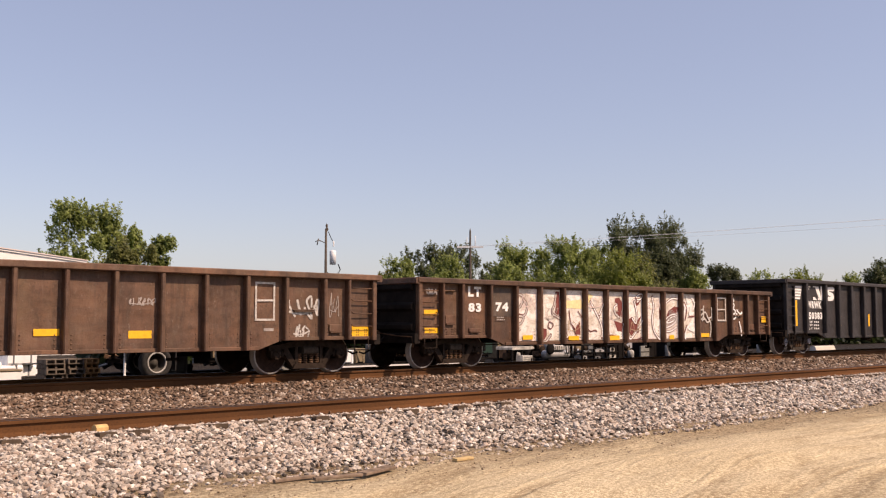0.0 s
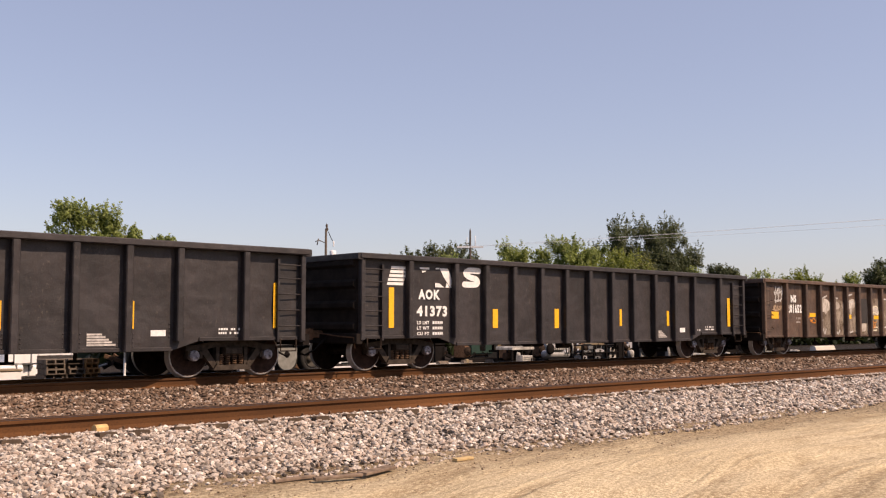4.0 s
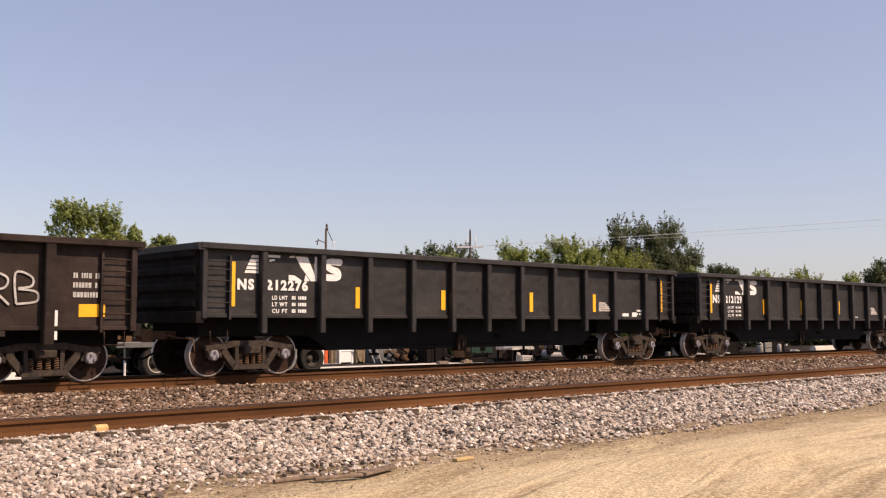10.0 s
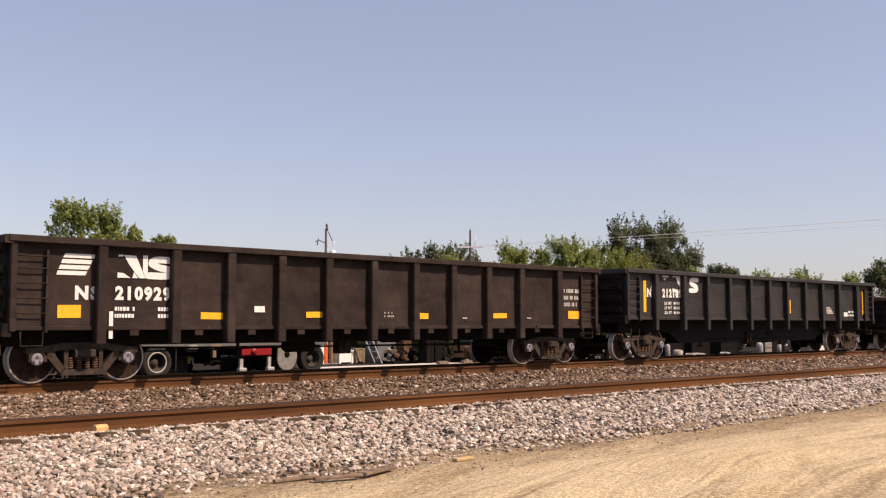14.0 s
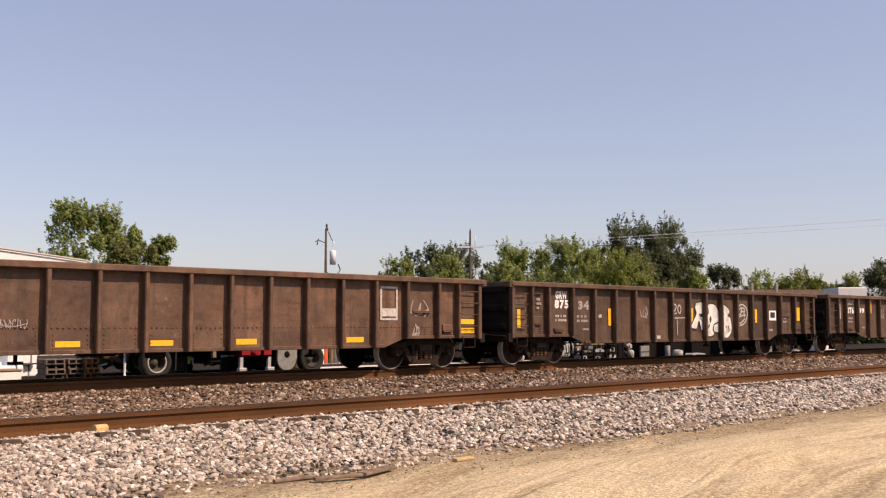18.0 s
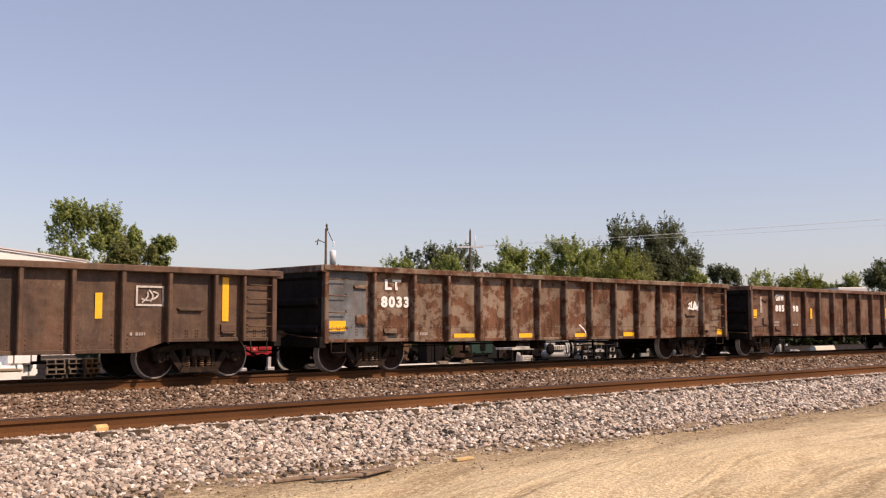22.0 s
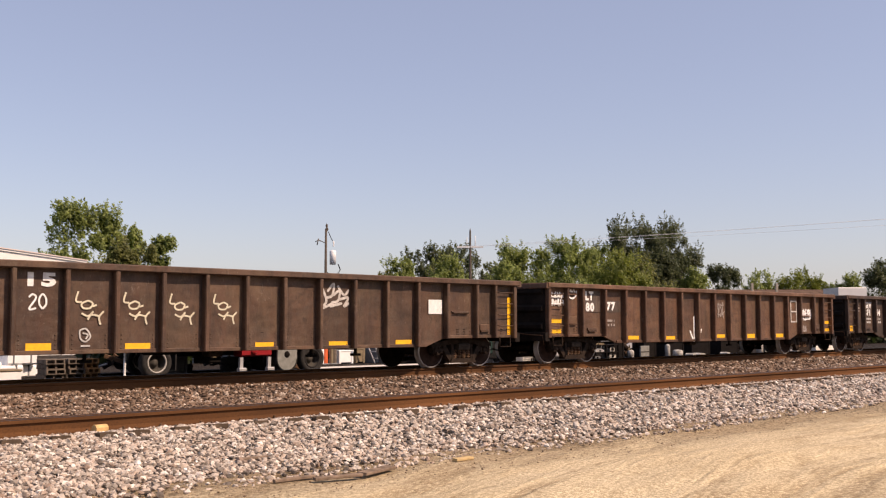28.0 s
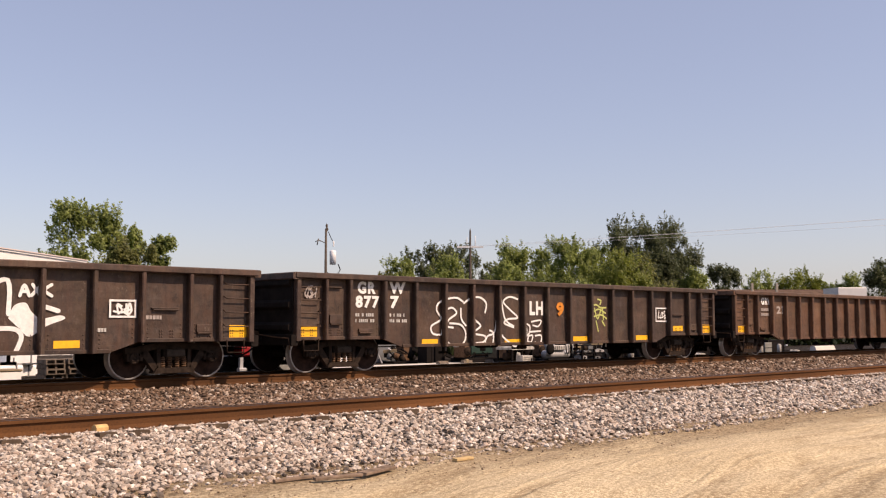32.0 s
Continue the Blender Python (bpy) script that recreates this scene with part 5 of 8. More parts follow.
part("receiver", Mb().lathe([(-0.74, 0.001), (-0.72, 0.10), (-0.64, 0.16), (0.64, 0.16), (0.72, 0.10), (0.74, 0.001)], (0, 0, 0.29), "x", 18), M["silver"], motor, "silver air receiver")
part("engine_block", Mb().box(-0.34, 0.30, -0.22, 0.22, 0.43, 0.62, 0.03), M["white_cover"], motor)
for x in (-0.72, -0.46, 0.38, 0.52, 0.74):
    part("pipe", Mb().tube([(x, -0.2, 0.30), (x, -0.22, 0.50), (x, -0.2, 0.66), (x + 0.06, -0.12, 0.70)], 0.03, 8), M["white_cover"], motor, "upright white pipe")
for k in range(5):
    part("cooling_fin", Mb().box(-0.28 + 0.12 * k, -0.25 + 0.12 * k, -0.235, -0.22, 0.45, 0.60, 0.003), M["slate"], motor)
part("belt_guard", Mb().lathe([(-0.30, 0.001), (-0.30, 0.19), (-0.24, 0.21), (-0.24, 0.001)], (-0.6, 0, 0.50), "y", 18), M["under"], motor)
rack = thing("parts_rack", pose(31.55, 25.0, LOT_Z), "black steel rack holding pale machine parts", "rack")
for x in (-1.12, -0.4, 0.35, 1.12):
    part("upright", Mb().box(x - 0.03, x + 0.03, -0.3, -0.24, 0, 0.62, 0.004).box(x - 0.03, x + 0.03, 0.24, 0.3, 0, 0.62, 0.004), M["under"], rack)
for z in (0.05, 0.30, 0.58):
    part("shelf", Mb().box(-1.14, 1.14, -0.3, 0.3, z, z + 0.035, 0.005), M["under"], rack)
for x, z, w, h, mat in ((-0.92, 0.085, 0.30, 0.12, "silver"), (-0.15, 0.085, 0.40, 0.09, "slate"), (0.82, 0.085, 0.40, 0.20, "white_cover"), (-0.72, 0.335, 0.42, 0.07, "slate"), (0.02, 0.335, 0.55, 0.10, "silver"), (0.80, 0.335, 0.28, 0.20, "white_cover"), (-0.1, 0.615, 0.8, 0.06, "tan")):
    item = thing("machine_part", pose(31.55 + x, 24.98, LOT_Z + z), "pale machine casting lying on a steel rack", "machine part", "parts on the rack")
    part("casting", Mb().prism([(-w / 2, 0), (w / 2, 0), (w / 2, h * 0.6), (w * 0.3, h), (-w * 0.35, h), (-w / 2, h * 0.7)], "y", -0.2, 0.2), M[mat], item)
    part("flange", Mb().lathe([(-0.24, 0.001), (-0.24, h * 0.30), (-0.20, h * 0.36)], (0, 0, h * 0.45), "y", 12), M["under"], item)


def gas_bottle(x, y, r, h, label):
    t = thing("gas_bottle", pose(x, y, LOT_Z), label, "gas bottle", "gas bottles")
    part("cylinder", Mb().lathe([(0, r * 0.8), (0.02, r), (h * 0.78, r), (h * 0.88, r * 0.7), (h * 0.92, 0.03), (h * 0.92, 0.001)], (0, 0, 0), "z", 16), M["white_cover"], t)
    part("valve", Mb().lathe([(h * 0.92, 0.025), (h * 0.97, 0.025), (h * 0.975, 0.04), (h, 0.04), (h, 0.001)], (0, 0, 0), "z", 10), M["steel"], t)


def panel_stand(x, y, w, h, mat, label):
    t = thing("panel_stand", pose(x, y, LOT_Z), label, "panel")
    part("panel", Mb().box(-w / 2, w / 2, -0.03, 0.03, 0.08, h, 0.01), M[mat], t)
    for s in (-1, 1):
        part("foot", Mb().box(s * w * 0.4 - 0.03, s * w * 0.4 + 0.03, -0.25, 0.25, 0, 0.08, 0.01), M["under"], t)
    part("edge_strip", Mb().box(-w / 2, w / 2, -0.04, -0.03, h * 0.5, h * 0.5 + 0.03), M["under"], t)


gas_bottle(33.85, 25.0, 0.13, 0.40, "short white gas bottle standing on gravel")
panel_stand(34.78, 25.0, 0.58, 0.52, "hub_grey", "pale grey sheet panel standing on feet")
gas_bottle(36.42, 25.0, 0.11, 0.62, "tall white gas bottle standing on gravel")
gas_bottle(37.02, 24.9, 0.22, 0.36, "squat white gas bottle standing on gravel")
gas_bottle(43.94, 25.0, 0.16, 0.60, "tall white gas bottle standing on gravel")
panel_stand(44.7, 25.0, 0.62, 0.54, "hub_grey", "pale grey sheet panel standing on feet")
gas_bottle(45.76, 25.0, 0.10, 0.50, "slim white gas bottle standing on gravel")
for x, w in ((38.13, 0.32), (38.8, 0.6), (47.3, 0.4), (40.9, 0.35)):
    b = thing("cement_bag", pose(x, 25.0, LOT_Z, 0, 0, 8), "white paper bag lying on the gravel", "bag", "paper bags")
    part("bag", Mb().prism([(-w / 2, 0.03), (-w * 0.42, 0.0), (w * 0.42, 0.0), (w / 2, 0.03), (w * 0.38, 0.13), (-w * 0.2, 0.16), (-w * 0.42, 0.11)], "y", -0.18, 0.18), M["white_cover"], b)
for x, y, w, h in ((27.95, 25.6, 0.5, 0.72), (30.3, 25.9, 0.5, 0.7), (33.2, 25.4, 0.7, 0.68), (35.6, 25.6, 0.9, 0.66), (37.9, 25.9, 1.3, 0.62), (39.9, 25.9, 1.5, 0.62), (42.3, 25.9, 1.5, 0.62), (46.6, 25.9, 1.6, 0.6)):
    crate(x, y, w, 0.6, h, "under", "black steel box among the machines")

# dark clutter: drums, axles and scrap along the edge of the yard
def scrap_heap(x, y, w, seed, label):
    """A heap of short steel sections, rods and plates, leaning on one another."""
    rng = random.Random(seed)
    t = thing("scrap_heap", pose(x, y, LOT_Z), label, "scrap", "scrap along the yard")
    part("base_plate", Mb().box(-w / 2, w / 2, -0.3, 0.3, 0, 0.05, 0.01), M["under"], t)
    for k in range(16):
        cx, a, ln = rng.uniform(-w / 2, w / 2), rng.uniform(-75, 75), rng.uniform(0.3, 0.8)
        mat = rng.choice(("under", "under", "steel", "slate", "rusty", "silver", "tan"))
        z = rng.uniform(0.12, 0.45)
        if k % 3 == 0:
            mb = Mb().lathe([(-ln * 0.3, 0.001), (-ln * 0.3, 0.11), (ln * 0.3, 0.11), (ln * 0.3, 0.001)], (0, 0, 0), rng.choice("xyz"), 12)
        elif k % 3 == 1:
            mb = Mb().box(-ln / 2, ln / 2, -0.04, 0.04, -0.06, 0.06, 0.01)
        else:
            mb = Mb().tube([(-ln / 2, 0, 0), (0, 0.02, 0.03), (ln / 2, 0, 0)], 0.03, 6)
        part(rng.choice(("beam", "rod", "plate")), mb, M[mat], t, at=pose(cx, rng.uniform(-0.25, 0.25), z, 0, a * 0.5, rng.uniform(-50, 50)))


for k, (x, y, w) in enumerate(((13.2, 27.2, 1.6), (15.9, 27.0, 2.0), (18.2, 26.6, 1.0), (24.6, 28.4, 1.4), (26.6, 28.9, 1.6), (28.6, 26.4, 1.4), (31.5, 26.4, 1.6), (35.3, 26.6, 1.8), (38.8, 27.0, 2.0), (42.0, 27.0, 2.2), (45.5, 27.2, 2.2), (49.5, 27.4, 2.4))):
    scrap_heap(x, y, w, 40 + k, "low heap of dark scrap steel and parts")

# loose boards along the foot of the ballast
M["grey_board"] = plain("weathered_grey_board", (0.20, 0.145, 0.105), 0.95, 0, 0.4, 9)
M["yellow_board"] = plain("fresh_yellow_board", (0.50, 0.36, 0.18), 0.95, 0, 0.2, 9)
for x, y, ln, a, w, mat, label in (
    (6.12, 8.76, 0.50, 1.2, 0.05, "grey_board", "thin grey stick lying at the ballast foot"),
    (6.53, 8.56, 0.56, -8.2, 0.07, "grey_board", "thin grey stick lying at the ballast foot"),
    (7.12, 8.65, 0.60, 18.4, 0.13, "grey_board", "short weathered board half sunk in dirt"),
    (6.31, 9.80, 0.35, -2.2, 0.05, "grey_board", "thin grey stick lying on the ballast"),
    (8.46, 8.68, 0.29, 3.2, 0.08, "yellow_board", "short pale yellow board at the ballast foot"),
):
    b = thing("loose_board", pose(x, y, surface(y, x) + 0.03, 3, 0, a), label, "board", "loose boards")
    part("board", Mb().box(-ln / 2, ln / 2, -w / 2, w / 2, -0.02, 0.012, 0.006), M[mat], b)

# yellow block lying against the rail
stone = thing("marker_block", pose(5.45, 11.86, -0.20, 4, 0, 12), "yellow-painted block lying against the rail", "marker")
part("block", Mb().box(-0.085, 0.085, -0.05, 0.05, -0.02, 0.10, 0.03), plain("pale_yellow_paint", (0.58, 0.38, 0.17), 0.85, 0, 0.25, 14), stone)


# ---- paint on the cars: reflectors, stencils, spray ----
M["faded_white"] = plain("worn_white_paint", (0.50, 0.46, 0.42), 0.8, 0, 0.35, 14)
M["pale"] = plain("pale_grey_spray", (0.46, 0.44, 0.41), 0.8, 0, 0.3, 10)
M["cream"] = plain("cream_chalk", (0.62, 0.56, 0.42), 0.85, 0, 0.2, 12)
M["tan"] = plain("tan_spray", (0.42, 0.30, 0.20), 0.85, 0, 0.25, 12)
M["orange"] = plain("orange_spray", (0.60, 0.22, 0.04), 0.7, 0, 0.25, 10)
M["ink"] = plain("black_spray", (0.020, 0.019, 0.020), 0.6, 0, 0.2, 10)
M["lime"] = plain("yellow_green_spray", (0.46, 0.48, 0.16), 0.8, 0, 0.2, 10)
M["butter"] = plain("butter_yellow_spray", (0.78, 0.64, 0.34), 0.85, 0, 0.18, 6)
M["pinkish"] = plain("pale_pink_spray", (0.66, 0.52, 0.48), 0.85, 0, 0.25, 6)
M["repaint"] = car_paint("dull_repaint_patch", (0.072, 0.050, 0.040), 0.3, 0.1)
M["dark_patch"] = plain("dark_repaint_patch", (0.050, 0.045, 0.044), 0.7, 0, 0.15, 3)
M["primer"] = car_paint("grey_primer", (0.17, 0.18, 0.19), 0.3, 0.2)


def two_tone(name, a, b, scale):
    n = Nodes(name, 0.7)
    v = n.noise(scale, 3, 0.55, (1, 1, 0.7), 0.8)
    return n.done(n.mix(n.ramp(v, 0.44, 0.58), a, b))


M["butter_white"] = two_tone("cream_and_white_spray", (0.80, 0.76, 0.66), (0.62, 0.52, 0.36), 1.6)
M["burnt_orange"] = two_tone("burnt_orange_spray", (0.40, 0.17, 0.06), (0.56, 0.36, 0.20), 2.2)
M["dull_silver"] = two_tone("dull_silver_fill", (0.115, 0.100, 0.092), (0.17, 0.152, 0.142), 2.0)
M["white_grey"] = two_tone("white_and_grey_spray", (0.74, 0.71, 0.67), (0.52, 0.49, 0.45), 2.4)


def mural_material():
    n = Nodes("pink_and_white_mural", 0.8)
    base = n.mix(n.ramp(n.noise(2.2, 5, 0.65, (1, 1, 1), 0.8), 0.36, 0.58), (0.58, 0.50, 0.41), (0.84, 0.78, 0.72))
    col = n.mix(n.math("MULTIPLY", n.ramp(n.noise(1.1, 3, 0.6), 0.54, 0.68), 0.45), base, (0.62, 0.40, 0.37))
    hatch = n.noise(4.2, 5, 0.7, (0.8, 0.8, 2.2), 1.2)
    col = n.mix(n.math("MULTIPLY", n.ramp(hatch, 0.52, 0.62), 0.65), col, (0.33, 0.27, 0.21))
    drip = n.noise(6, 4, 0.6, (3, 3, 0.4))
    col = n.mix(n.math("MULTIPLY", n.ramp(drip, 0.58, 0.68), 0.4), col, (0.34, 0.22, 0.18))
    return n.done(col)


def ghost_material(name, low, high, cut):
    """Old whitewash worn through in streaks and flakes."""
    n = Nodes(name, 0.85)
    f = n.noise(2.0, 6, 0.7, (1, 1, 0.7), 0.5)
    streak = n.noise(7.0, 5, 0.75, (2.2, 2.2, 0.5), 0.3)
    col = n.mix(n.ramp(f, 0.35, 0.66), low, high)
    return n.done(n.mix(n.math("MULTIPLY", n.ramp(streak, cut, cut + 0.08), 0.8), col, tuple(c * 0.55 for c in low)))


M["chalk_white"] = ghost_material("flaking_white_spray", (0.30, 0.25, 0.20), (0.66, 0.60, 0.53), 0.53)
M["mural"], M["ghost"] = mural_material(), ghost_material("worn_white_overspray", (0.11, 0.075, 0.05), (0.36, 0.30, 0.24), 0.50)
LAYER = {}
ALONG = 1.01                      # paint is laid out on nominal lengths along the car


def lay(i):
    """Each coat of paint lies a hair above the one before it, round and round."""
    LAYER[i] = LAYER.get(i, 0) + 1
    return -PLATE_Y - 0.003 - 0.0003 * LAYER[i]


def flat(i, name, quads, mat, y=None, label=""):
    """Thin painted quads on the near side of car i: each a list of (along, height) corners."""
    y = lay(i) if y is None else y
    verts, faces = [], []
    for q in quads:
        k = len(verts)
        area = sum(q[j][0] * q[(j + 1) % len(q)][1] - q[(j + 1) % len(q)][0] * q[j][1] for j in range(len(q)))
        q = q if area > 0 else q[::-1]
        verts += [(u * ALONG, y, z) for u, z in q]
        faces.append(tuple(range(k, k + len(q))))
    me = bpy.data.meshes.new(name)
    me.from_pydata(verts, [], faces)
    me.materials.append(M[mat] if isinstance(mat, str) else mat)
    ob = new(name, me)
    ob.parent = TRAIN[i][0]
    return tagged(ob, label)


def box4(u, z, w, h, skew=0.0):
    return [(u, z), (u + w, z + skew), (u + w, z + h + skew), (u, z + h)]


def reflect(i, rows):
    for k, r in enumerate(rows):
        flat(i, "reflector", [box4(*r, 0.006 * math.sin(k * 3 + i))], "reflector", label="yellow reflector strip")


def patches(i, rows, mat):
    for r in rows:
        flat(i, "paint_patch", [box4(*r)], mat)


def small_print(i, r, rows, mat):
    """Lines too small to read, as plain bars."""
    u, z, w, h = r
    rng = random.Random(round(u * 100) + i)
    quads = []
    for k in range(rows):
        zz, hh = z + h * (rows - 1 - k) / rows + 0.15 * h / rows, h / rows * 0.55
        x = u
        while x < u + w * rng.uniform(0.88, 1.0) - 0.03:
            b = min(rng.uniform(0.03, 0.06), u + w - x)
            quads.append(box4(x, zz, b, hh))
            x += b + rng.choice((0.012, 0.014, 0.016, 0.07))
    tagged(flat(i, "small_print", quads, mat), "small stencilled lines", kind="stuff")


def letters(i, text, r, mat, fat):
    u, z, w, h = r
    cu = bpy.data.curves.new("lettering", "FONT")
    cu.body, cu.size, cu.offset, cu.resolution_u, cu.space_character = text, 1.0, fat + 0.022, 3, 1.22
    tmp = new("lettering", cu)
    bpy.context.view_layer.update()
    me = bpy.data.meshes.new_from_object(tmp.evaluated_get(bpy.context.evaluated_depsgraph_get()))
    bpy.data.objects.remove(tmp)
    bpy.data.curves.remove(cu)
    co = np.array([v.co[:] for v in me.vertices])
    lo, hi = co.min(0), co.max(0)
    y = lay(i)
    for v, c in zip(me.vertices, co):
        v.co = ((u + (c[0] - lo[0]) / (hi[0] - lo[0]) * w) * ALONG, y, z + (c[1] - lo[1]) / (hi[1] - lo[1]) * h)
    me.materials.clear()
    me.materials.append(M[mat])
    ob = new("lettering", me)
    ob.parent = TRAIN[i][0]
    return tagged(ob, "white stencilled lettering" if mat == "white" else "worn stencilled lettering")


def data_lines(i, r, words):
    """Short stencilled words, each with a row of figures too small to read after it."""
    u, z, w, h = r
    n = len(words)
    for k, word in enumerate(words):
        zz, hh = z + h * (n - 1 - k) / n + 0.12 * h / n, h / n * 0.62
        letters(i, word, (u, zz, w * 0.42, hh), "white", 0.015)
        small_print(i, (u + w * 0.54, zz - 0.1 * hh, w * 0.44, hh * 1.5), 1, "white")


def smooth_line(pts, n=5):
    if len(pts) < 3:
        return pts
    p = [pts[0], *pts, pts[-1]]
    out = []
    for k in range(1, len(p) - 2):
        for j in range(n):
            t = j / n
            out.append(tuple(0.5 * (2 * p[k][a] + (p[k + 1][a] - p[k - 1][a]) * t + (2 * p[k - 1][a] - 5 * p[k][a] + 4 * p[k + 1][a] - p[k + 2][a]) * t * t + (3 * p[k][a] - p[k - 1][a] - 3 * p[k + 1][a] + p[k + 2][a]) * t ** 3) for a in (0, 1)))
    return out + [pts[-1]]


def ribbon(i, lines, width, mat, y=None, name="spray_line", label=""):
    """Painted strokes of even width with round ends, one mesh; a stroke that crosses itself lies a hair higher on the way."""
    y = lay(i) if y is None else y
    verts, faces = [], []
    w = width / 2
    total = sum(len(smooth_line(line)) for line in lines) or 1
    step, done = 0.00025 / total, 0
    for line in lines:
        pts = smooth_line(line)
        k0, n = len(verts), len(pts)
        for k, p in enumerate(pts):
            a, b = pts[max(k - 1, 0)], pts[min(k + 1, n - 1)]
            d = math.hypot(b[0] - a[0], b[1] - a[1]) or 1
            nx, nz = -(b[1] - a[1]) / d * w, (b[0] - a[0]) / d * w
            yy = y - step * (done + k)
            verts += [(p[0] + nx, yy, p[1] + nz), (p[0] - nx, yy, p[1] - nz)]
            if k:
                q = k0 + 2 * k
                faces.append((q - 1, q + 1, q, q - 2))
        if width > 0.05:
            for p, p2, q, yy in ((pts[0], pts[1], k0, y - step * done), (pts[-1], pts[-2], k0 + 2 * n - 2, y - step * (done + n - 1))):
                c = math.atan2(verts[q][2] - p[1], verts[q][0] - p[0])
                out = math.atan2(p[1] - p2[1], p[0] - p2[0])
                turn = 1 if math.sin(out - c) > 0 else -1
                m = len(verts)
                verts += [(p[0] + w * math.cos(c + turn * t * math.pi / 5), yy, p[1] + w * math.sin(c + turn * t * math.pi / 5)) for t in range(1, 5)]
                ring = [q, m, m + 1, m + 2, m + 3, q + 1]
                faces.append(tuple(ring if turn > 0 else ring[::-1]))
        done += n
    me = bpy.data.meshes.new(name)
    me.from_pydata([(a * ALONG, b, c) for a, b, c in verts], [], faces)
    me.materials.append(M[mat] if isinstance(mat, str) else mat)
    ob = new(name, me)
    ob.parent = TRAIN[i][0]
    return tagged(ob, label)


def spray(i, lines, width, mat):
    for line in lines:
        ribbon(i, [line], width, mat, label="hand-sprayed paint line")


def scrawl(i, r, width, mat, seed):
    """An unreadable tag: joined loops and hooks."""
    u, z, w, h = r
    rng = random.Random(seed)
    lines, n = [], max(3, round(w / max(h, 0.05) * 2.4))
    for k in range(n):
        x0, x1 = u + w * k / n, u + w * (k + 1.1) / n
        line = [(rng.uniform(x0, x1), z + h * f + rng.uniform(-0.12, 0.12) * h) for f in rng.choice(((0.9, 0.5, 0.1), (0.1, 0.9, 0.4, 0.1), (0.8, 0.95, 0.5, 0.2, 0.05, 0.3), (0.2, 0.6, 0.9, 0.7), (0.5, 0.95, 0.7, 0.2, 0.05, 0.45, 0.6)))]
        lines.append(line)
    lines.append([(u, z + 0.3 * h), (u + 0.5 * w, z + 0.2 * h), (u + w, z + 0.5 * h)])
    ribbon(i, lines, width, mat, name="tag", label="small unreadable spray tag")


def frame_mark(i, r, width, mat):
    u, z, w, h = r
    e = width
    flat(i, "stencil_frame", [box4(u, z, w, e), box4(u, z + h - e, w, e), box4(u, z + e, e, h - 2 * e), box4(u + w - e, z + e, e, h - 2 * e)], mat, label="worn stencilled frame")


def stepped_notice(i, r):
    u, z, w, h = r
    quads = []
    for k in range(5):
        f = 1 - 0.11 * k if k else 1
        quads.append(box4(u, z + h * k / 5 + 0.004, w * (1 - 0.12 * k), h / 5 - 0.014))
    flat(i, "notice", quads, "faded_white", label="pale stepped notice block")


def logo(i, flag, horse, tail):
    """Plain white shapes: slanting stripes, a notched slash and a swung bar."""
    u, z, w, h = flag
    quads = []
    for k in range(5 if i in (2, 3, 6, 7, 9) else 4):
        n = 5 if i in (2, 3, 6, 7, 9) else 4
        a, b = z + h * k / n, z + h * (k + 0.72) / n
        s0, s1 = (a - z) / h, (b - z) / h
        if i in (6, 7, 9):
            quads.append([(u + w * 0.55 * s0, a), (u + w, a), (u + w, b), (u + w * 0.55 * s1, b)])
        else:
            quads.append([(u + w * 0.22 * s0, a), (u + w * (0.72 + 0.28 * s0), a), (u + w * (0.72 + 0.28 * s1), b), (u + w * 0.22 * s1, b)])
    flat(i, "logo_stripes", quads, "white", label="white slanted logo stripes")
    u, z, w, h = horse
    if i in (2, 3, 6, 7, 9):
        flat(i, "logo_emblem", [box4(u, z + 0.88 * h, 0.26 * w, 0.10 * h), [(u + 0.06 * w, z + 0.70 * h), (u + 0.16 * w, z + 0.76 * h), (u + 0.16 * w, z + 0.82 * h), (u + 0.06 * w, z + 0.80 * h)]], "white", label="white logo emblem")
        u, w = u + 0.42 * w, 0.58 * w
    flat(i, "logo_emblem", [[(u + x * w, z + y * h) for x, y in q] for q in (
        ((0.02, 0.90), (0.19, 0.92), (0.19, 1.0), (0.02, 0.97)),
        ((0, 0), (0.44, 0), (0.20, 0.20), (0, 0.22)),
        ((0.21, 0.98), (0.40, 0.55), (0.74, 0), (0.955, 0), (0.62, 0.97)),
        ((0.50, 0), (0.70, 0), (0.56, 0.26)),
        ((0.86, 0.32), (0.97, 0), (1.03, 0), (1.03, 1.0), (0.86, 1.0)))], "white", label="white logo emblem")
    u, z, w, h = tail
    t = h * 0.30
    ribbon(i, [[(u + w * 0.95, z + h - t / 2), (u + w * 0.35, z + h - t / 2), (u + w * 0.12, z + h * 0.70), (u + w * 0.40, z + h * 0.52), (u + w * 0.80, z + h * 0.42), (u + w * 0.86, z + h * 0.22), (u + w * 0.60, z + t / 2), (u + w * 0.05, z + t / 2)]], t, "white", name="logo_tail", label="white logo swing")


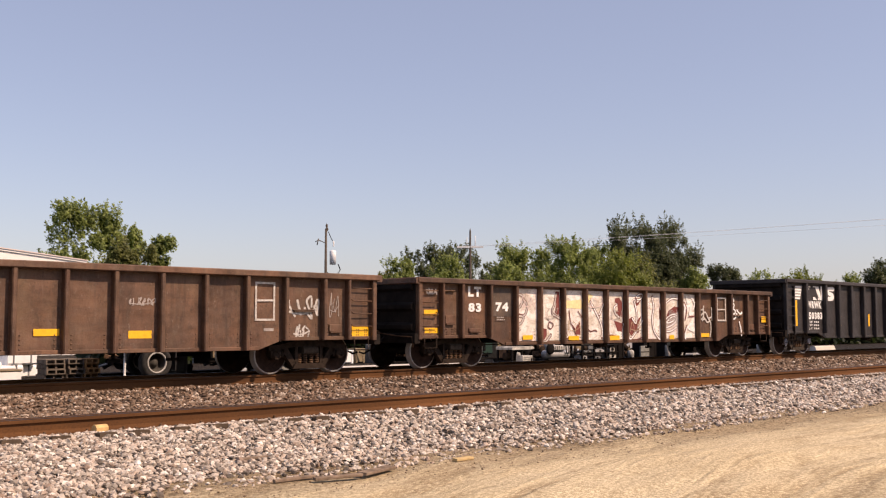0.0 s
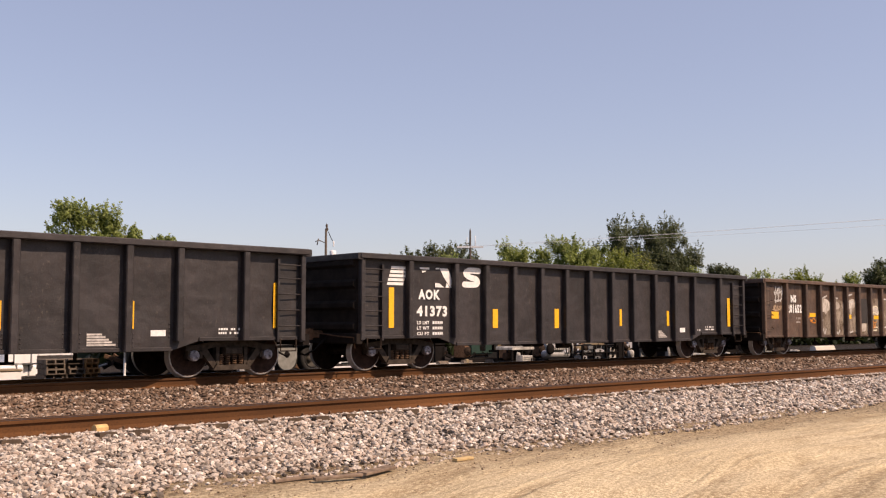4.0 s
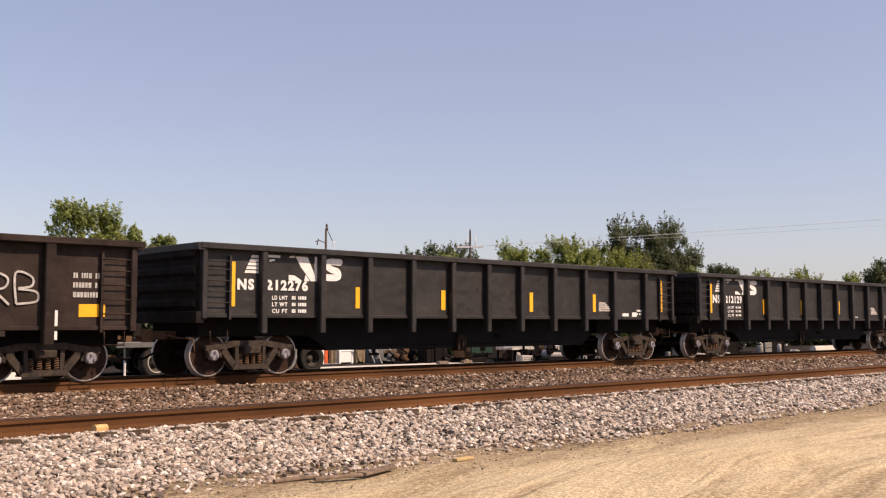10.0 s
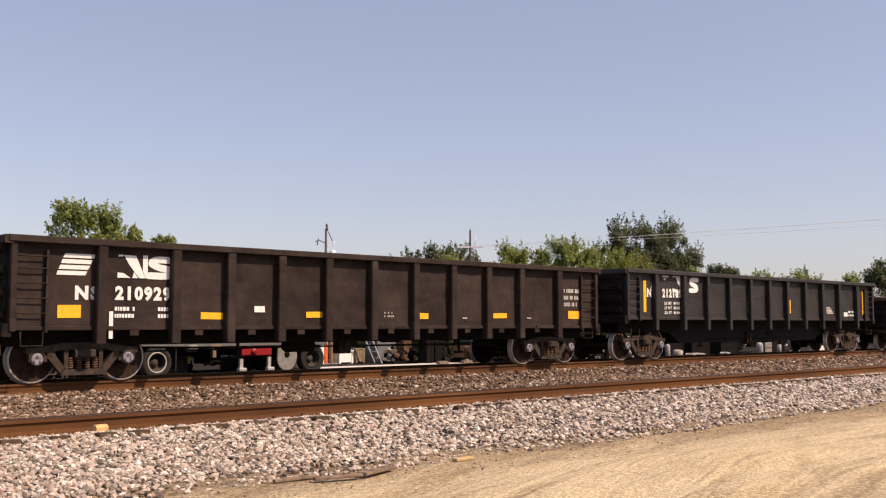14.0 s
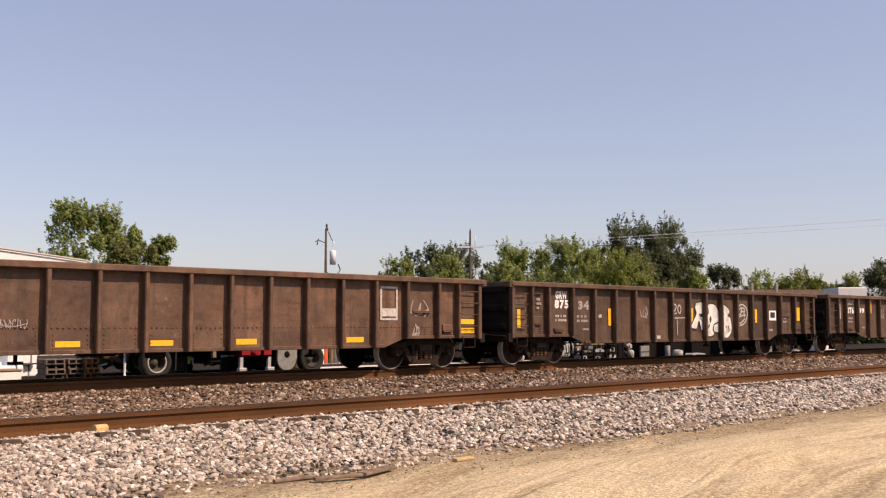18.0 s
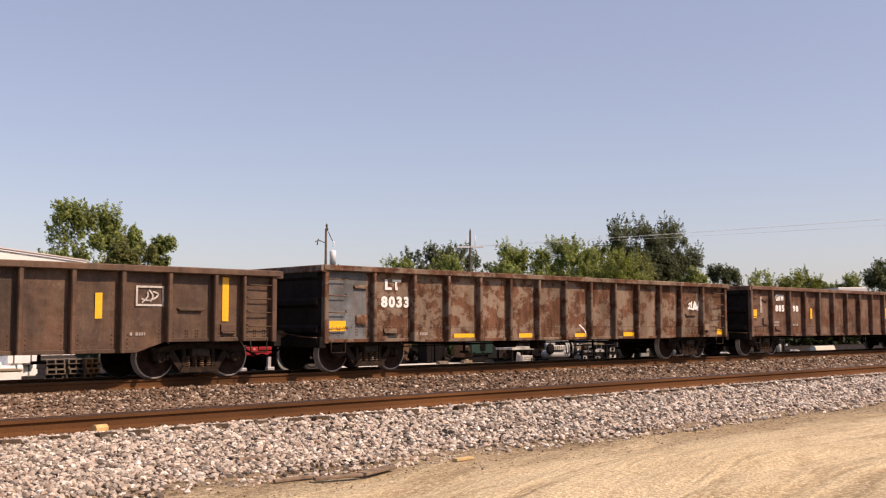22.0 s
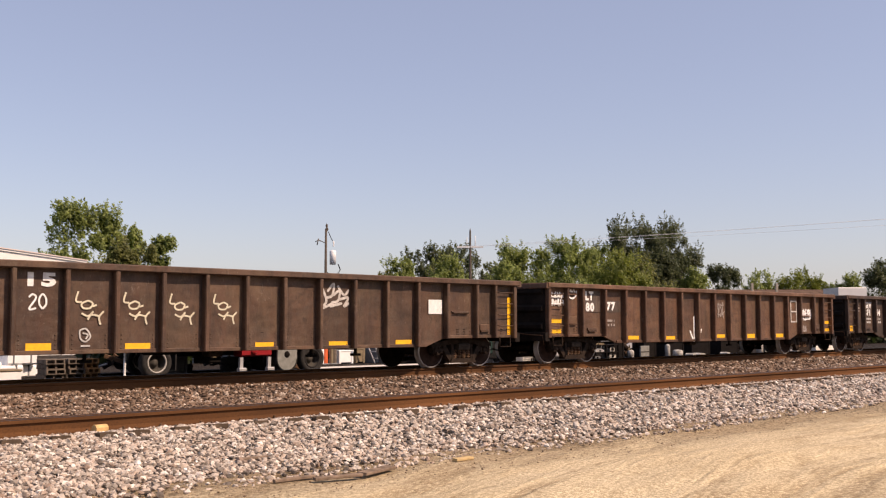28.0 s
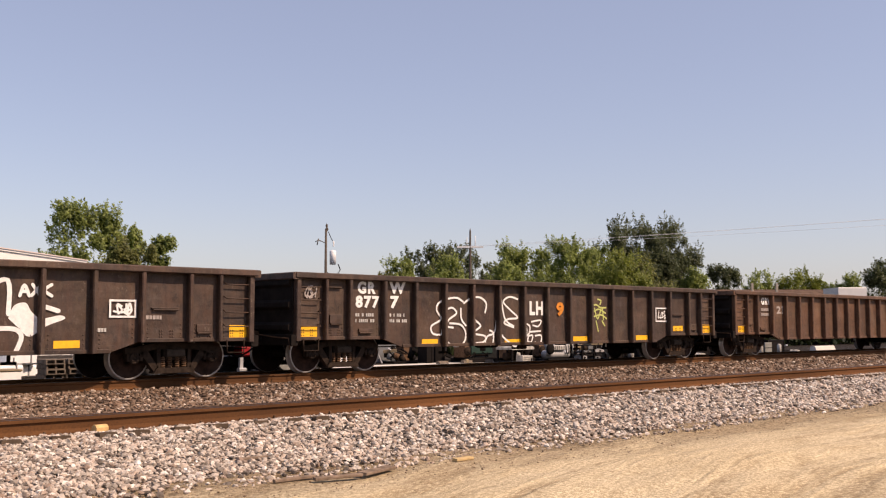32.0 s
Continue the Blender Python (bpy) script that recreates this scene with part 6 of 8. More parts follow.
GLYPHS = {
    "A": [[(0, 0), (0.45, 1), (1, 0)], [(0.2, 0.4), (0.85, 0.4)]], "B": [[(0, 0), (0, 1), (0.7, 0.9), (0.7, 0.6), (0.1, 0.5)], [(0.1, 0.5), (0.9, 0.4), (0.9, 0.1), (0, 0)]],
    "D": [[(0.05, 0), (0.05, 1), (0.7, 0.9), (0.95, 0.5), (0.7, 0.1), (0.05, 0)]], "E": [[(0.95, 0.95), (0.1, 1), (0.05, 0.5), (0.1, 0), (0.95, 0.05)], [(0.1, 0.5), (0.75, 0.5)]],
    "F": [[(0.0, 0), (0.35, 0.5), (0.5, 0.95)], [(0.15, 0.95), (0.95, 0.95)], [(0.3, 0.5), (0.85, 0.45)]], "G": [[(0.9, 0.85), (0.5, 1), (0.1, 0.7), (0.1, 0.25), (0.5, 0), (0.9, 0.2), (0.9, 0.45), (0.55, 0.45)]],
    "I": [[(0.5, 0), (0.5, 1)], [(0.2, 1), (0.8, 1)], [(0.2, 0), (0.8, 0)]], "L": [[(0.1, 1), (0.1, 0), (0.9, 0)]], "M": [[(0, 0), (0.15, 1), (0.5, 0.4), (0.85, 1), (1, 0)]],
    "N": [[(0, 0), (0.1, 1), (0.85, 0), (1, 1)]], "R": [[(0.05, 0), (0.05, 1), (0.8, 0.9), (0.75, 0.55), (0.1, 0.45)], [(0.3, 0.45), (0.95, 0)]],
    "S": [[(0.95, 0.85), (0.5, 1), (0.08, 0.8), (0.2, 0.56), (0.8, 0.42), (0.95, 0.2), (0.5, 0), (0.05, 0.12)]], "T": [[(0.5, 0), (0.5, 0.95)], [(0, 1), (1, 1)]],
    "U": [[(0.05, 1), (0.05, 0.3), (0.5, 0), (0.95, 0.3), (0.95, 1)]], "V": [[(0, 1), (0.45, 0), (1, 1)]], "W": [[(0, 1), (0.25, 0), (0.5, 0.7), (0.75, 0), (1, 1)]],
    "0": [[(0.5, 0), (0.1, 0.3), (0.1, 0.7), (0.5, 1), (0.9, 0.7), (0.9, 0.3), (0.5, 0)]], "X": [[(0, 0), (1, 1)], [(0.05, 1), (0.95, 0)]], "K": [[(0.1, 0), (0.1, 1)], [(0.9, 1), (0.15, 0.5), (0.95, 0)]],
    "2": [[(0.05, 0.8), (0.5, 1), (0.9, 0.75), (0.1, 0), (0.95, 0.05)]],
}


def throw_up(i, text, r, width, fill, edge):
    """Hand-drawn letters; with an edge colour, fat ones with an outline."""
    u, z, w, h = r
    rng = random.Random(i * 31 + len(text))
    step = w / len(text)
    paint = CARS[i][1] if fill == "paint" else fill
    for k, ch in enumerate(text):
        a, b, lean = u + step * k + 0.1 * step, step * 0.8, rng.uniform(-0.08, 0.08)
        rise = rng.uniform(-0.03, 0.03) * h
        lines = [[(a + b * (x + lean * y), z + rise + h * (y * rng.uniform(0.96, 1.04))) for x, y in g] for g in GLYPHS[ch]]
        if edge:
            ribbon(i, lines, width + (0.10 if edge != "ink" else 0.09), edge, name="graffiti_outline", label="graffiti letter outline")
        ribbon(i, lines, width, paint, name="graffiti_letter", label="sprayed graffiti letter")


def bays(i, u0, u1):
    """Stretches of plate between the posts from u0 to u1."""
    k = KINDS[TRAIN[i][2]]
    h = k["length"] / 2
    ps = [-h + p for p in k["posts"]]
    ps = ps + ([0.0] if k["middle"] else []) + [-p for p in reversed(ps)]
    cuts = [u0] + [p for p in ps if u0 + 0.2 < p < u1 - 0.2] + [u1]
    return [((a + 0.06) / ALONG, (b - 0.06) / ALONG) for a, b in zip(cuts, cuts[1:])]


def mural(i, u0, u1):
    for a, b in bays(i, u0, u1):
        flat(i, "mural_panel", [box4(a, 0.66, b - a, 1.40)], "mural", -PLATE_Y - 0.0025, "pink and white spray mural panel")


def fills(i, shapes, mat, label):
    for q in shapes:
        flat(i, "mural_fill", [q], mat, label=label)


def outlined(i, lines, width, mat, edge):
    for line in lines:
        ribbon(i, [line], width + 0.04, edge, name="mural_outline", label="dark red mural outline")
        ribbon(i, [line], width, mat, name="mural_line", label="pale mural line")


def blob(i, shapes, mat, edge, width):
    """Soft-cornered painted shapes, with an outline where an edge colour is given."""
    for q in shapes:
        ring = smooth_line(q + [q[0]], 4)[:-1]
        flat(i, "graffiti_shape", [ring], mat, label="sprayed graffiti shape")
        if edge:
            ribbon(i, [q + [q[0]]], width, edge, name="graffiti_outline", label="graffiti outline")


def patchwork(i, shapes, mat):
    for q in shapes:
        flat(i, "paint_patch", [q], mat, label="dull silver fill")


def tag(i, lines, width, mat):
    """The same chalk tag on four panels in a row."""
    for k in range(4):
        ribbon(i, [[(u + 0.955 * k + 0.02 * math.sin(5 * k), z + 0.02 * math.sin(3 * k)) for u, z in line] for line in lines], width, mat, name="chalk_tag", label="cream chalk tag")


def ghost_panels(i, u0, u1):
    rng = random.Random(i)
    k = KINDS[TRAIN[i][2]]
    for a, b in bays(i, u0, u1):
        lo = k["mid"] + rng.uniform(0.05, 0.2)
        flat(i, "overspray", [[(a, lo), (b, lo), (b, lo + rng.uniform(1.22, 1.4)), ((a + b) / 2, lo + rng.uniform(1.28, 1.4)), (a, lo + rng.uniform(1.22, 1.4))]], "ghost", -PLATE_Y - 0.0025, "worn whitish overspray")


def grey_end(i):
    h = KINDS[TRAIN[i][2]]["length"] / 2
    flat(i, "primed_panel", [box4(-h + 0.13, 0.72, 1.22, 1.58)], "primer", -PLATE_Y - 0.0025, "grey primed end panel")


M["mural_line"] = plain("dark_red_spray", (0.15, 0.045, 0.04), 0.75, 0, 0.2, 8)
M["mural_red"] = plain("brick_red_spray", (0.20, 0.060, 0.052), 0.75, 0, 0.2, 8)
# first car
reflect(0, [(0.4, 0.89, 0.47, 0.13), (2.21, 0.83, 0.48, 0.15), (7.61, 0.8, 0.5, 0.26)])
frame_mark(0, (5.03, 1.18, 0.5, 0.83), 0.045, 'faded_white')
spray(0, [[(5.03, 1.61), (5.53, 1.62)]], 0.04, 'faded_white')
scrawl(0, (5.86, 1.25, 0.82, 0.45), 0.05, 'faded_white', 2)
scrawl(0, (6.01, 0.82, 0.41, 0.27), 0.035, 'faded_white', 3)
scrawl(0, (2.21, 1.46, 0.54, 0.17), 0.02, 'faded', 4)
patches(0, [(5.25, 0.96, 0.25, 0.06)], 'faded')
scrawl(0, (6.96, 1.29, 0.28, 0.51), 0.015, 'faded', 5)
# second car, with the mural
reflect(1, [(-7.98, 1.33, 0.46, 0.13), (-7.96, 0.89, 0.45, 0.13)])
patches(1, [(-5.64, 1.31, 0.83, 0.75)], 'repaint')
letters(1, 'LT', (-6.48, 1.81, 0.47, 0.26), 'white', 0.03)
letters(1, '83', (-6.47, 1.42, 0.46, 0.23), 'white', 0.03)
letters(1, '74', (-5.48, 1.44, 0.48, 0.24), 'white', 0.03)
mural(1, -4.71, 3.82)
fills(1, [[(-3.78, 1.94), (-3.67, 1.77), (-3.6, 1.57), (-3.68, 1.35), (-3.77, 1.32)], [(-3.08, 2.02), (-2.94, 2.01), (-2.92, 1.33), (-3.15, 1.41), (-3.08, 1.67)], [(-3.67, 1.01), (-3.48, 0.97), (-3.48, 0.79), (-3.6, 0.67), (-3.71, 0.82)], [(-2.4, 1.12), (-2.27, 0.98), (-2.05, 1.21), (-2.04, 0.81), (-2.29, 0.81)], [(-0.44, 1.87), (-0.23, 1.89), (-0.09, 1.75), (-0.09, 1.31), (-0.3, 1.34), (-0.47, 1.44), (-0.3, 1.53), (-0.34, 1.72), (-0.45, 1.75)], [(0.04, 1.19), (0.37, 1.32), (0.53, 1.15), (0.86, 1.38), (0.61, 0.97), (0.33, 0.75), (0.08, 1)], [(-0.51, 1.22), (-0.09, 1.13), (-0.11, 0.88), (-0.34, 0.91)]], 'mural_red', 'brick red mural fill')
fills(1, [[(0.49, 1.73), (0.67, 1.87), (0.88, 1.88), (0.7, 1.69), (0.49, 1.61)], [(2.12, 1.29), (2.26, 1.53), (2.58, 1.67), (2.81, 1.64), (2.76, 1.47), (2.49, 1.47), (2.26, 1.3), (2.12, 1.15)], [(1.77, 1.62), (1.87, 1.49), (1.85, 1.23), (1.77, 1.29)], [(2.9, 1.78), (2.98, 1.77), (2.96, 1.54), (2.9, 1.54)]], 'mural_red', 'brick red mural fill')
fills(1, [[(-2.78, 1.79), (-2.47, 1.77), (-1.98, 1.81), (-1.96, 1.54), (-2.54, 1.56), (-2.75, 1.53)], [(-1.86, 1.87), (-1.7, 1.98), (-1.48, 1.94), (-1.59, 1.76), (-1.86, 1.6)]], 'butter', 'butter yellow mural patch')
outlined(1, [[(-4.75, 1.86), (-4.54, 1.9), (-4.42, 1.78), (-4.57, 1.56), (-4.72, 1.53)], [(-4.42, 1.78), (-4.27, 1.59), (-4.39, 1.34), (-4.66, 1.37)], [(-4.69, 1.34), (-4.42, 1.29), (-4.54, 1.12), (-4.69, 1.14)], [(-4.78, 1.07), (-4.69, 0.93), (-4.54, 0.99), (-4.72, 0.88), (-4.66, 0.72), (-4.78, 0.64)], [(-3.08, 1.96), (-3.15, 1.67), (-3.25, 1.41), (-2.85, 1.21), (-2.71, 0.92), (-2.61, 0.72)], [(-3.75, 0.93), (-3.71, 0.76), (-3.55, 0.62), (-3.32, 0.81)]], 0.05, 'faded_white', 'mural_line')
outlined(1, [[(-1.59, 1.76), (-1.26, 1.34), (-1.08, 1.03), (-1.08, 0.73)], [(-0.98, 1.71), (-1.19, 1.37)], [(-0.34, 1.69), (-0.49, 1.59), (-0.45, 1.44), (-0.26, 1.31)], [(-0.09, 1.13), (0.16, 0.84), (0.33, 0.68), (0.9, 1.22)], [(0.37, 1.29), (0.57, 1.13), (0.61, 1.45), (0.49, 1.8)], [(0.61, 1.77), (0.82, 1.87), (0.9, 1.97)], [(0.57, 1.9), (0.7, 2), (0.9, 2.01), (0.82, 1.87), (0.61, 1.85)], [(1.4, 1.95), (1.48, 1.62), (1.4, 1.29), (1.48, 0.9), (1.81, 0.6)], [(1.94, 1.56), (2.12, 1.76), (2.44, 1.91), (2.76, 1.9)]], 0.045, 'white', 'mural_line')
outlined(1, [[(1.98, 1.16), (2.21, 1.33), (2.53, 1.42), (2.71, 1.33), (2.58, 1.15), (2.26, 1.03), (2, 0.99)], [(2.12, 1.16), (2.35, 1.3), (2.6, 1.35), (2.53, 1.23), (2.26, 1.15), (2.12, 1.16)], [(1.98, 0.89), (2.35, 0.89), (2.71, 1.03)]], 0.045, 'white', 'mural_line')
spray(1, [[(-2.54, 1.5), (-2.47, 1.15), (-2.29, 0.92), (-2.19, 0.65)], [(-2.16, 1.48), (-1.98, 1.3)], [(-3.38, 1.18), (-3.22, 1.1), (-3.32, 0.98), (-3.43, 1.04), (-3.38, 1.18)], [(-1.8, 0.92), (-1.7, 0.95), (-1.59, 0.9), (-1.44, 0.93), (-1.3, 0.9)], [(0.57, 0.93), (0.67, 0.97), (0.7, 0.89), (0.61, 0.86), (0.57, 0.93)], [(-0.9, 0.73), (-0.68, 0.79), (-0.38, 0.75)], [(0.04, 0.62), (0.41, 0.62), (0.86, 0.71)]], 0.03, 'mural_line')
spray(1, [[(3, 1.92), (3.15, 1.64), (3.05, 1.37)], [(3.25, 1.99), (3.3, 1.79), (3.5, 1.86)], [(3.2, 1.61), (3.45, 1.68), (3.4, 1.41), (3.64, 1.48)], [(3.15, 0.61), (3.2, 0.96), (3.59, 1.13)], [(3.35, 0.96), (3.64, 0.88)], [(3.54, 1.96), (3.69, 1.76), (3.59, 1.58)]], 0.07, 'white')
spray(1, [[(3.1, 1.82), (3.25, 1.58), (3.15, 1.23)], [(3.35, 1.34), (3.69, 1.37)], [(3.25, 1.09), (3.1, 0.82)]], 0.04, 'mural_red')
spray(1, [[(3.96, 1.49), (4.11, 1.59), (4.22, 1.5), (4.15, 1.31), (3.96, 1.25)], [(4.22, 1.71), (4.19, 1.37), (4.37, 1.22)], [(4, 1.37), (4.3, 1.5), (4.48, 1.31), (4.67, 1.35)], [(4.45, 1.31), (4.6, 1.16), (4.62, 0.91), (4.56, 0.69)], [(4.11, 1.22), (4.26, 1.28), (4.41, 1.17), (4.6, 1.22)], [(4.67, 1.66), (4.69, 1.22)]], 0.05, 'faded_white')
spray(1, [[(5.85, 1.91), (6.01, 1.98), (6.05, 1.88)], [(5.85, 1.71), (5.96, 1.81), (6.07, 1.75), (5.98, 1.65), (5.87, 1.69)], [(6.01, 1.62), (5.91, 1.52), (6.05, 1.45), (6.14, 1.55), (6.03, 1.62)], [(6.01, 1.45), (5.96, 1.29), (6.14, 1.32), (6.19, 1.46), (6.32, 1.39), (6.55, 1.49)], [(6.23, 1.59), (6.41, 1.46), (6.55, 1.52)], [(6.37, 1.19), (6.46, 0.96), (6.5, 0.73)]], 0.055, 'white')
for k in range(8):
    scrawl(1, (-4.55 + 0.96 * k, 1.50 - 0.33 * (k % 3), 0.60, 0.42), 0.018, ("pinkish", "faded", "tan")[k % 3], 330 + k)
reflect(1, [(-4.47, 0.69, 0.4, 0.12), (-2.58, 0.66, 0.45, 0.12), (-0.73, 0.64, 0.46, 0.13), (2.27, 0.64, 0.25, 0.13), (4.03, 0.69, 0.48, 0.12), (7.81, 1.17, 0.44, 0.21)])
frame_mark(1, (4.99, 1.21, 0.55, 0.79), 0.05, 'faded_white')
spray(1, [[(4.98, 1.59), (5.53, 1.6)]], 0.04, 'faded_white')
scrawl(1, (-7.93, 1.83, 0.36, 0.15), 0.03, 'faded', 9)
small_print(1, (-5.47, 1.2, 0.31, 0.12), 2, 'faded')
# tall black cars
logo(2, (-7.55, 2.03, 0.64, 0.53), (-6.59, 2.02, 1.21, 0.53), (-5.08, 2.01, 0.67, 0.53))
letters(2, 'WRWK', (-6.58, 1.7, 1.13, 0.28), 'white', 0.03)
letters(2, '150383', (-6.61, 1.29, 1.2, 0.27), 'white', 0.03)
data_lines(2, (-6.58, 0.89, 0.95, 0.37), ('LD LMT', 'LT WT', 'CU FT'))
reflect(2, [(-7.47, 1.04, 0.15, 0.95), (-3.96, 1.03, 0.13, 0.5), (-1.5, 1.02, 0.13, 0.5), (1.74, 1.02, 0.14, 0.51), (4.19, 1.01, 0.18, 0.54)])
reflect(2, [(7.54, 1.02, 0.15, 0.98)])
stepped_notice(2, (3.44, 0.69, 0.57, 0.25))
patches(2, [(4.72, 0.87, 0.32, 0.12)], 'white')
small_print(2, (6.22, 0.89, 0.54, 0.16), 2, 'white')
logo(3, (-7.45, 2.04, 0.69, 0.48), (-6.41, 2.02, 1.2, 0.49), (-4.94, 2.04, 0.59, 0.51))
letters(3, 'AOK', (-6.46, 1.71, 0.72, 0.25), 'white', 0.03)
letters(3, '41373', (-6.51, 1.29, 1.01, 0.27), 'white', 0.03)
data_lines(3, (-6.5, 0.82, 0.94, 0.4), ('LD LMT', 'LT WT', 'CU FT'))
reflect(3, [(-7.39, 1.02, 0.16, 0.96), (-3.88, 1.01, 0.19, 0.49), (-1.44, 1.0, 0.18, 0.53)])
reflect(3, [(1.48, 1.06, 0.11, 0.49), (3.88, 1.06, 0.12, 0.46), (7.37, 1.03, 0.16, 0.95)])
stepped_notice(3, (3.3, 0.69, 0.57, 0.23))
patches(3, [(4.58, 0.85, 0.28, 0.14)], 'white')
small_print(3, (6.03, 0.9, 0.54, 0.16), 2, 'white')
small_print(3, (5.57, 0.88, 0.2, 0.08), 1, 'white')
# grey-brown car with faded graffiti
reflect(4, [(-7.72, 1.31, 0.5, 0.25), (-4.94, 1.38, 0.46, 0.14), (-2.06, 1.33, 0.53, 0.16), (0.47, 1.31, 0.46, 0.15), (7.2, 1.24, 0.47, 0.27)])
letters(4, 'NS', (-6.33, 1.9, 0.4, 0.28), 'white', 0.03)
letters(4, '201652', (-6.58, 1.52, 1.04, 0.32), 'white', 0.03)
small_print(4, (-5.95, 1.13, 0.38, 0.27), 2, 'faded')
patches(4, [(-6.8, 0.87, 0.06, 0.4)], 'white')
scrawl(4, (-7.53, 2.16, 0.59, 0.32), 0.05, 'pale', 430)
scrawl(4, (-7.5, 1.87, 0.54, 0.34), 0.045, 'pale', 431)
scrawl(4, (-7.66, 1.56, 0.64, 0.24), 0.035, 'tan', 11)
ghost_panels(4, -4.26, 5.28)
blob(4, [[(-4.18, 1.97), (-3.99, 2.03), (-3.73, 2.09), (-3.38, 1.97), (-3.37, 1.67), (-3.53, 1.61), (-3.67, 1.48), (-3.79, 1.58), (-4.02, 1.58), (-4.16, 1.73)], [(-3.07, 1.92), (-2.82, 1.98), (-2.62, 1.94), (-2.52, 1.77), (-2.75, 1.68), (-3.01, 1.7)], [(-2.01, 1.89), (-1.73, 2.04), (-1.33, 2.11), (-1.22, 1.94), (-1.27, 1.76), (-1.48, 1.7), (-1.51, 1.5), (-1.66, 1.5), (-1.7, 1.73), (-1.98, 1.78)], [(-1, 1.12), (-0.64, 1.14), (-0.26, 1.11), (-0.3, 0.86), (-0.64, 0.81), (-0.95, 0.92)], [(0.09, 1.83), (0.34, 1.8), (0.84, 1.78), (0.86, 1.53), (0.27, 1.49), (0.09, 1.58)]], 'chalk_white', '', 0)
spray(4, [[(-4.25, 1.94), (-4.02, 2.06), (-3.55, 2.2)], [(-4.26, 1.62), (-4.25, 1.83), (-4.16, 1.94)], [(-4.16, 1.1), (-4.05, 1.28), (-3.93, 1.26)], [(-4.13, 0.99), (-4.03, 0.77), (-3.93, 0.94), (-3.79, 0.75), (-3.68, 0.91)], [(-3.03, 0.99), (-2.92, 0.77), (-2.88, 0.88), (-2.72, 0.74), (-2.56, 0.87)], [(-3.05, 2.09), (-2.69, 2.12)], [(-2.01, 1.92), (-1.67, 1.96), (-1.39, 2.01)], [(-1.85, 2.23), (-1.45, 2.3)], [(-1.79, 0.92), (-1.7, 0.78), (-1.45, 0.82)]], 0.06, 'pale')
spray(4, [[(1.1, 2.13), (1.69, 2.14), (1.94, 2.01), (1.97, 1.16), (1.81, 1), (1.06, 0.97)], [(1.08, 1.85), (1.05, 1.09)], [(2.21, 2.02), (2.95, 2.09), (2.95, 1.96), (2.79, 1.79), (3, 1.81)], [(2.08, 1.87), (2.14, 1.71), (2.11, 1), (2.66, 0.96), (2.95, 1.16)], [(3.3, 2.03), (3.63, 2.16), (4.02, 2.06), (4.11, 1.71), (4.04, 0.96)], [(3.35, 0.79), (4, 0.81)], [(4.42, 1.99), (4.93, 2.04)], [(4.32, 1.71), (4.34, 0.89), (4.84, 0.78)]], 0.06, 'faded_white')
spray(4, [[(0.16, 1.67), (0.34, 1.8), (0.7, 1.84), (0.84, 1.78)], [(0.16, 1.49), (0.48, 1.59), (0.81, 1.5), (0.92, 1.63)], [(0.09, 0.97), (0.77, 0.98)], [(0.12, 0.85), (0.7, 0.86)], [(0.95, 1.78), (1.05, 1.72), (1.03, 1.53)]], 0.06, 'cream')
spray(4, [[(0.01, 1.88), (0.04, 1.52), (0.16, 1.43)], [(0.34, 1.25), (0.52, 1.16), (0.7, 1.22)], [(0.41, 1.13), (0.41, 0.94), (0.56, 1.09), (0.59, 0.94)], [(-5.21, 1.48), (-5.04, 1.43), (-5.12, 1.33), (-4.98, 1.38)], [(-4.95, 1.28), (-4.76, 1.25), (-4.67, 1.33), (-4.47, 1.2)], [(-4.9, 1.23), (-4.7, 1.17), (-4.5, 1.16)]], 0.045, 'orange')
scrawl(4, (5.66, 1.33, 0.91, 0.74), 0.05, 'cream', 16)
frame_mark(4, (5.55, 1.16, 0.49, 0.3), 0.03, 'cream')
scrawl(4, (7.19, 1.51, 0.55, 0.41), 0.05, 'cream', 17)
small_print(4, (7.3, 2.15, 0.33, 0.24), 2, 'faded')
patches(4, [(-0.91, 1.16, 0.75, 0.97)], 'dark_patch')
# black car with spray letters
logo(5, (-7.47, 2.06, 0.73, 0.41), (-6.46, 2.06, 0.72, 0.41), (-5.7, 2.04, 0.71, 0.43))
letters(5, 'NS', (-7.14, 1.62, 0.39, 0.26), 'white', 0.03)
letters(5, '210977', (-6.44, 1.6, 1.12, 0.26), 'white', 0.03)
small_print(5, (-6.43, 1.25, 0.38, 0.27), 2, 'white')
small_print(5, (-5.54, 1.25, 0.37, 0.29), 2, 'white')
reflect(5, [(-7.52, 1.28, 0.48, 0.23), (-4.63, 1.23, 0.47, 0.13), (-1.93, 1.21, 0.4, 0.14), (1.39, 1.21, 0.48, 0.14), (4.16, 1.21, 0.51, 0.14), (7.16, 1.24, 0.51, 0.24)])
patches(5, [(-6.58, 0.91, 0.06, 0.5), (-3.3, 1.24, 0.21, 0.15), (6.67, 0.82, 0.1, 0.54), (0.09, 1.23, 0.05, 0.33), (0.28, 1.23, 0.04, 0.34)], 'white')
patches(5, [(3.03, 1.21, 0.23, 0.06), (5.45, 1.23, 0.29, 0.08), (-0.72, 1.3, 0.23, 0.06)], 'faded')
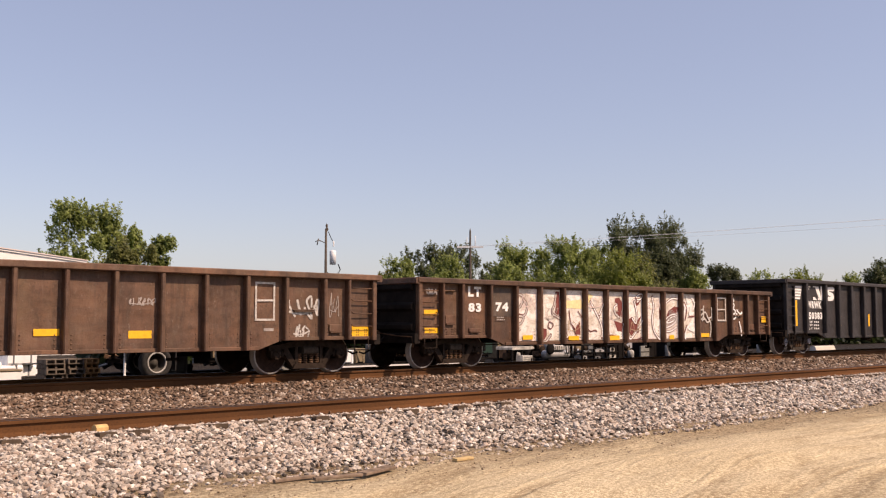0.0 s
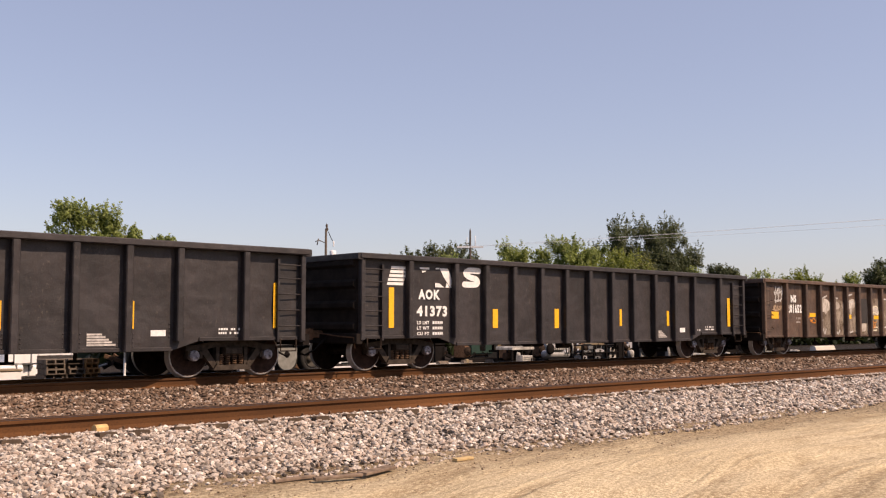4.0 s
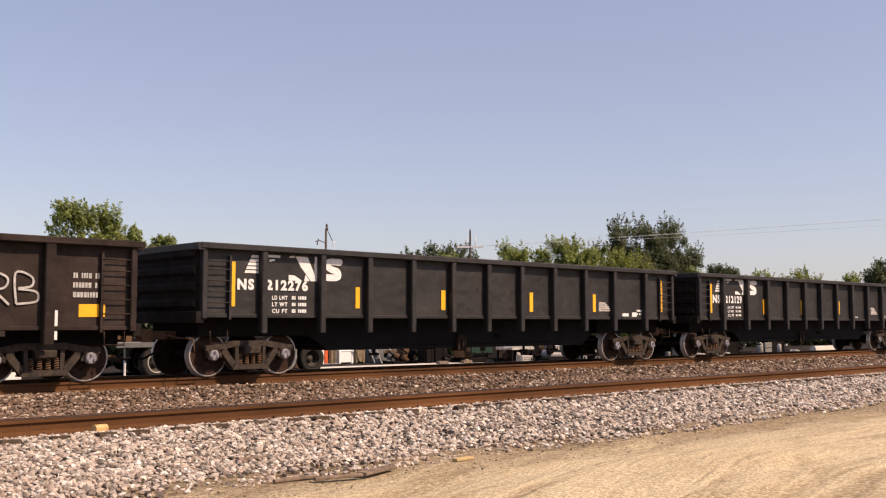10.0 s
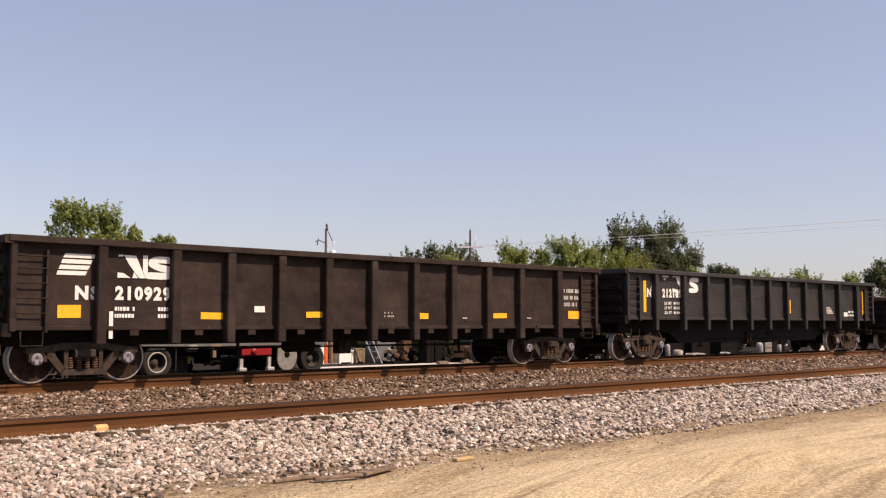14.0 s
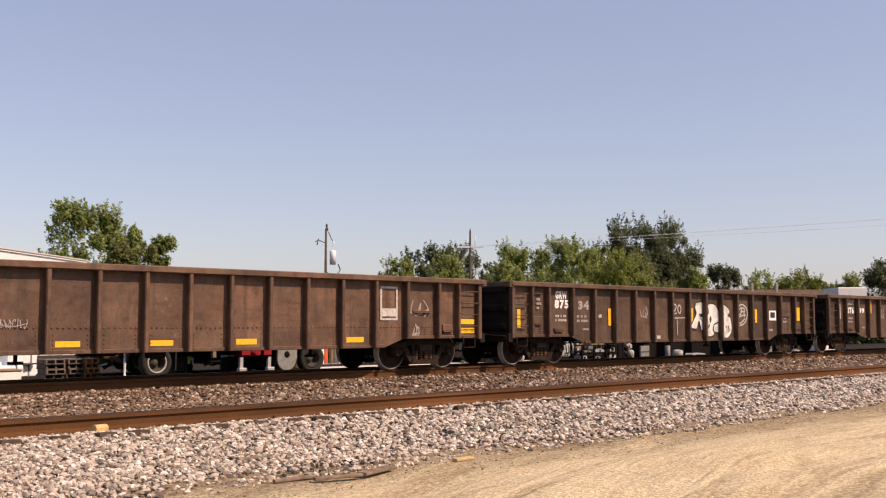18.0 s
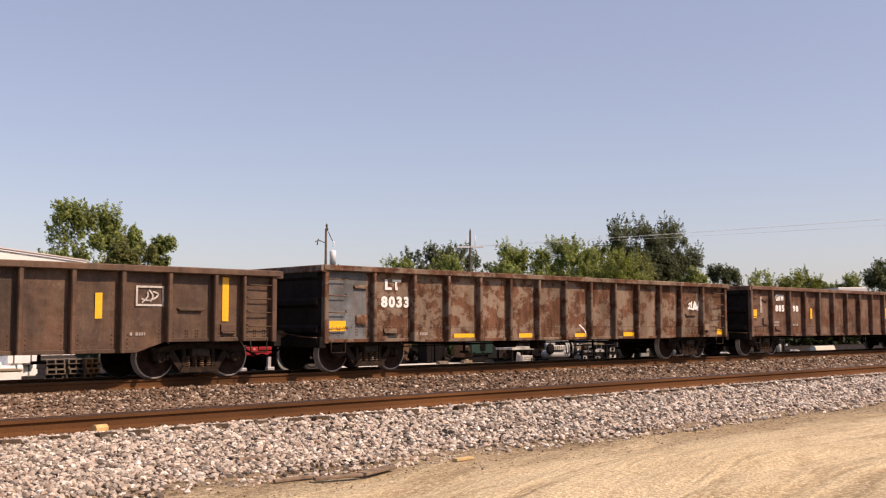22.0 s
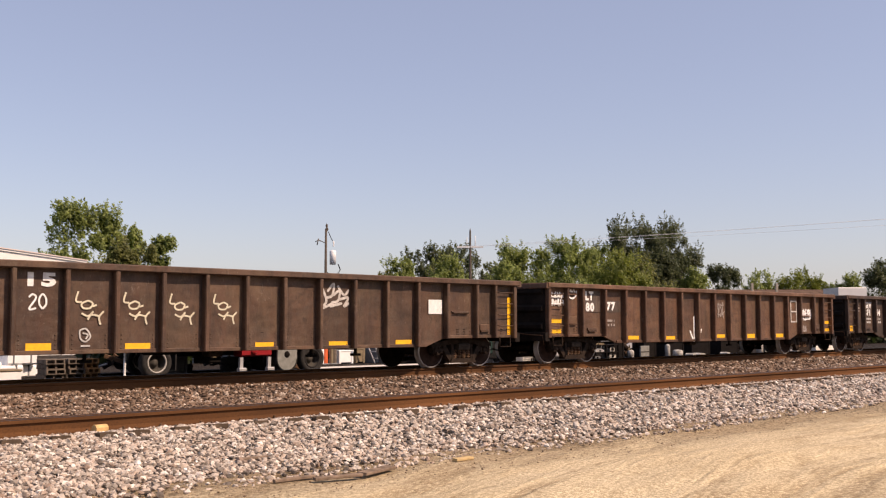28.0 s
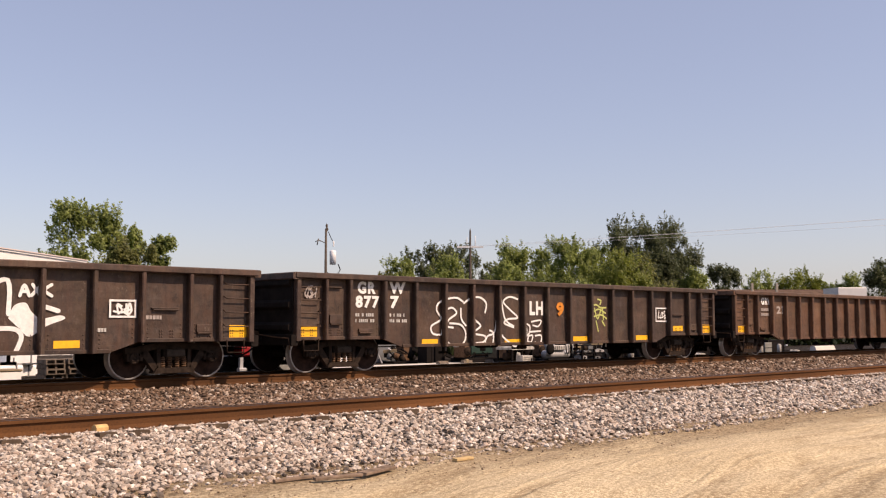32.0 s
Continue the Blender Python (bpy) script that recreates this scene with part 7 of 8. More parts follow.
spray(5, [[(-2.78, 2.39), (-2.81, 2.24), (-2.88, 2.12)], [(-2.81, 2.34), (-3.11, 2.36), (-3.37, 2.22), (-3.45, 1.98), (-3.27, 1.64), (-3.14, 1.42), (-3.06, 1.06)], [(-3.08, 1.4), (-3.14, 1.62), (-2.98, 1.83), (-2.75, 1.91), (-2.54, 1.85)], [(-2.31, 2.21), (-2.23, 2.13)], [(-2.26, 2.14), (-1.97, 2.3), (-1.7, 2.21), (-1.62, 2.03), (-1.79, 1.79), (-1.96, 1.54), (-1.85, 1.11)], [(-1.96, 1.51), (-2.04, 1.73), (-2.23, 1.77), (-2.35, 1.63), (-2.26, 1.46), (-1.97, 1.31), (-1.81, 1.09)]], 0.1, 'white')
spray(5, [[(-1.08, 2.2), (-0.75, 2.3), (-0.37, 2.34)], [(-1.03, 2.23), (-0.93, 1.75), (-0.77, 1.32), (-0.7, 0.95)], [(-0.44, 2.3), (-0.35, 2.09), (-0.44, 1.82), (-0.74, 1.67), (-1.04, 1.78)], [(0.57, 0.94), (0.43, 1.35), (0.23, 1.77), (0.21, 2.04), (0.39, 2.27), (0.66, 2.34), (0.9, 2.19), (0.88, 1.85), (0.7, 1.41), (0.57, 0.94)], [(0.3, 1.84), (0.7, 1.8), (0.99, 1.95), (1.16, 1.99)], [(1.22, 1.95), (1.46, 1.86), (1.62, 1.61)]], 0.1, 'white')
throw_up(5, 'RB', (5.46, 1.46, 1.01, 0.56), 0.04, 'pale', '')
scrawl(5, (0.16, 1.01, 0.87, 0.14), 0.02, 'orange', 21)
scrawl(5, (-8.01, 1.2, 0.27, 0.73), 0.03, 'faded', 22)
small_print(5, (7.04, 1.58, 0.53, 0.54), 3, 'pale')
scrawl(5, (-0.66, 1.82, 0.29, 0.26), 0.015, 'faded', 23)
# black tub cars
logo(6, (-7.2, 2.19, 0.34, 0.41), (-6.67, 2.06, 1.38, 0.55), (-5.13, 2.08, 0.45, 0.51))
letters(6, 'NS', (-7.37, 1.83, 0.41, 0.24), 'white', 0.03)
letters(6, '212276', (-6.66, 1.83, 1.08, 0.24), 'white', 0.03)
data_lines(6, (-6.51, 1.33, 0.94, 0.43), ('LD LMT', 'LT WT', 'CU FT'))
reflect(6, [(-7.54, 1.48, 0.12, 0.94), (-4.25, 1.47, 0.12, 0.49), (-1.57, 1.46, 0.14, 0.49), (1.67, 1.44, 0.14, 0.52), (4.37, 1.46, 0.13, 0.51), (7.63, 1.48, 0.15, 0.97)])
stepped_notice(6, (4.64, 1.48, 0.61, 0.27))
patches(6, [(6.22, 1.33, 0.23, 0.13), (5.75, 1.34, 0.3, 0.09)], 'white')
small_print(6, (6.45, 1.37, 0.46, 0.2), 2, 'white')
logo(7, (-7.14, 2.19, 0.32, 0.4), (-6.49, 2.12, 1.42, 0.52), (-4.97, 2.12, 0.44, 0.5))
letters(7, 'NS', (-7.29, 1.81, 0.46, 0.28), 'white', 0.03)
letters(7, '212129', (-6.52, 1.81, 1.04, 0.26), 'white', 0.03)
data_lines(7, (-6.38, 1.35, 0.92, 0.4), ('LD LMT', 'LT WT', 'CU FT'))
reflect(7, [(-7.46, 1.48, 0.13, 0.96), (-4.1, 1.45, 0.12, 0.53), (-1.4, 1.46, 0.11, 0.52)])
reflect(7, [(1.56, 1.5, 0.13, 0.5), (4.12, 1.5, 0.14, 0.5), (7.39, 1.48, 0.15, 0.97)])
stepped_notice(7, (4.39, 1.5, 0.61, 0.29))
patches(7, [(5.81, 1.33, 0.31, 0.15)], 'white')
patches(7, [(5.47, 1.35, 0.24, 0.09)], 'faded')
small_print(7, (6.21, 1.37, 0.46, 0.23), 2, 'white')
small_print(7, (2.9, 1.35, 0.35, 0.09), 1, 'white')
logo(9, (-6.98, 2.13, 0.38, 0.46), (-6.31, 2.12, 1.29, 0.52), (-4.81, 2.12, 0.47, 0.49))
letters(9, 'NS', (-7.12, 1.94, 0.42, 0.28), 'white', 0.03)
letters(9, '212189', (-6.32, 1.93, 1.04, 0.29), 'white', 0.03)
data_lines(9, (-6.21, 1.4, 0.92, 0.45), ('LD LMT', 'LT WT', 'CU FT'))
reflect(9, [(-7.3, 1.48, 0.14, 0.96), (-3.99, 1.49, 0.16, 0.61), (-1.34, 1.49, 0.19, 0.62)])
reflect(9, [(1.56, 1.5, 0.11, 0.49), (4.16, 1.52, 0.11, 0.48), (7.45, 1.49, 0.14, 0.96)])
stepped_notice(9, (4.41, 1.51, 0.55, 0.26))
patches(9, [(5.83, 1.41, 0.32, 0.16)], 'white')
small_print(9, (6.21, 1.4, 0.45, 0.27), 2, 'white')
# clean ribbed black car
logo(8, (-7.39, 2.02, 0.76, 0.43), (-6.21, 2.0, 0.6, 0.45), (-5.59, 1.99, 0.59, 0.45))
letters(8, 'NS', (-7.03, 1.56, 0.47, 0.27), 'white', 0.03)
letters(8, '210929', (-6.25, 1.56, 1.16, 0.28), 'white', 0.03)
small_print(8, (-6.25, 1.21, 0.46, 0.27), 2, 'white')
small_print(8, (-5.36, 1.21, 0.45, 0.27), 2, 'white')
reflect(8, [(-7.35, 1.22, 0.44, 0.24), (-4.42, 1.21, 0.51, 0.14)])
reflect(8, [(-1.83, 1.25, 0.47, 0.13), (1.35, 1.24, 0.44, 0.14), (4.06, 1.26, 0.51, 0.13), (7.06, 1.26, 0.52, 0.22)])
patches(8, [(-3.16, 1.36, 0.26, 0.13), (6.62, 0.82, 0.1, 0.55), (-0.04, 1.29, 0.05, 0.34)], 'white')
small_print(8, (0.39, 1.26, 0.32, 0.16), 2, 'faded')
small_print(8, (6.88, 1.58, 0.68, 0.57), 3, 'pale')
patches(8, [(2.95, 1.24, 0.17, 0.04), (5.35, 1.25, 0.17, 0.04)], 'faded')
patches(8, [(-6.36, 0.83, 0.08, 0.52)], 'white')
# rusty brown car
reflect(10, [(-8.03, 1.29, 0.45, 0.12), (-8.04, 0.9, 0.45, 0.11), (-4.54, 0.69, 0.47, 0.12), (-2.66, 0.68, 0.47, 0.11), (-0.79, 0.68, 0.49, 0.11), (1.13, 0.68, 0.5, 0.12), (4.0, 0.69, 0.5, 0.12), (7.59, 1.11, 0.49, 0.13), (7.58, 0.88, 0.5, 0.13)])
letters(10, 'LT', (-6.48, 1.83, 0.5, 0.23), 'faded', 0.03)
letters(10, '82', (-6.47, 1.49, 0.5, 0.26), 'faded', 0.03)
letters(10, '55', (-5.55, 1.47, 0.54, 0.28), 'faded', 0.03)
frame_mark(10, (4.99, 1.2, 0.53, 0.8), 0.05, 'faded_white')
patches(10, [(5.03, 1.29, 0.46, 0.19)], 'faded_white')
scrawl(10, (5.91, 1.25, 0.6, 0.46), 0.03, 'faded', 31)
scrawl(10, (5.97, 0.78, 0.24, 0.31), 0.03, 'faded', 32)
scrawl(10, (-7.12, 0.99, 0.23, 0.16), 0.03, 'faded', 33)
scrawl(10, (-3.66, 1.03, 0.5, 0.18), 0.015, 'faded', 34)
scrawl(10, (-7.21, 1.36, 0.33, 0.08), 0.02, 'faded', 35)
# dark brown car with bubble letters
letters(11, 'GRW', (-6.38, 1.81, 0.49, 0.22), 'white', 0.03)
letters(11, '875', (-6.42, 1.54, 0.59, 0.25), 'white', 0.03)
letters(11, '34', (-5.41, 1.52, 0.48, 0.25), 'faded', 0.03)
small_print(11, (-6.39, 1.17, 0.49, 0.23), 2, 'pale')
small_print(11, (-5.47, 1.15, 0.5, 0.25), 2, 'faded')
reflect(11, [(-4.04, 1.07, 0.14, 0.5), (0.2, 1.14, 0.15, 0.48), (4.15, 1.16, 0.14, 0.47), (7.08, 1.23, 0.23, 0.49)])
reflect(11, [(-7.94, 1.02, 0.13, 0.49)])
blob(11, [[(0.53, 1.81), (0.93, 1.84), (1.16, 1.74), (1.21, 1.55), (1.1, 1.41), (0.93, 1.35), (1.01, 1.14), (0.97, 0.93), (0.81, 0.91), (0.69, 1.2), (0.62, 1.11), (0.54, 0.95), (0.22, 1.01), (0.4, 1.28), (0.53, 1.46), (0.46, 1.65)], [(1.19, 1.73), (1.34, 1.79), (1.64, 1.75), (1.86, 1.53), (1.89, 1.34), (1.86, 1.18), (1.58, 1.1), (1.49, 0.93), (1.58, 0.78), (1.34, 0.69), (1.03, 0.75), (0.88, 0.88), (0.98, 1.02), (1.14, 1.26), (1.11, 1.39), (1.24, 1.47)]], 'white_grey', 'ink', 0.045)
blob(11, [[(1.95, 1.73), (2.2, 1.76), (2.48, 1.63), (2.53, 1.49), (2.42, 1.4), (2.58, 1.32), (2.65, 1.04), (2.61, 0.82), (2.39, 0.65), (2.08, 0.66), (1.89, 0.8), (1.58, 0.85), (1.53, 0.99), (1.58, 1.1), (1.89, 1.18), (1.88, 1.31), (1.95, 1.48)]], 'white_grey', 'ink', 0.045)
fills(11, [[(0.68, 1.45), (0.92, 1.45), (0.91, 1.35), (0.74, 1.33)], [(1.29, 1.26), (1.32, 1.36), (1.38, 1.37), (1.42, 1.27), (1.38, 1.16), (1.32, 1.15)], [(2.08, 1.51), (2.21, 1.44), (2.09, 1.38)], [(2.05, 1.21), (2.18, 1.12), (2.06, 1.01)]], 'ink', 'black graffiti counter')
spray(11, [[(2.24, 1.02), (2.33, 1), (2.32, 0.91)], [(2.37, 1.04), (2.46, 1.02), (2.39, 0.96), (2.49, 0.93), (2.43, 0.86), (2.37, 0.9)], [(1, 1.14), (1.21, 0.99), (1.3, 1.1), (1.09, 0.94)], [(0.74, 1.33), (0.88, 1.2), (1, 1.14)]], 0.03, 'ink')
spray(11, [[(3.04, 1.41), (3.07, 1.67), (3.28, 1.78), (3.53, 1.7), (3.65, 1.5), (3.56, 1.24), (3.35, 1.1), (3, 1.05)], [(3, 1.14), (3.25, 1.16), (3.49, 1.3)], [(3.14, 1.61), (3.28, 1.67), (3.25, 1.5), (3.14, 1.41)], [(3.32, 1.67), (3.49, 1.61), (3.42, 1.47), (3.53, 1.41)], [(3.11, 1.35), (3.35, 1.41), (3.49, 1.37)], [(3.21, 1.55), (3.42, 1.54)]], 0.05, 'pale')
scrawl(11, (-4.51, 1.3, 0.15, 0.09), 0.03, 'pale', 41)
scrawl(11, (-2.51, 1.25, 0.4, 0.38), 0.025, 'faded', 42)
patches(11, [(5.1, 1.24, 0.48, 0.35)], 'white')
patches(11, [(5.18, 1.33, 0.32, 0.2)], 'ink')
throw_up(11, '20', (-0.79, 1.44, 0.49, 0.29), 0.04, 'pale', '')
spray(11, [[(-0.87, 1.3), (-0.11, 1.31)], [(-0.56, 1.28), (-0.55, 0.76)]], 0.03, 'pale')
scrawl(11, (-1.69, 0.66, 0.21, 0.1), 0.05, 'pale', 43)
small_print(11, (5.95, 1.14, 0.48, 0.25), 2, 'faded')
small_print(11, (4.93, 0.84, 0.48, 0.13), 1, 'faded')
small_print(11, (-5.22, 0.92, 0.31, 0.1), 1, 'faded')
small_print(11, (-7.17, 1.5, 0.19, 0.35), 3, 'faded')
# brown car with the outline graffiti
letters(12, 'GRW', (-6.5, 1.88, 0.6, 0.21), 'faded_white', 0.03)
letters(12, '876', (-6.54, 1.52, 0.62, 0.27), 'white', 0.03)
letters(12, '99', (-5.46, 1.54, 0.45, 0.22), 'white', 0.03)
small_print(12, (-6.46, 1.15, 0.49, 0.27), 2, 'faded')
reflect(12, [(-4.5, 1.56, 0.16, 0.49), (-1.51, 1.38, 0.12, 0.48), (1.5, 1.24, 0.12, 0.48), (4.28, 1.21, 0.14, 0.49), (6.99, 1.17, 0.15, 0.91)])
reflect(12, [(-7.41, 1.07, 0.09, 1.06)])
patches(12, [(-7.19, 1.31, 0.11, 0.8)], 'white')
patches(12, [(-1.36, 1.39, 0.09, 0.44), (1.28, 1.24, 0.14, 0.48)], 'white')
spray(12, [[(-1.71, 0.9), (-1.88, 0.96), (-1.83, 1.22), (-1.63, 1.34), (-1.39, 1.27), (-1.35, 1.05), (-1.59, 0.92)], [(-1.63, 0.9), (-1.37, 0.87), (-1.32, 0.66), (-1.62, 0.55), (-1.93, 0.61)], [(-1.32, 0.89), (-1.11, 1.13), (-0.85, 1.0), (-0.83, 0.69), (-1.11, 0.53), (-1.35, 0.63)], [(-1.22, 1.13), (-1.18, 1.32), (-1.01, 1.5), (-0.83, 1.43), (-0.86, 1.09)], [(-1.25, 0.87), (-1.11, 0.89), (-1.07, 0.76), (-1.21, 0.72), (-1.25, 0.87)]], 0.07, 'white')
scrawl(12, (-2.73, 0.61, 0.69, 0.2), 0.05, 'white', 51)
scrawl(12, (-0.83, 0.59, 0.53, 0.31), 0.05, 'white', 52)
scrawl(12, (-3.63, 1.28, 0.46, 0.55), 0.03, 'faded', 53)
scrawl(12, (-2.7, 0.78, 0.49, 0.84), 0.025, 'faded', 54)
frame_mark(12, (5.09, 1.46, 0.59, 0.4), 0.04, 'faded_white')
scrawl(12, (5.21, 1.52, 0.34, 0.27), 0.03, 'faded_white', 55)
small_print(12, (0.25, 1.23, 0.58, 0.31), 2, 'faded')
small_print(12, (-5.28, 0.92, 0.35, 0.12), 1, 'faded')
small_print(12, (4.98, 0.87, 0.32, 0.11), 1, 'faded')
# rust-streaked car with the grey end
grey_end(13)
letters(13, 'LT', (-6.42, 1.92, 0.5, 0.25), 'white', 0.03)
letters(13, '8033', (-6.54, 1.5, 0.88, 0.27), 'white', 0.03)
reflect(13, [(-8.03, 0.95, 0.46, 0.23), (-4.18, 0.77, 0.72, 0.1), (-1.79, 0.74, 0.52, 0.12), (0.52, 0.74, 0.58, 0.11), (2.75, 0.75, 0.53, 0.12), (7.79, 0.73, 0.52, 0.21)])
scrawl(13, (6.13, 1.54, 0.65, 0.31), 0.05, 'white', 61)
spray(13, [[(0.7, 1.09), (0.95, 0.93), (1.07, 0.69)]], 0.04, 'white')
patches(13, [(-6.33, 0.77, 0.28, 0.08)], 'ink')
small_print(13, (-5.44, 0.82, 0.47, 0.13), 1, 'faded')
# rusty car with stencilled numbers
letters(14, 'GRW', (-6.38, 1.94, 0.59, 0.24), 'white', 0.03)
letters(14, '885', (-6.41, 1.56, 0.63, 0.24), 'white', 0.03)
letters(14, '98', (-5.16, 1.56, 0.41, 0.23), 'white', 0.03)
reflect(14, [(-7.91, 1.32, 0.23, 0.3), (-3.85, 1.32, 0.14, 0.38), (-0.92, 1.45, 0.1, 0.3), (2.55, 1.34, 0.15, 0.44), (6.16, 1.35, 0.15, 0.43), (7.8, 1.0, 0.15, 0.94)])
frame_mark(14, (6.3, 1.36, 0.46, 0.31), 0.04, 'white')
patches(14, [(-7.46, 1.51, 0.14, 0.57)], 'faded')
small_print(14, (-6.51, 1.03, 0.36, 0.21), 2, 'faded')
small_print(14, (-5.19, 1.03, 0.45, 0.13), 1, 'faded')
# dark car with orange and white graffiti
letters(15, 'LT', (-6.51, 1.77, 0.51, 0.25), 'white', 0.03)
letters(15, '82', (-6.51, 1.43, 0.5, 0.24), 'white', 0.03)
letters(15, '15', (-5.59, 1.44, 0.53, 0.27), 'white', 0.03)
blob(15, [[(-4.61, 1.06), (-4.63, 1.43), (-4.52, 1.78), (-4.2, 1.98), (-3.92, 1.98), (-3.84, 1.76), (-4.2, 1.65), (-4.28, 1.37), (-4.11, 1.13), (-3.87, 1.23), (-3.84, 1.02), (-3.44, 1.3), (-3.21, 1.16), (-3.32, 0.64), (-3.67, 0.64), (-4.11, 0.64), (-4.5, 0.64)], [(-3.58, 1.48), (-3.56, 1.8), (-3.3, 2), (-3.04, 1.95), (-2.95, 1.66), (-2.97, 0.64), (-3.35, 0.64), (-3.3, 0.95), (-3.44, 1.41)], [(-2.75, 0.64), (-2.85, 1.09), (-2.79, 1.67), (-2.52, 1.95), (-2.12, 1.96), (-2, 1.68), (-2.02, 1.39), (-2.52, 1.45), (-2.54, 1.02), (-2.36, 0.88), (-2.02, 0.95), (-2, 0.64), (-2.41, 0.64)]], 'butter_white', '', 0)
blob(15, [[(-1.68, 0.64), (-1.85, 0.95), (-1.83, 1.68), (-1.68, 1.89), (-1.07, 1.92), (-0.96, 1.62), (-0.96, 0.87), (-1.2, 0.64)]], 'butter_white', '', 0)
blob(15, [[(-4.56, 1.16), (-4.54, 1.57), (-4.33, 1.82), (-3.98, 1.84), (-3.94, 1.72), (-4.24, 1.61), (-4.35, 1.37), (-4.24, 1.16), (-4.03, 1.09), (-4.37, 1.04)], [(-3.49, 1.59), (-3.44, 1.83), (-3.21, 1.91), (-3.04, 1.77), (-3.04, 1.56)], [(-3.44, 1.3), (-3, 1.39), (-3.02, 0.99), (-3.32, 0.99)], [(-1.76, 1.46), (-1.72, 1.83), (-1.1, 1.87), (-1.05, 1.47), (-1.31, 1.35)], [(-2.68, 1.52), (-2.62, 1.78), (-2.15, 1.81), (-2.1, 1.57)], [(-0.9, 1.92), (-0.72, 1.7), (-0.68, 1.09), (-0.84, 0.64)]], 'burnt_orange', '', 0)
blob(15, [[(-4.18, 1.61), (-3.94, 1.68), (-3.58, 1.51), (-3.67, 1.34), (-3.94, 1.37), (-4.16, 1.33)], [(-2.62, 1.31), (-2.02, 1.33), (-2.05, 0.98), (-2.31, 0.95), (-2.6, 1.06)], [(-1.76, 1.24), (-1.05, 1.28), (-1.07, 1.02), (-1.47, 0.91), (-1.73, 1.02)]], 'repaint', '', 0)
spray(15, [[(2.08, 1.39), (2.31, 1.7)], [(3.38, 1.4), (3.61, 1.76)], [(4.13, 1.4), (4.42, 1.76)], [(5.13, 1.41), (5.48, 1.79)], [(5.84, 1.46), (6.26, 1.85)]], 0.075, 'white')
spray(15, [[(1.98, 0.73), (2.08, 1.09), (2.34, 1.66), (2.6, 1.58), (2.72, 0.85)], [(2.96, 1.42), (3.11, 1.67), (3.31, 1.05), (3.51, 0.76)], [(3.18, 0.68), (3.51, 1.51), (3.71, 1.6)], [(3.91, 0.71), (4.13, 1.35), (4.49, 1.6), (4.71, 1.26), (4.64, 0.71)], [(4.99, 0.7), (4.99, 1.26), (5.34, 1.7), (5.59, 1.53), (5.61, 1)], [(5.84, 0.69), (5.92, 1.36), (6.35, 1.76), (6.69, 1.45), (6.74, 0.78)], [(5.92, 1.13), (6.43, 1), (6.69, 1.05)]], 0.045, 'pale')
blob(15, [[(2.01, 0.73), (2.08, 1.17), (2.36, 1.62), (2.62, 1.5), (2.75, 1.05), (2.72, 0.72)], [(2.98, 0.72), (3.01, 1.34), (3.25, 1.47), (3.48, 1.17), (3.61, 0.71)], [(3.94, 0.74), (4.06, 1.26), (4.46, 1.52), (4.68, 1.26), (4.67, 0.73)], [(4.99, 0.75), (5.03, 1.26), (5.34, 1.57), (5.59, 1.44), (5.59, 0.78)], [(5.89, 0.76), (5.96, 1.31), (6.35, 1.67), (6.64, 1.4), (6.7, 0.82)]], 'ghost', '', 0)
reflect(15, [(-8.11, 0.83, 0.51, 0.14), (-4.43, 0.68, 0.61, 0.14), (-2.5, 0.65, 0.47, 0.13), (-0.56, 0.62, 0.52, 0.14), (2.22, 0.64, 0.49, 0.15), (4.17, 0.67, 0.51, 0.14), (7.06, 1.22, 0.22, 0.47)])
patches(15, [(-7.26, 1.41, 0.19, 0.44)], 'faded')
scrawl(15, (-0.47, 1.25, 1.28, 0.31), 0.03, 'burnt_orange', 71)
# dark car with chalk scrawls
letters(16, 'MKC', (-6.56, 1.72, 0.64, 0.26), 'white', 0.03)
letters(16, '41', (-5.46, 1.77, 0.43, 0.28), 'white', 0.03)
letters(16, '15', (-4.5, 1.79, 0.52, 0.26), 'white', 0.03)
throw_up(16, '20', (-4.49, 1.38, 0.37, 0.27), 0.035, 'white', '')
reflect(16, [(-8.02, 1.39, 0.13, 0.48), (-8.02, 0.82, 0.13, 0.37), (-4.5, 0.62, 0.46, 0.14), (-2.62, 0.6, 0.52, 0.14), (0.28, 0.6, 0.46, 0.12), (2.2, 0.58, 0.52, 0.14), (4.15, 0.59, 0.5, 0.14), (7.99, 0.8, 0.17, 1.01)])
patches(16, [(5.2, 1.36, 0.45, 0.35)], 'white')
tag(16, [[(-3.56, 1.72), (-3.6, 1.54), (-3.49, 1.52)], [(-3.37, 1.55), (-3.28, 1.5), (-3.33, 1.41), (-3.46, 1.41), (-3.49, 1.49), (-3.37, 1.55)], [(-3.28, 1.44), (-3.2, 1.47)], [(-3.49, 1.31), (-3.36, 1.26), (-3.26, 1.35)], [(-3.37, 1.19), (-3.3, 1.28), (-3.15, 1.26)], [(-3.06, 1.35), (-3.15, 1.24), (-3.12, 1.1)]], 0.035, 'cream')
spray(16, [[(2, 1.92), (2.12, 1.63), (2, 1.47), (2.28, 1.57)], [(2.16, 1.86), (2.32, 2.02), (2.28, 1.76), (2.12, 1.7)], [(2.32, 1.77), (2.49, 1.87), (2.44, 1.64), (2.28, 1.6)], [(2.44, 1.96), (2.61, 1.77), (2.73, 1.87)], [(2.49, 1.67), (2.73, 1.71), (2.61, 1.51), (2.73, 1.58)], [(2.24, 1.51), (2.53, 1.58)]], 0.06, 'faded_white')
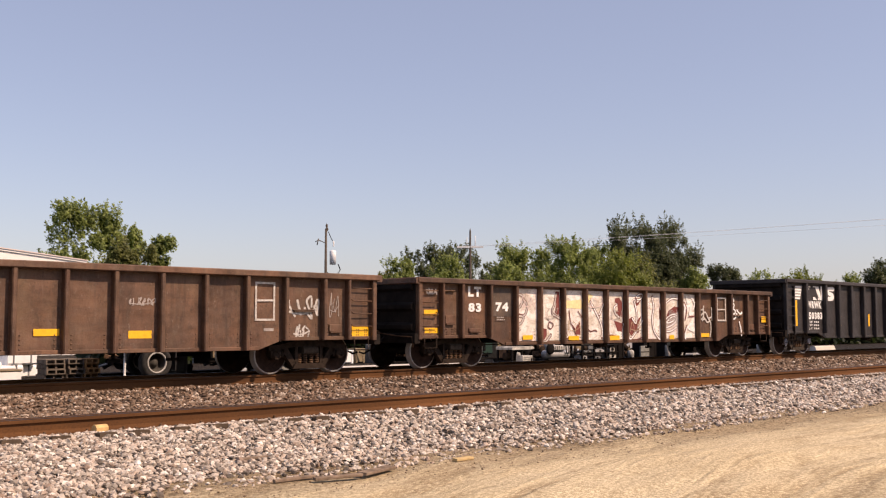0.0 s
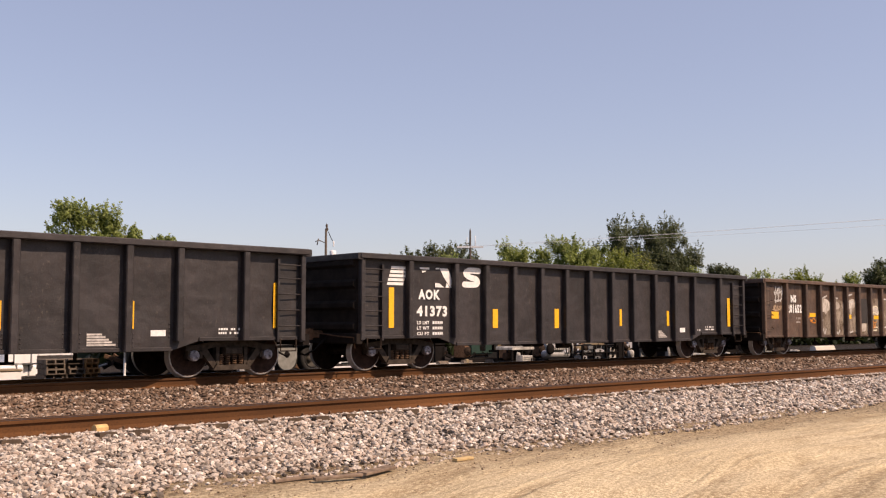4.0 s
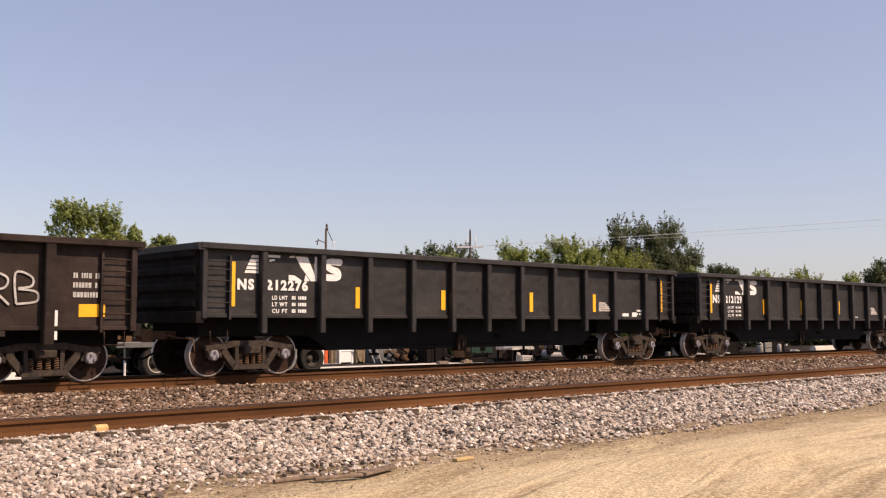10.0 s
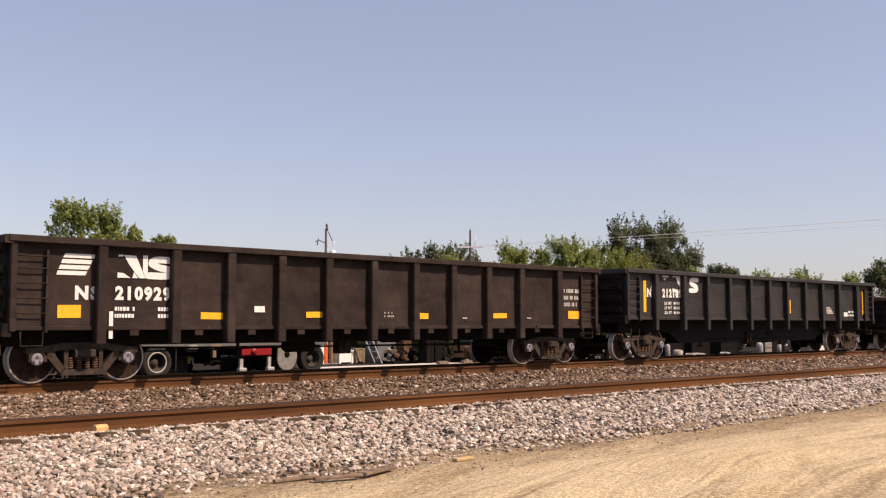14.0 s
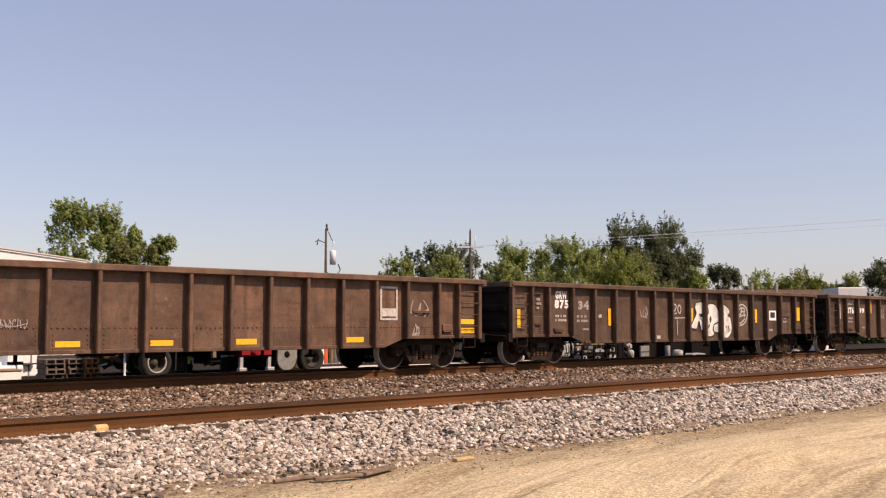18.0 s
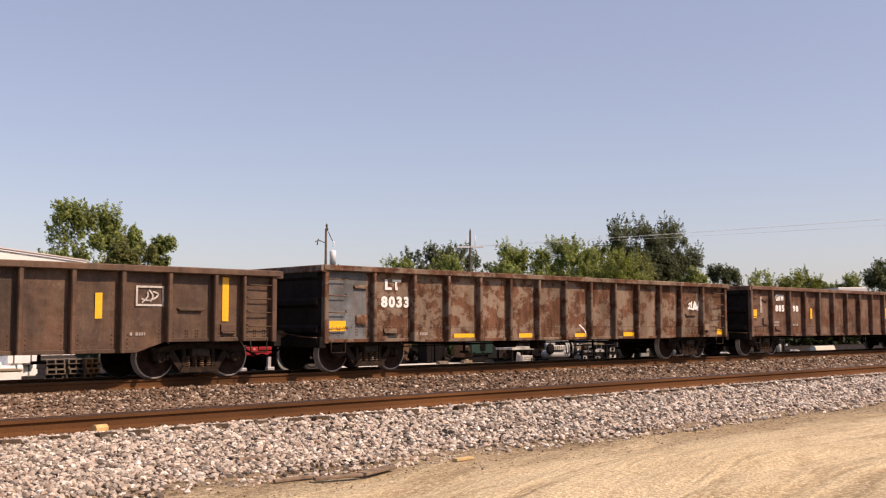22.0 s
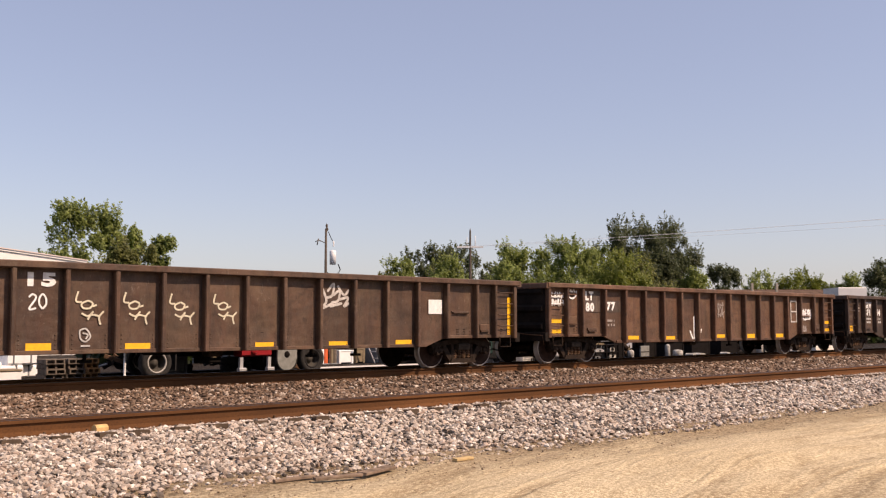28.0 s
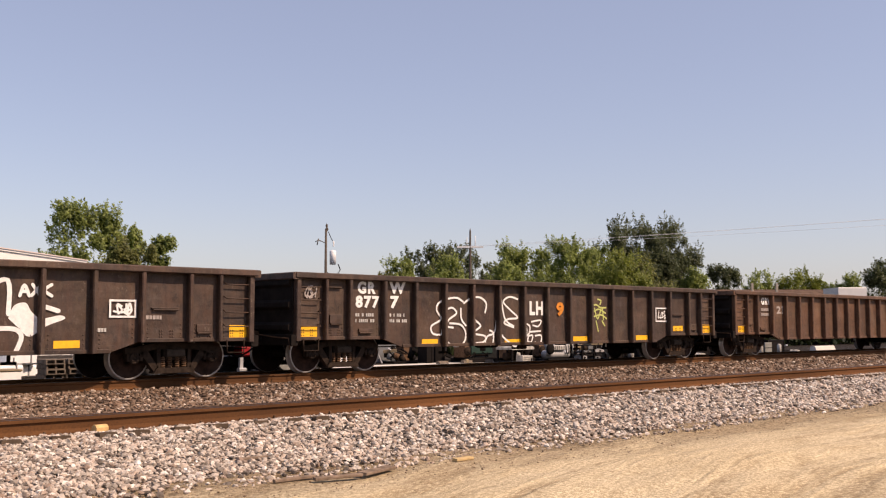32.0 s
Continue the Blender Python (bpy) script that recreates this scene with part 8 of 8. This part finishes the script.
spray(16, [[(-3.52, 0.99), (-3.4, 1.02), (-3.31, 0.88), (-3.4, 0.78), (-3.5, 0.84), (-3.52, 0.99)], [(-3.46, 0.94), (-3.36, 0.91), (-3.4, 0.83)], [(-3.49, 0.7), (-3.31, 0.7)]], 0.03, 'pale')
scrawl(16, (-7.94, 1.24, 0.33, 0.15), 0.03, 'faded', 87)
small_print(16, (-5.49, 1.13, 0.49, 0.29), 2, 'faded')
# brown car with the arrow
patches(17, [(-6.58, 1.46, 0.72, 0.6), (-5.64, 1.46, 0.74, 0.33)], 'repaint')
letters(17, 'LT', (-6.53, 1.79, 0.36, 0.26), 'white', 0.03)
letters(17, '80', (-6.52, 1.47, 0.38, 0.26), 'white', 0.03)
letters(17, '77', (-5.56, 1.5, 0.41, 0.26), 'white', 0.03)
reflect(17, [(-8.06, 1.14, 0.47, 0.12), (-8.07, 0.85, 0.47, 0.12), (-4.54, 0.65, 0.52, 0.11), (-2.63, 0.61, 0.51, 0.12), (0.23, 0.66, 0.53, 0.11), (2.16, 0.63, 0.51, 0.14), (4.06, 0.64, 0.56, 0.13), (7.71, 1.12, 0.48, 0.11), (7.71, 0.84, 0.48, 0.12)])
scrawl(17, (-8.1, 1.83, 0.6, 0.17), 0.042, 'white', 91)
scrawl(17, (-8.09, 1.62, 0.6, 0.19), 0.042, 'white', 96)
spray(17, [[(-7.29, 2.0), (-7.22, 1.86), (-7.08, 1.84), (-6.95, 1.93), (-6.94, 2.06)], [(-7.22, 2.03), (-7.17, 2.08), (-7.13, 1.98), (-7.05, 2.08), (-7.0, 1.99)]], 0.05, 'white')
spray(17, [[(-1.06, 1.33), (-1.06, 0.57)], [(-1.28, 0.88), (-1.2, 0.74), (-1.08, 0.57)], [(-0.65, 0.92), (-0.73, 0.78), (-0.79, 0.64)]], 0.07, 'white')
frame_mark(17, (5.19, 1.17, 0.45, 0.8), 0.05, 'faded_white')
spray(17, [[(5.19, 1.57), (5.65, 1.57)]], 0.05, 'faded_white')
scrawl(17, (5.97, 1.46, 1.02, 0.22), 0.035, 'white', 93)
scrawl(17, (6.08, 1.24, 0.73, 0.24), 0.035, 'white', 98)
scrawl(17, (6.03, 1.35, 0.84, 0.31), 0.035, 'white', 99)
scrawl(17, (0.32, 1.31, 0.46, 0.49), 0.03, 'faded', 94)
scrawl(17, (6.07, 0.8, 0.28, 0.24), 0.04, 'faded', 95)
small_print(17, (-5.56, 1.03, 0.41, 0.25), 2, 'faded')
# dark car with dripping white graffiti
letters(18, 'GRW', (-6.5, 1.75, 0.57, 0.25), 'white', 0.03)
letters(18, '871', (-6.54, 1.45, 0.49, 0.26), 'white', 0.03)
letters(18, '44', (-5.52, 1.46, 0.4, 0.26), 'white', 0.03)
small_print(18, (-6.53, 1.13, 0.53, 0.27), 2, 'pale')
small_print(18, (-5.54, 1.13, 0.5, 0.27), 2, 'pale')
small_print(18, (-7.26, 1.59, 0.27, 0.35), 3, 'faded')
reflect(18, [(-8.13, 0.82, 0.47, 0.24), (-4.55, 0.64, 0.48, 0.12), (-0.67, 0.61, 0.44, 0.14), (4.07, 0.66, 0.49, 0.14), (7.72, 0.78, 0.45, 0.31)])
patchwork(18, [[(0.03, 1.11), (0.9, 1.11), (0.9, 0.58), (0.03, 0.58)], [(0.98, 1.11), (1.84, 1.11), (1.84, 0.58), (0.98, 0.58)], [(1.95, 1.11), (2.8, 1.11), (2.8, 0.59), (1.95, 0.59)], [(1.01, 1.59), (1.31, 1.59), (1.31, 1.41), (1.01, 1.39)]], 'dull_silver')
blob(18, [[(-0.96, 1.2), (-0.86, 1.36), (-0.63, 1.45), (-0.5, 1.36), (-0.23, 1.44), (-0.08, 1.54), (-0.05, 1.36), (-0.15, 1.09), (-0.28, 0.94), (-0.38, 1.04), (-0.7, 1.14), (-0.91, 1.1)], [(3.25, 1.21), (3.35, 1.44), (3.55, 1.49), (3.66, 1.33), (3.84, 1.21), (4.18, 1.27), (4.26, 1.2), (3.93, 1.07), (3.63, 0.88), (3.45, 1.03)]], 'white', '', 0)
spray(18, [[(0.06, 1.73), (0.47, 1.9), (0.58, 1.65), (0.87, 1.53), (0.87, 1.31)], [(0.65, 1.65), (0.67, 1.86), (0.9, 1.81), (1.33, 1.88), (1.35, 1.37), (1.07, 1.37), (1.15, 0.98)], [(0.36, 1.43), (0.56, 1.34), (0.51, 1.06), (0.58, 0.84), (0.43, 0.57)], [(1.41, 1.37), (1.62, 1.09), (1.57, 0.89), (1.66, 0.58)], [(1.76, 1.31), (1.81, 1.86), (1.66, 1.78)], [(1.91, 1.35), (2.09, 1.06), (1.95, 0.61)], [(1.98, 1.88), (2.2, 1.9), (2.2, 1.15)], [(2.34, 1.49), (2.35, 1.84), (2.43, 1.91), (2.8, 1.75), (3.22, 1.89), (3.25, 1.29)]], 0.085, 'white')
spray(18, [[(2.45, 1.45), (2.65, 1.19), (2.59, 0.96), (2.73, 0.76), (2.77, 0.56)], [(2.57, 1.19), (2.66, 1.21)], [(2.92, 1.02), (3.35, 1.02), (3.49, 0.87), (3.37, 0.55)], [(-0.05, 1.48), (0.04, 1.18), (-0.13, 0.91), (-0.23, 0.62)], [(0.04, 1.58), (0.07, 1.79)], [(3.84, 1.44), (4.14, 1.35)], [(-0.66, 1.49), (-0.5, 1.58), (-0.36, 1.5)], [(0.87, 0.65), (0.78, 0.56)]], 0.085, 'white')
throw_up(18, 'SEUD0', (-0.92, 1.66, 0.78, 0.24), 0.05, 'white', '')
throw_up(18, 'AXK', (3.42, 1.62, 0.62, 0.2), 0.06, 'white', '')
frame_mark(18, (5.11, 1.23, 0.55, 0.35), 0.04, 'white')
scrawl(18, (5.19, 1.29, 0.37, 0.22), 0.04, 'white', 103)
small_print(18, (-1.63, 0.7, 0.31, 0.09), 1, 'pale')
small_print(18, (-4.57, 1.32, 0.18, 0.09), 1, 'faded')
small_print(18, (5.86, 1.18, 0.39, 0.14), 1, 'faded')
small_print(18, (4.74, 0.94, 0.39, 0.13), 1, 'pale')
# dark car with outlined block graffiti
letters(19, 'GR', (-6.49, 1.81, 0.54, 0.29), 'white', 0.03)
letters(19, 'W', (-5.55, 1.83, 0.52, 0.29), 'white', 0.03)
letters(19, '877', (-6.55, 1.48, 0.71, 0.29), 'white', 0.03)
letters(19, '7', (-5.51, 1.48, 0.27, 0.3), 'white', 0.03)
small_print(19, (-6.55, 1.13, 0.64, 0.27), 2, 'pale')
small_print(19, (-5.53, 1.13, 0.57, 0.27), 2, 'pale')
reflect(19, [(-8.11, 0.82, 0.49, 0.25), (-4.51, 0.62, 0.53, 0.12), (-1.6, 0.58, 0.61, 0.13), (1.18, 0.61, 0.63, 0.15), (4.1, 0.63, 0.58, 0.14), (6.04, 0.89, 0.53, 0.16), (7.7, 0.81, 0.54, 0.28)])
spray(19, [[(-3.11, 1.67), (-3.35, 1.77), (-3.69, 1.73), (-3.97, 1.62), (-4.02, 1.44), (-3.88, 1.23), (-4.2, 1.06), (-4.15, 0.88), (-3.88, 0.85), (-3.84, 0.99)], [(-3.74, 1.45), (-3.5, 1.52), (-3.35, 1.38), (-3.6, 1.23), (-3.69, 1.06), (-3.45, 1.02)], [(-3.6, 1.13), (-3.2, 1.09), (-3.03, 0.88), (-3.11, 0.63), (-3.45, 0.56), (-3.79, 0.74)], [(-3.11, 1.63), (-2.81, 1.78), (-2.5, 1.79), (-2.29, 1.64), (-2.34, 1.39)], [(-3.2, 1.52), (-3.18, 1.24), (-3.01, 1.06)]], 0.05, 'white')
spray(19, [[(-2.81, 1.53), (-2.71, 1.24), (-2.5, 1.06), (-2.76, 0.88), (-2.34, 0.8), (-2.39, 0.65), (-2.81, 0.62)], [(-2.34, 0.65), (-2.24, 0.8), (-1.97, 0.94), (-1.87, 1.69)], [(-2.18, 0.95), (-2.03, 0.87), (-2.08, 0.58), (-2.34, 0.62)], [(-1.73, 1.76), (-1.59, 1.24), (-1.25, 1.05)], [(-1.09, 1.77), (-1.42, 1.83), (-1.65, 1.69), (-1.37, 1.47), (-1.11, 1.28), (-1.48, 1.24), (-1.62, 1.13), (-1.25, 1.02)], [(-1.81, 0.94), (-1.65, 0.76), (-1.25, 0.53), (-1.14, 0.56)]], 0.05, 'white')
spray(19, [[(-0.8, 1.13), (-0.63, 1.05), (-0.66, 0.86), (-0.8, 0.79)], [(-0.58, 1.17), (-0.18, 1.21), (-0.29, 1.05), (-0.52, 1.08)], [(-0.63, 0.9), (-0.18, 0.92)], [(-0.69, 0.79), (-0.52, 0.8), (-0.58, 0.63), (-0.71, 0.65), (-0.69, 0.79)], [(-0.43, 0.79), (-0.18, 0.8), (-0.2, 0.61), (-0.43, 0.62)], [(-0.86, 1.21), (-0.75, 0.94), (-0.86, 0.6)]], 0.045, 'white')
spray(19, [[(1.97, 1.62), (2.2, 1.67), (2.41, 1.59), (2.68, 1.59)], [(2.07, 1.46), (2.34, 1.54), (2.65, 1.42)], [(2, 1.3), (2.41, 1.38), (2.7, 1.26)], [(2.2, 1.21), (2.3, 0.89)], [(2.47, 1.21), (2.61, 1.05)], [(2.27, 1.83), (2.43, 1.79), (2.38, 1.67)], [(2.13, 1.58), (2.27, 1.26), (2.47, 1.59), (2.54, 1.22)]], 0.045, 'lime')
letters(19, 'LH', (-0.64, 1.35, 0.55, 0.38), 'white', 0.03)
letters(19, '9', (0.46, 1.33, 0.32, 0.39), 'orange', 0.03)
frame_mark(19, (5.11, 1.18, 0.66, 0.44), 0.04, 'white')
scrawl(19, (5.22, 1.25, 0.42, 0.28), 0.03, 'white', 113)
scrawl(19, (-7.97, 1.66, 0.31, 0.32), 0.03, 'faded', 114)
# last car in view
reflect(20, [(-7.88, 0.76, 0.55, 0.29)])
letters(20, 'GRW', (-6.34, 1.79, 0.75, 0.26), 'white', 0.03)
letters(20, '23', (-5.29, 1.48, 0.61, 0.28), 'faded', 0.03)
small_print(20, (-6.36, 1.38, 0.81, 0.34), 2, 'faded')

# ---- movement ----
def gone(t):
    """Metres that the train has gone to the left by t seconds; it speeds up a little."""
    return 9.39396 * t + 0.0241548 * t ** 2 + 0.000144877 * t ** 3 - 0.0000021189 * t ** 4


FOOT = 20.016


def motions():
    for car, sets, kind, middle in TRAIN:
        r = KINDS[kind]["wheel"]
        walk(car, [(t, pose(middle - gone(t) - FOOT, TRACK_Y, 0)) for t in range(33)])
        seen = [t / 30 for t in range(961) if 12 < middle - gone(t / 30) < 82]
        for ws in sets:
            home = ws.matrix_basis.translation.copy()
            turns = [(t, -gone(t) / r) for t in seen]
            if seen[0] > 0:
                turns.insert(0, (0, turns[0][1]))
            if seen[-1] < 32:
                turns.append((32, turns[-1][1]))
            walk(ws, [(t, Matrix.Translation(home) @ Matrix.Rotation(a, 4, "Y")) for t, a in turns])


motions()
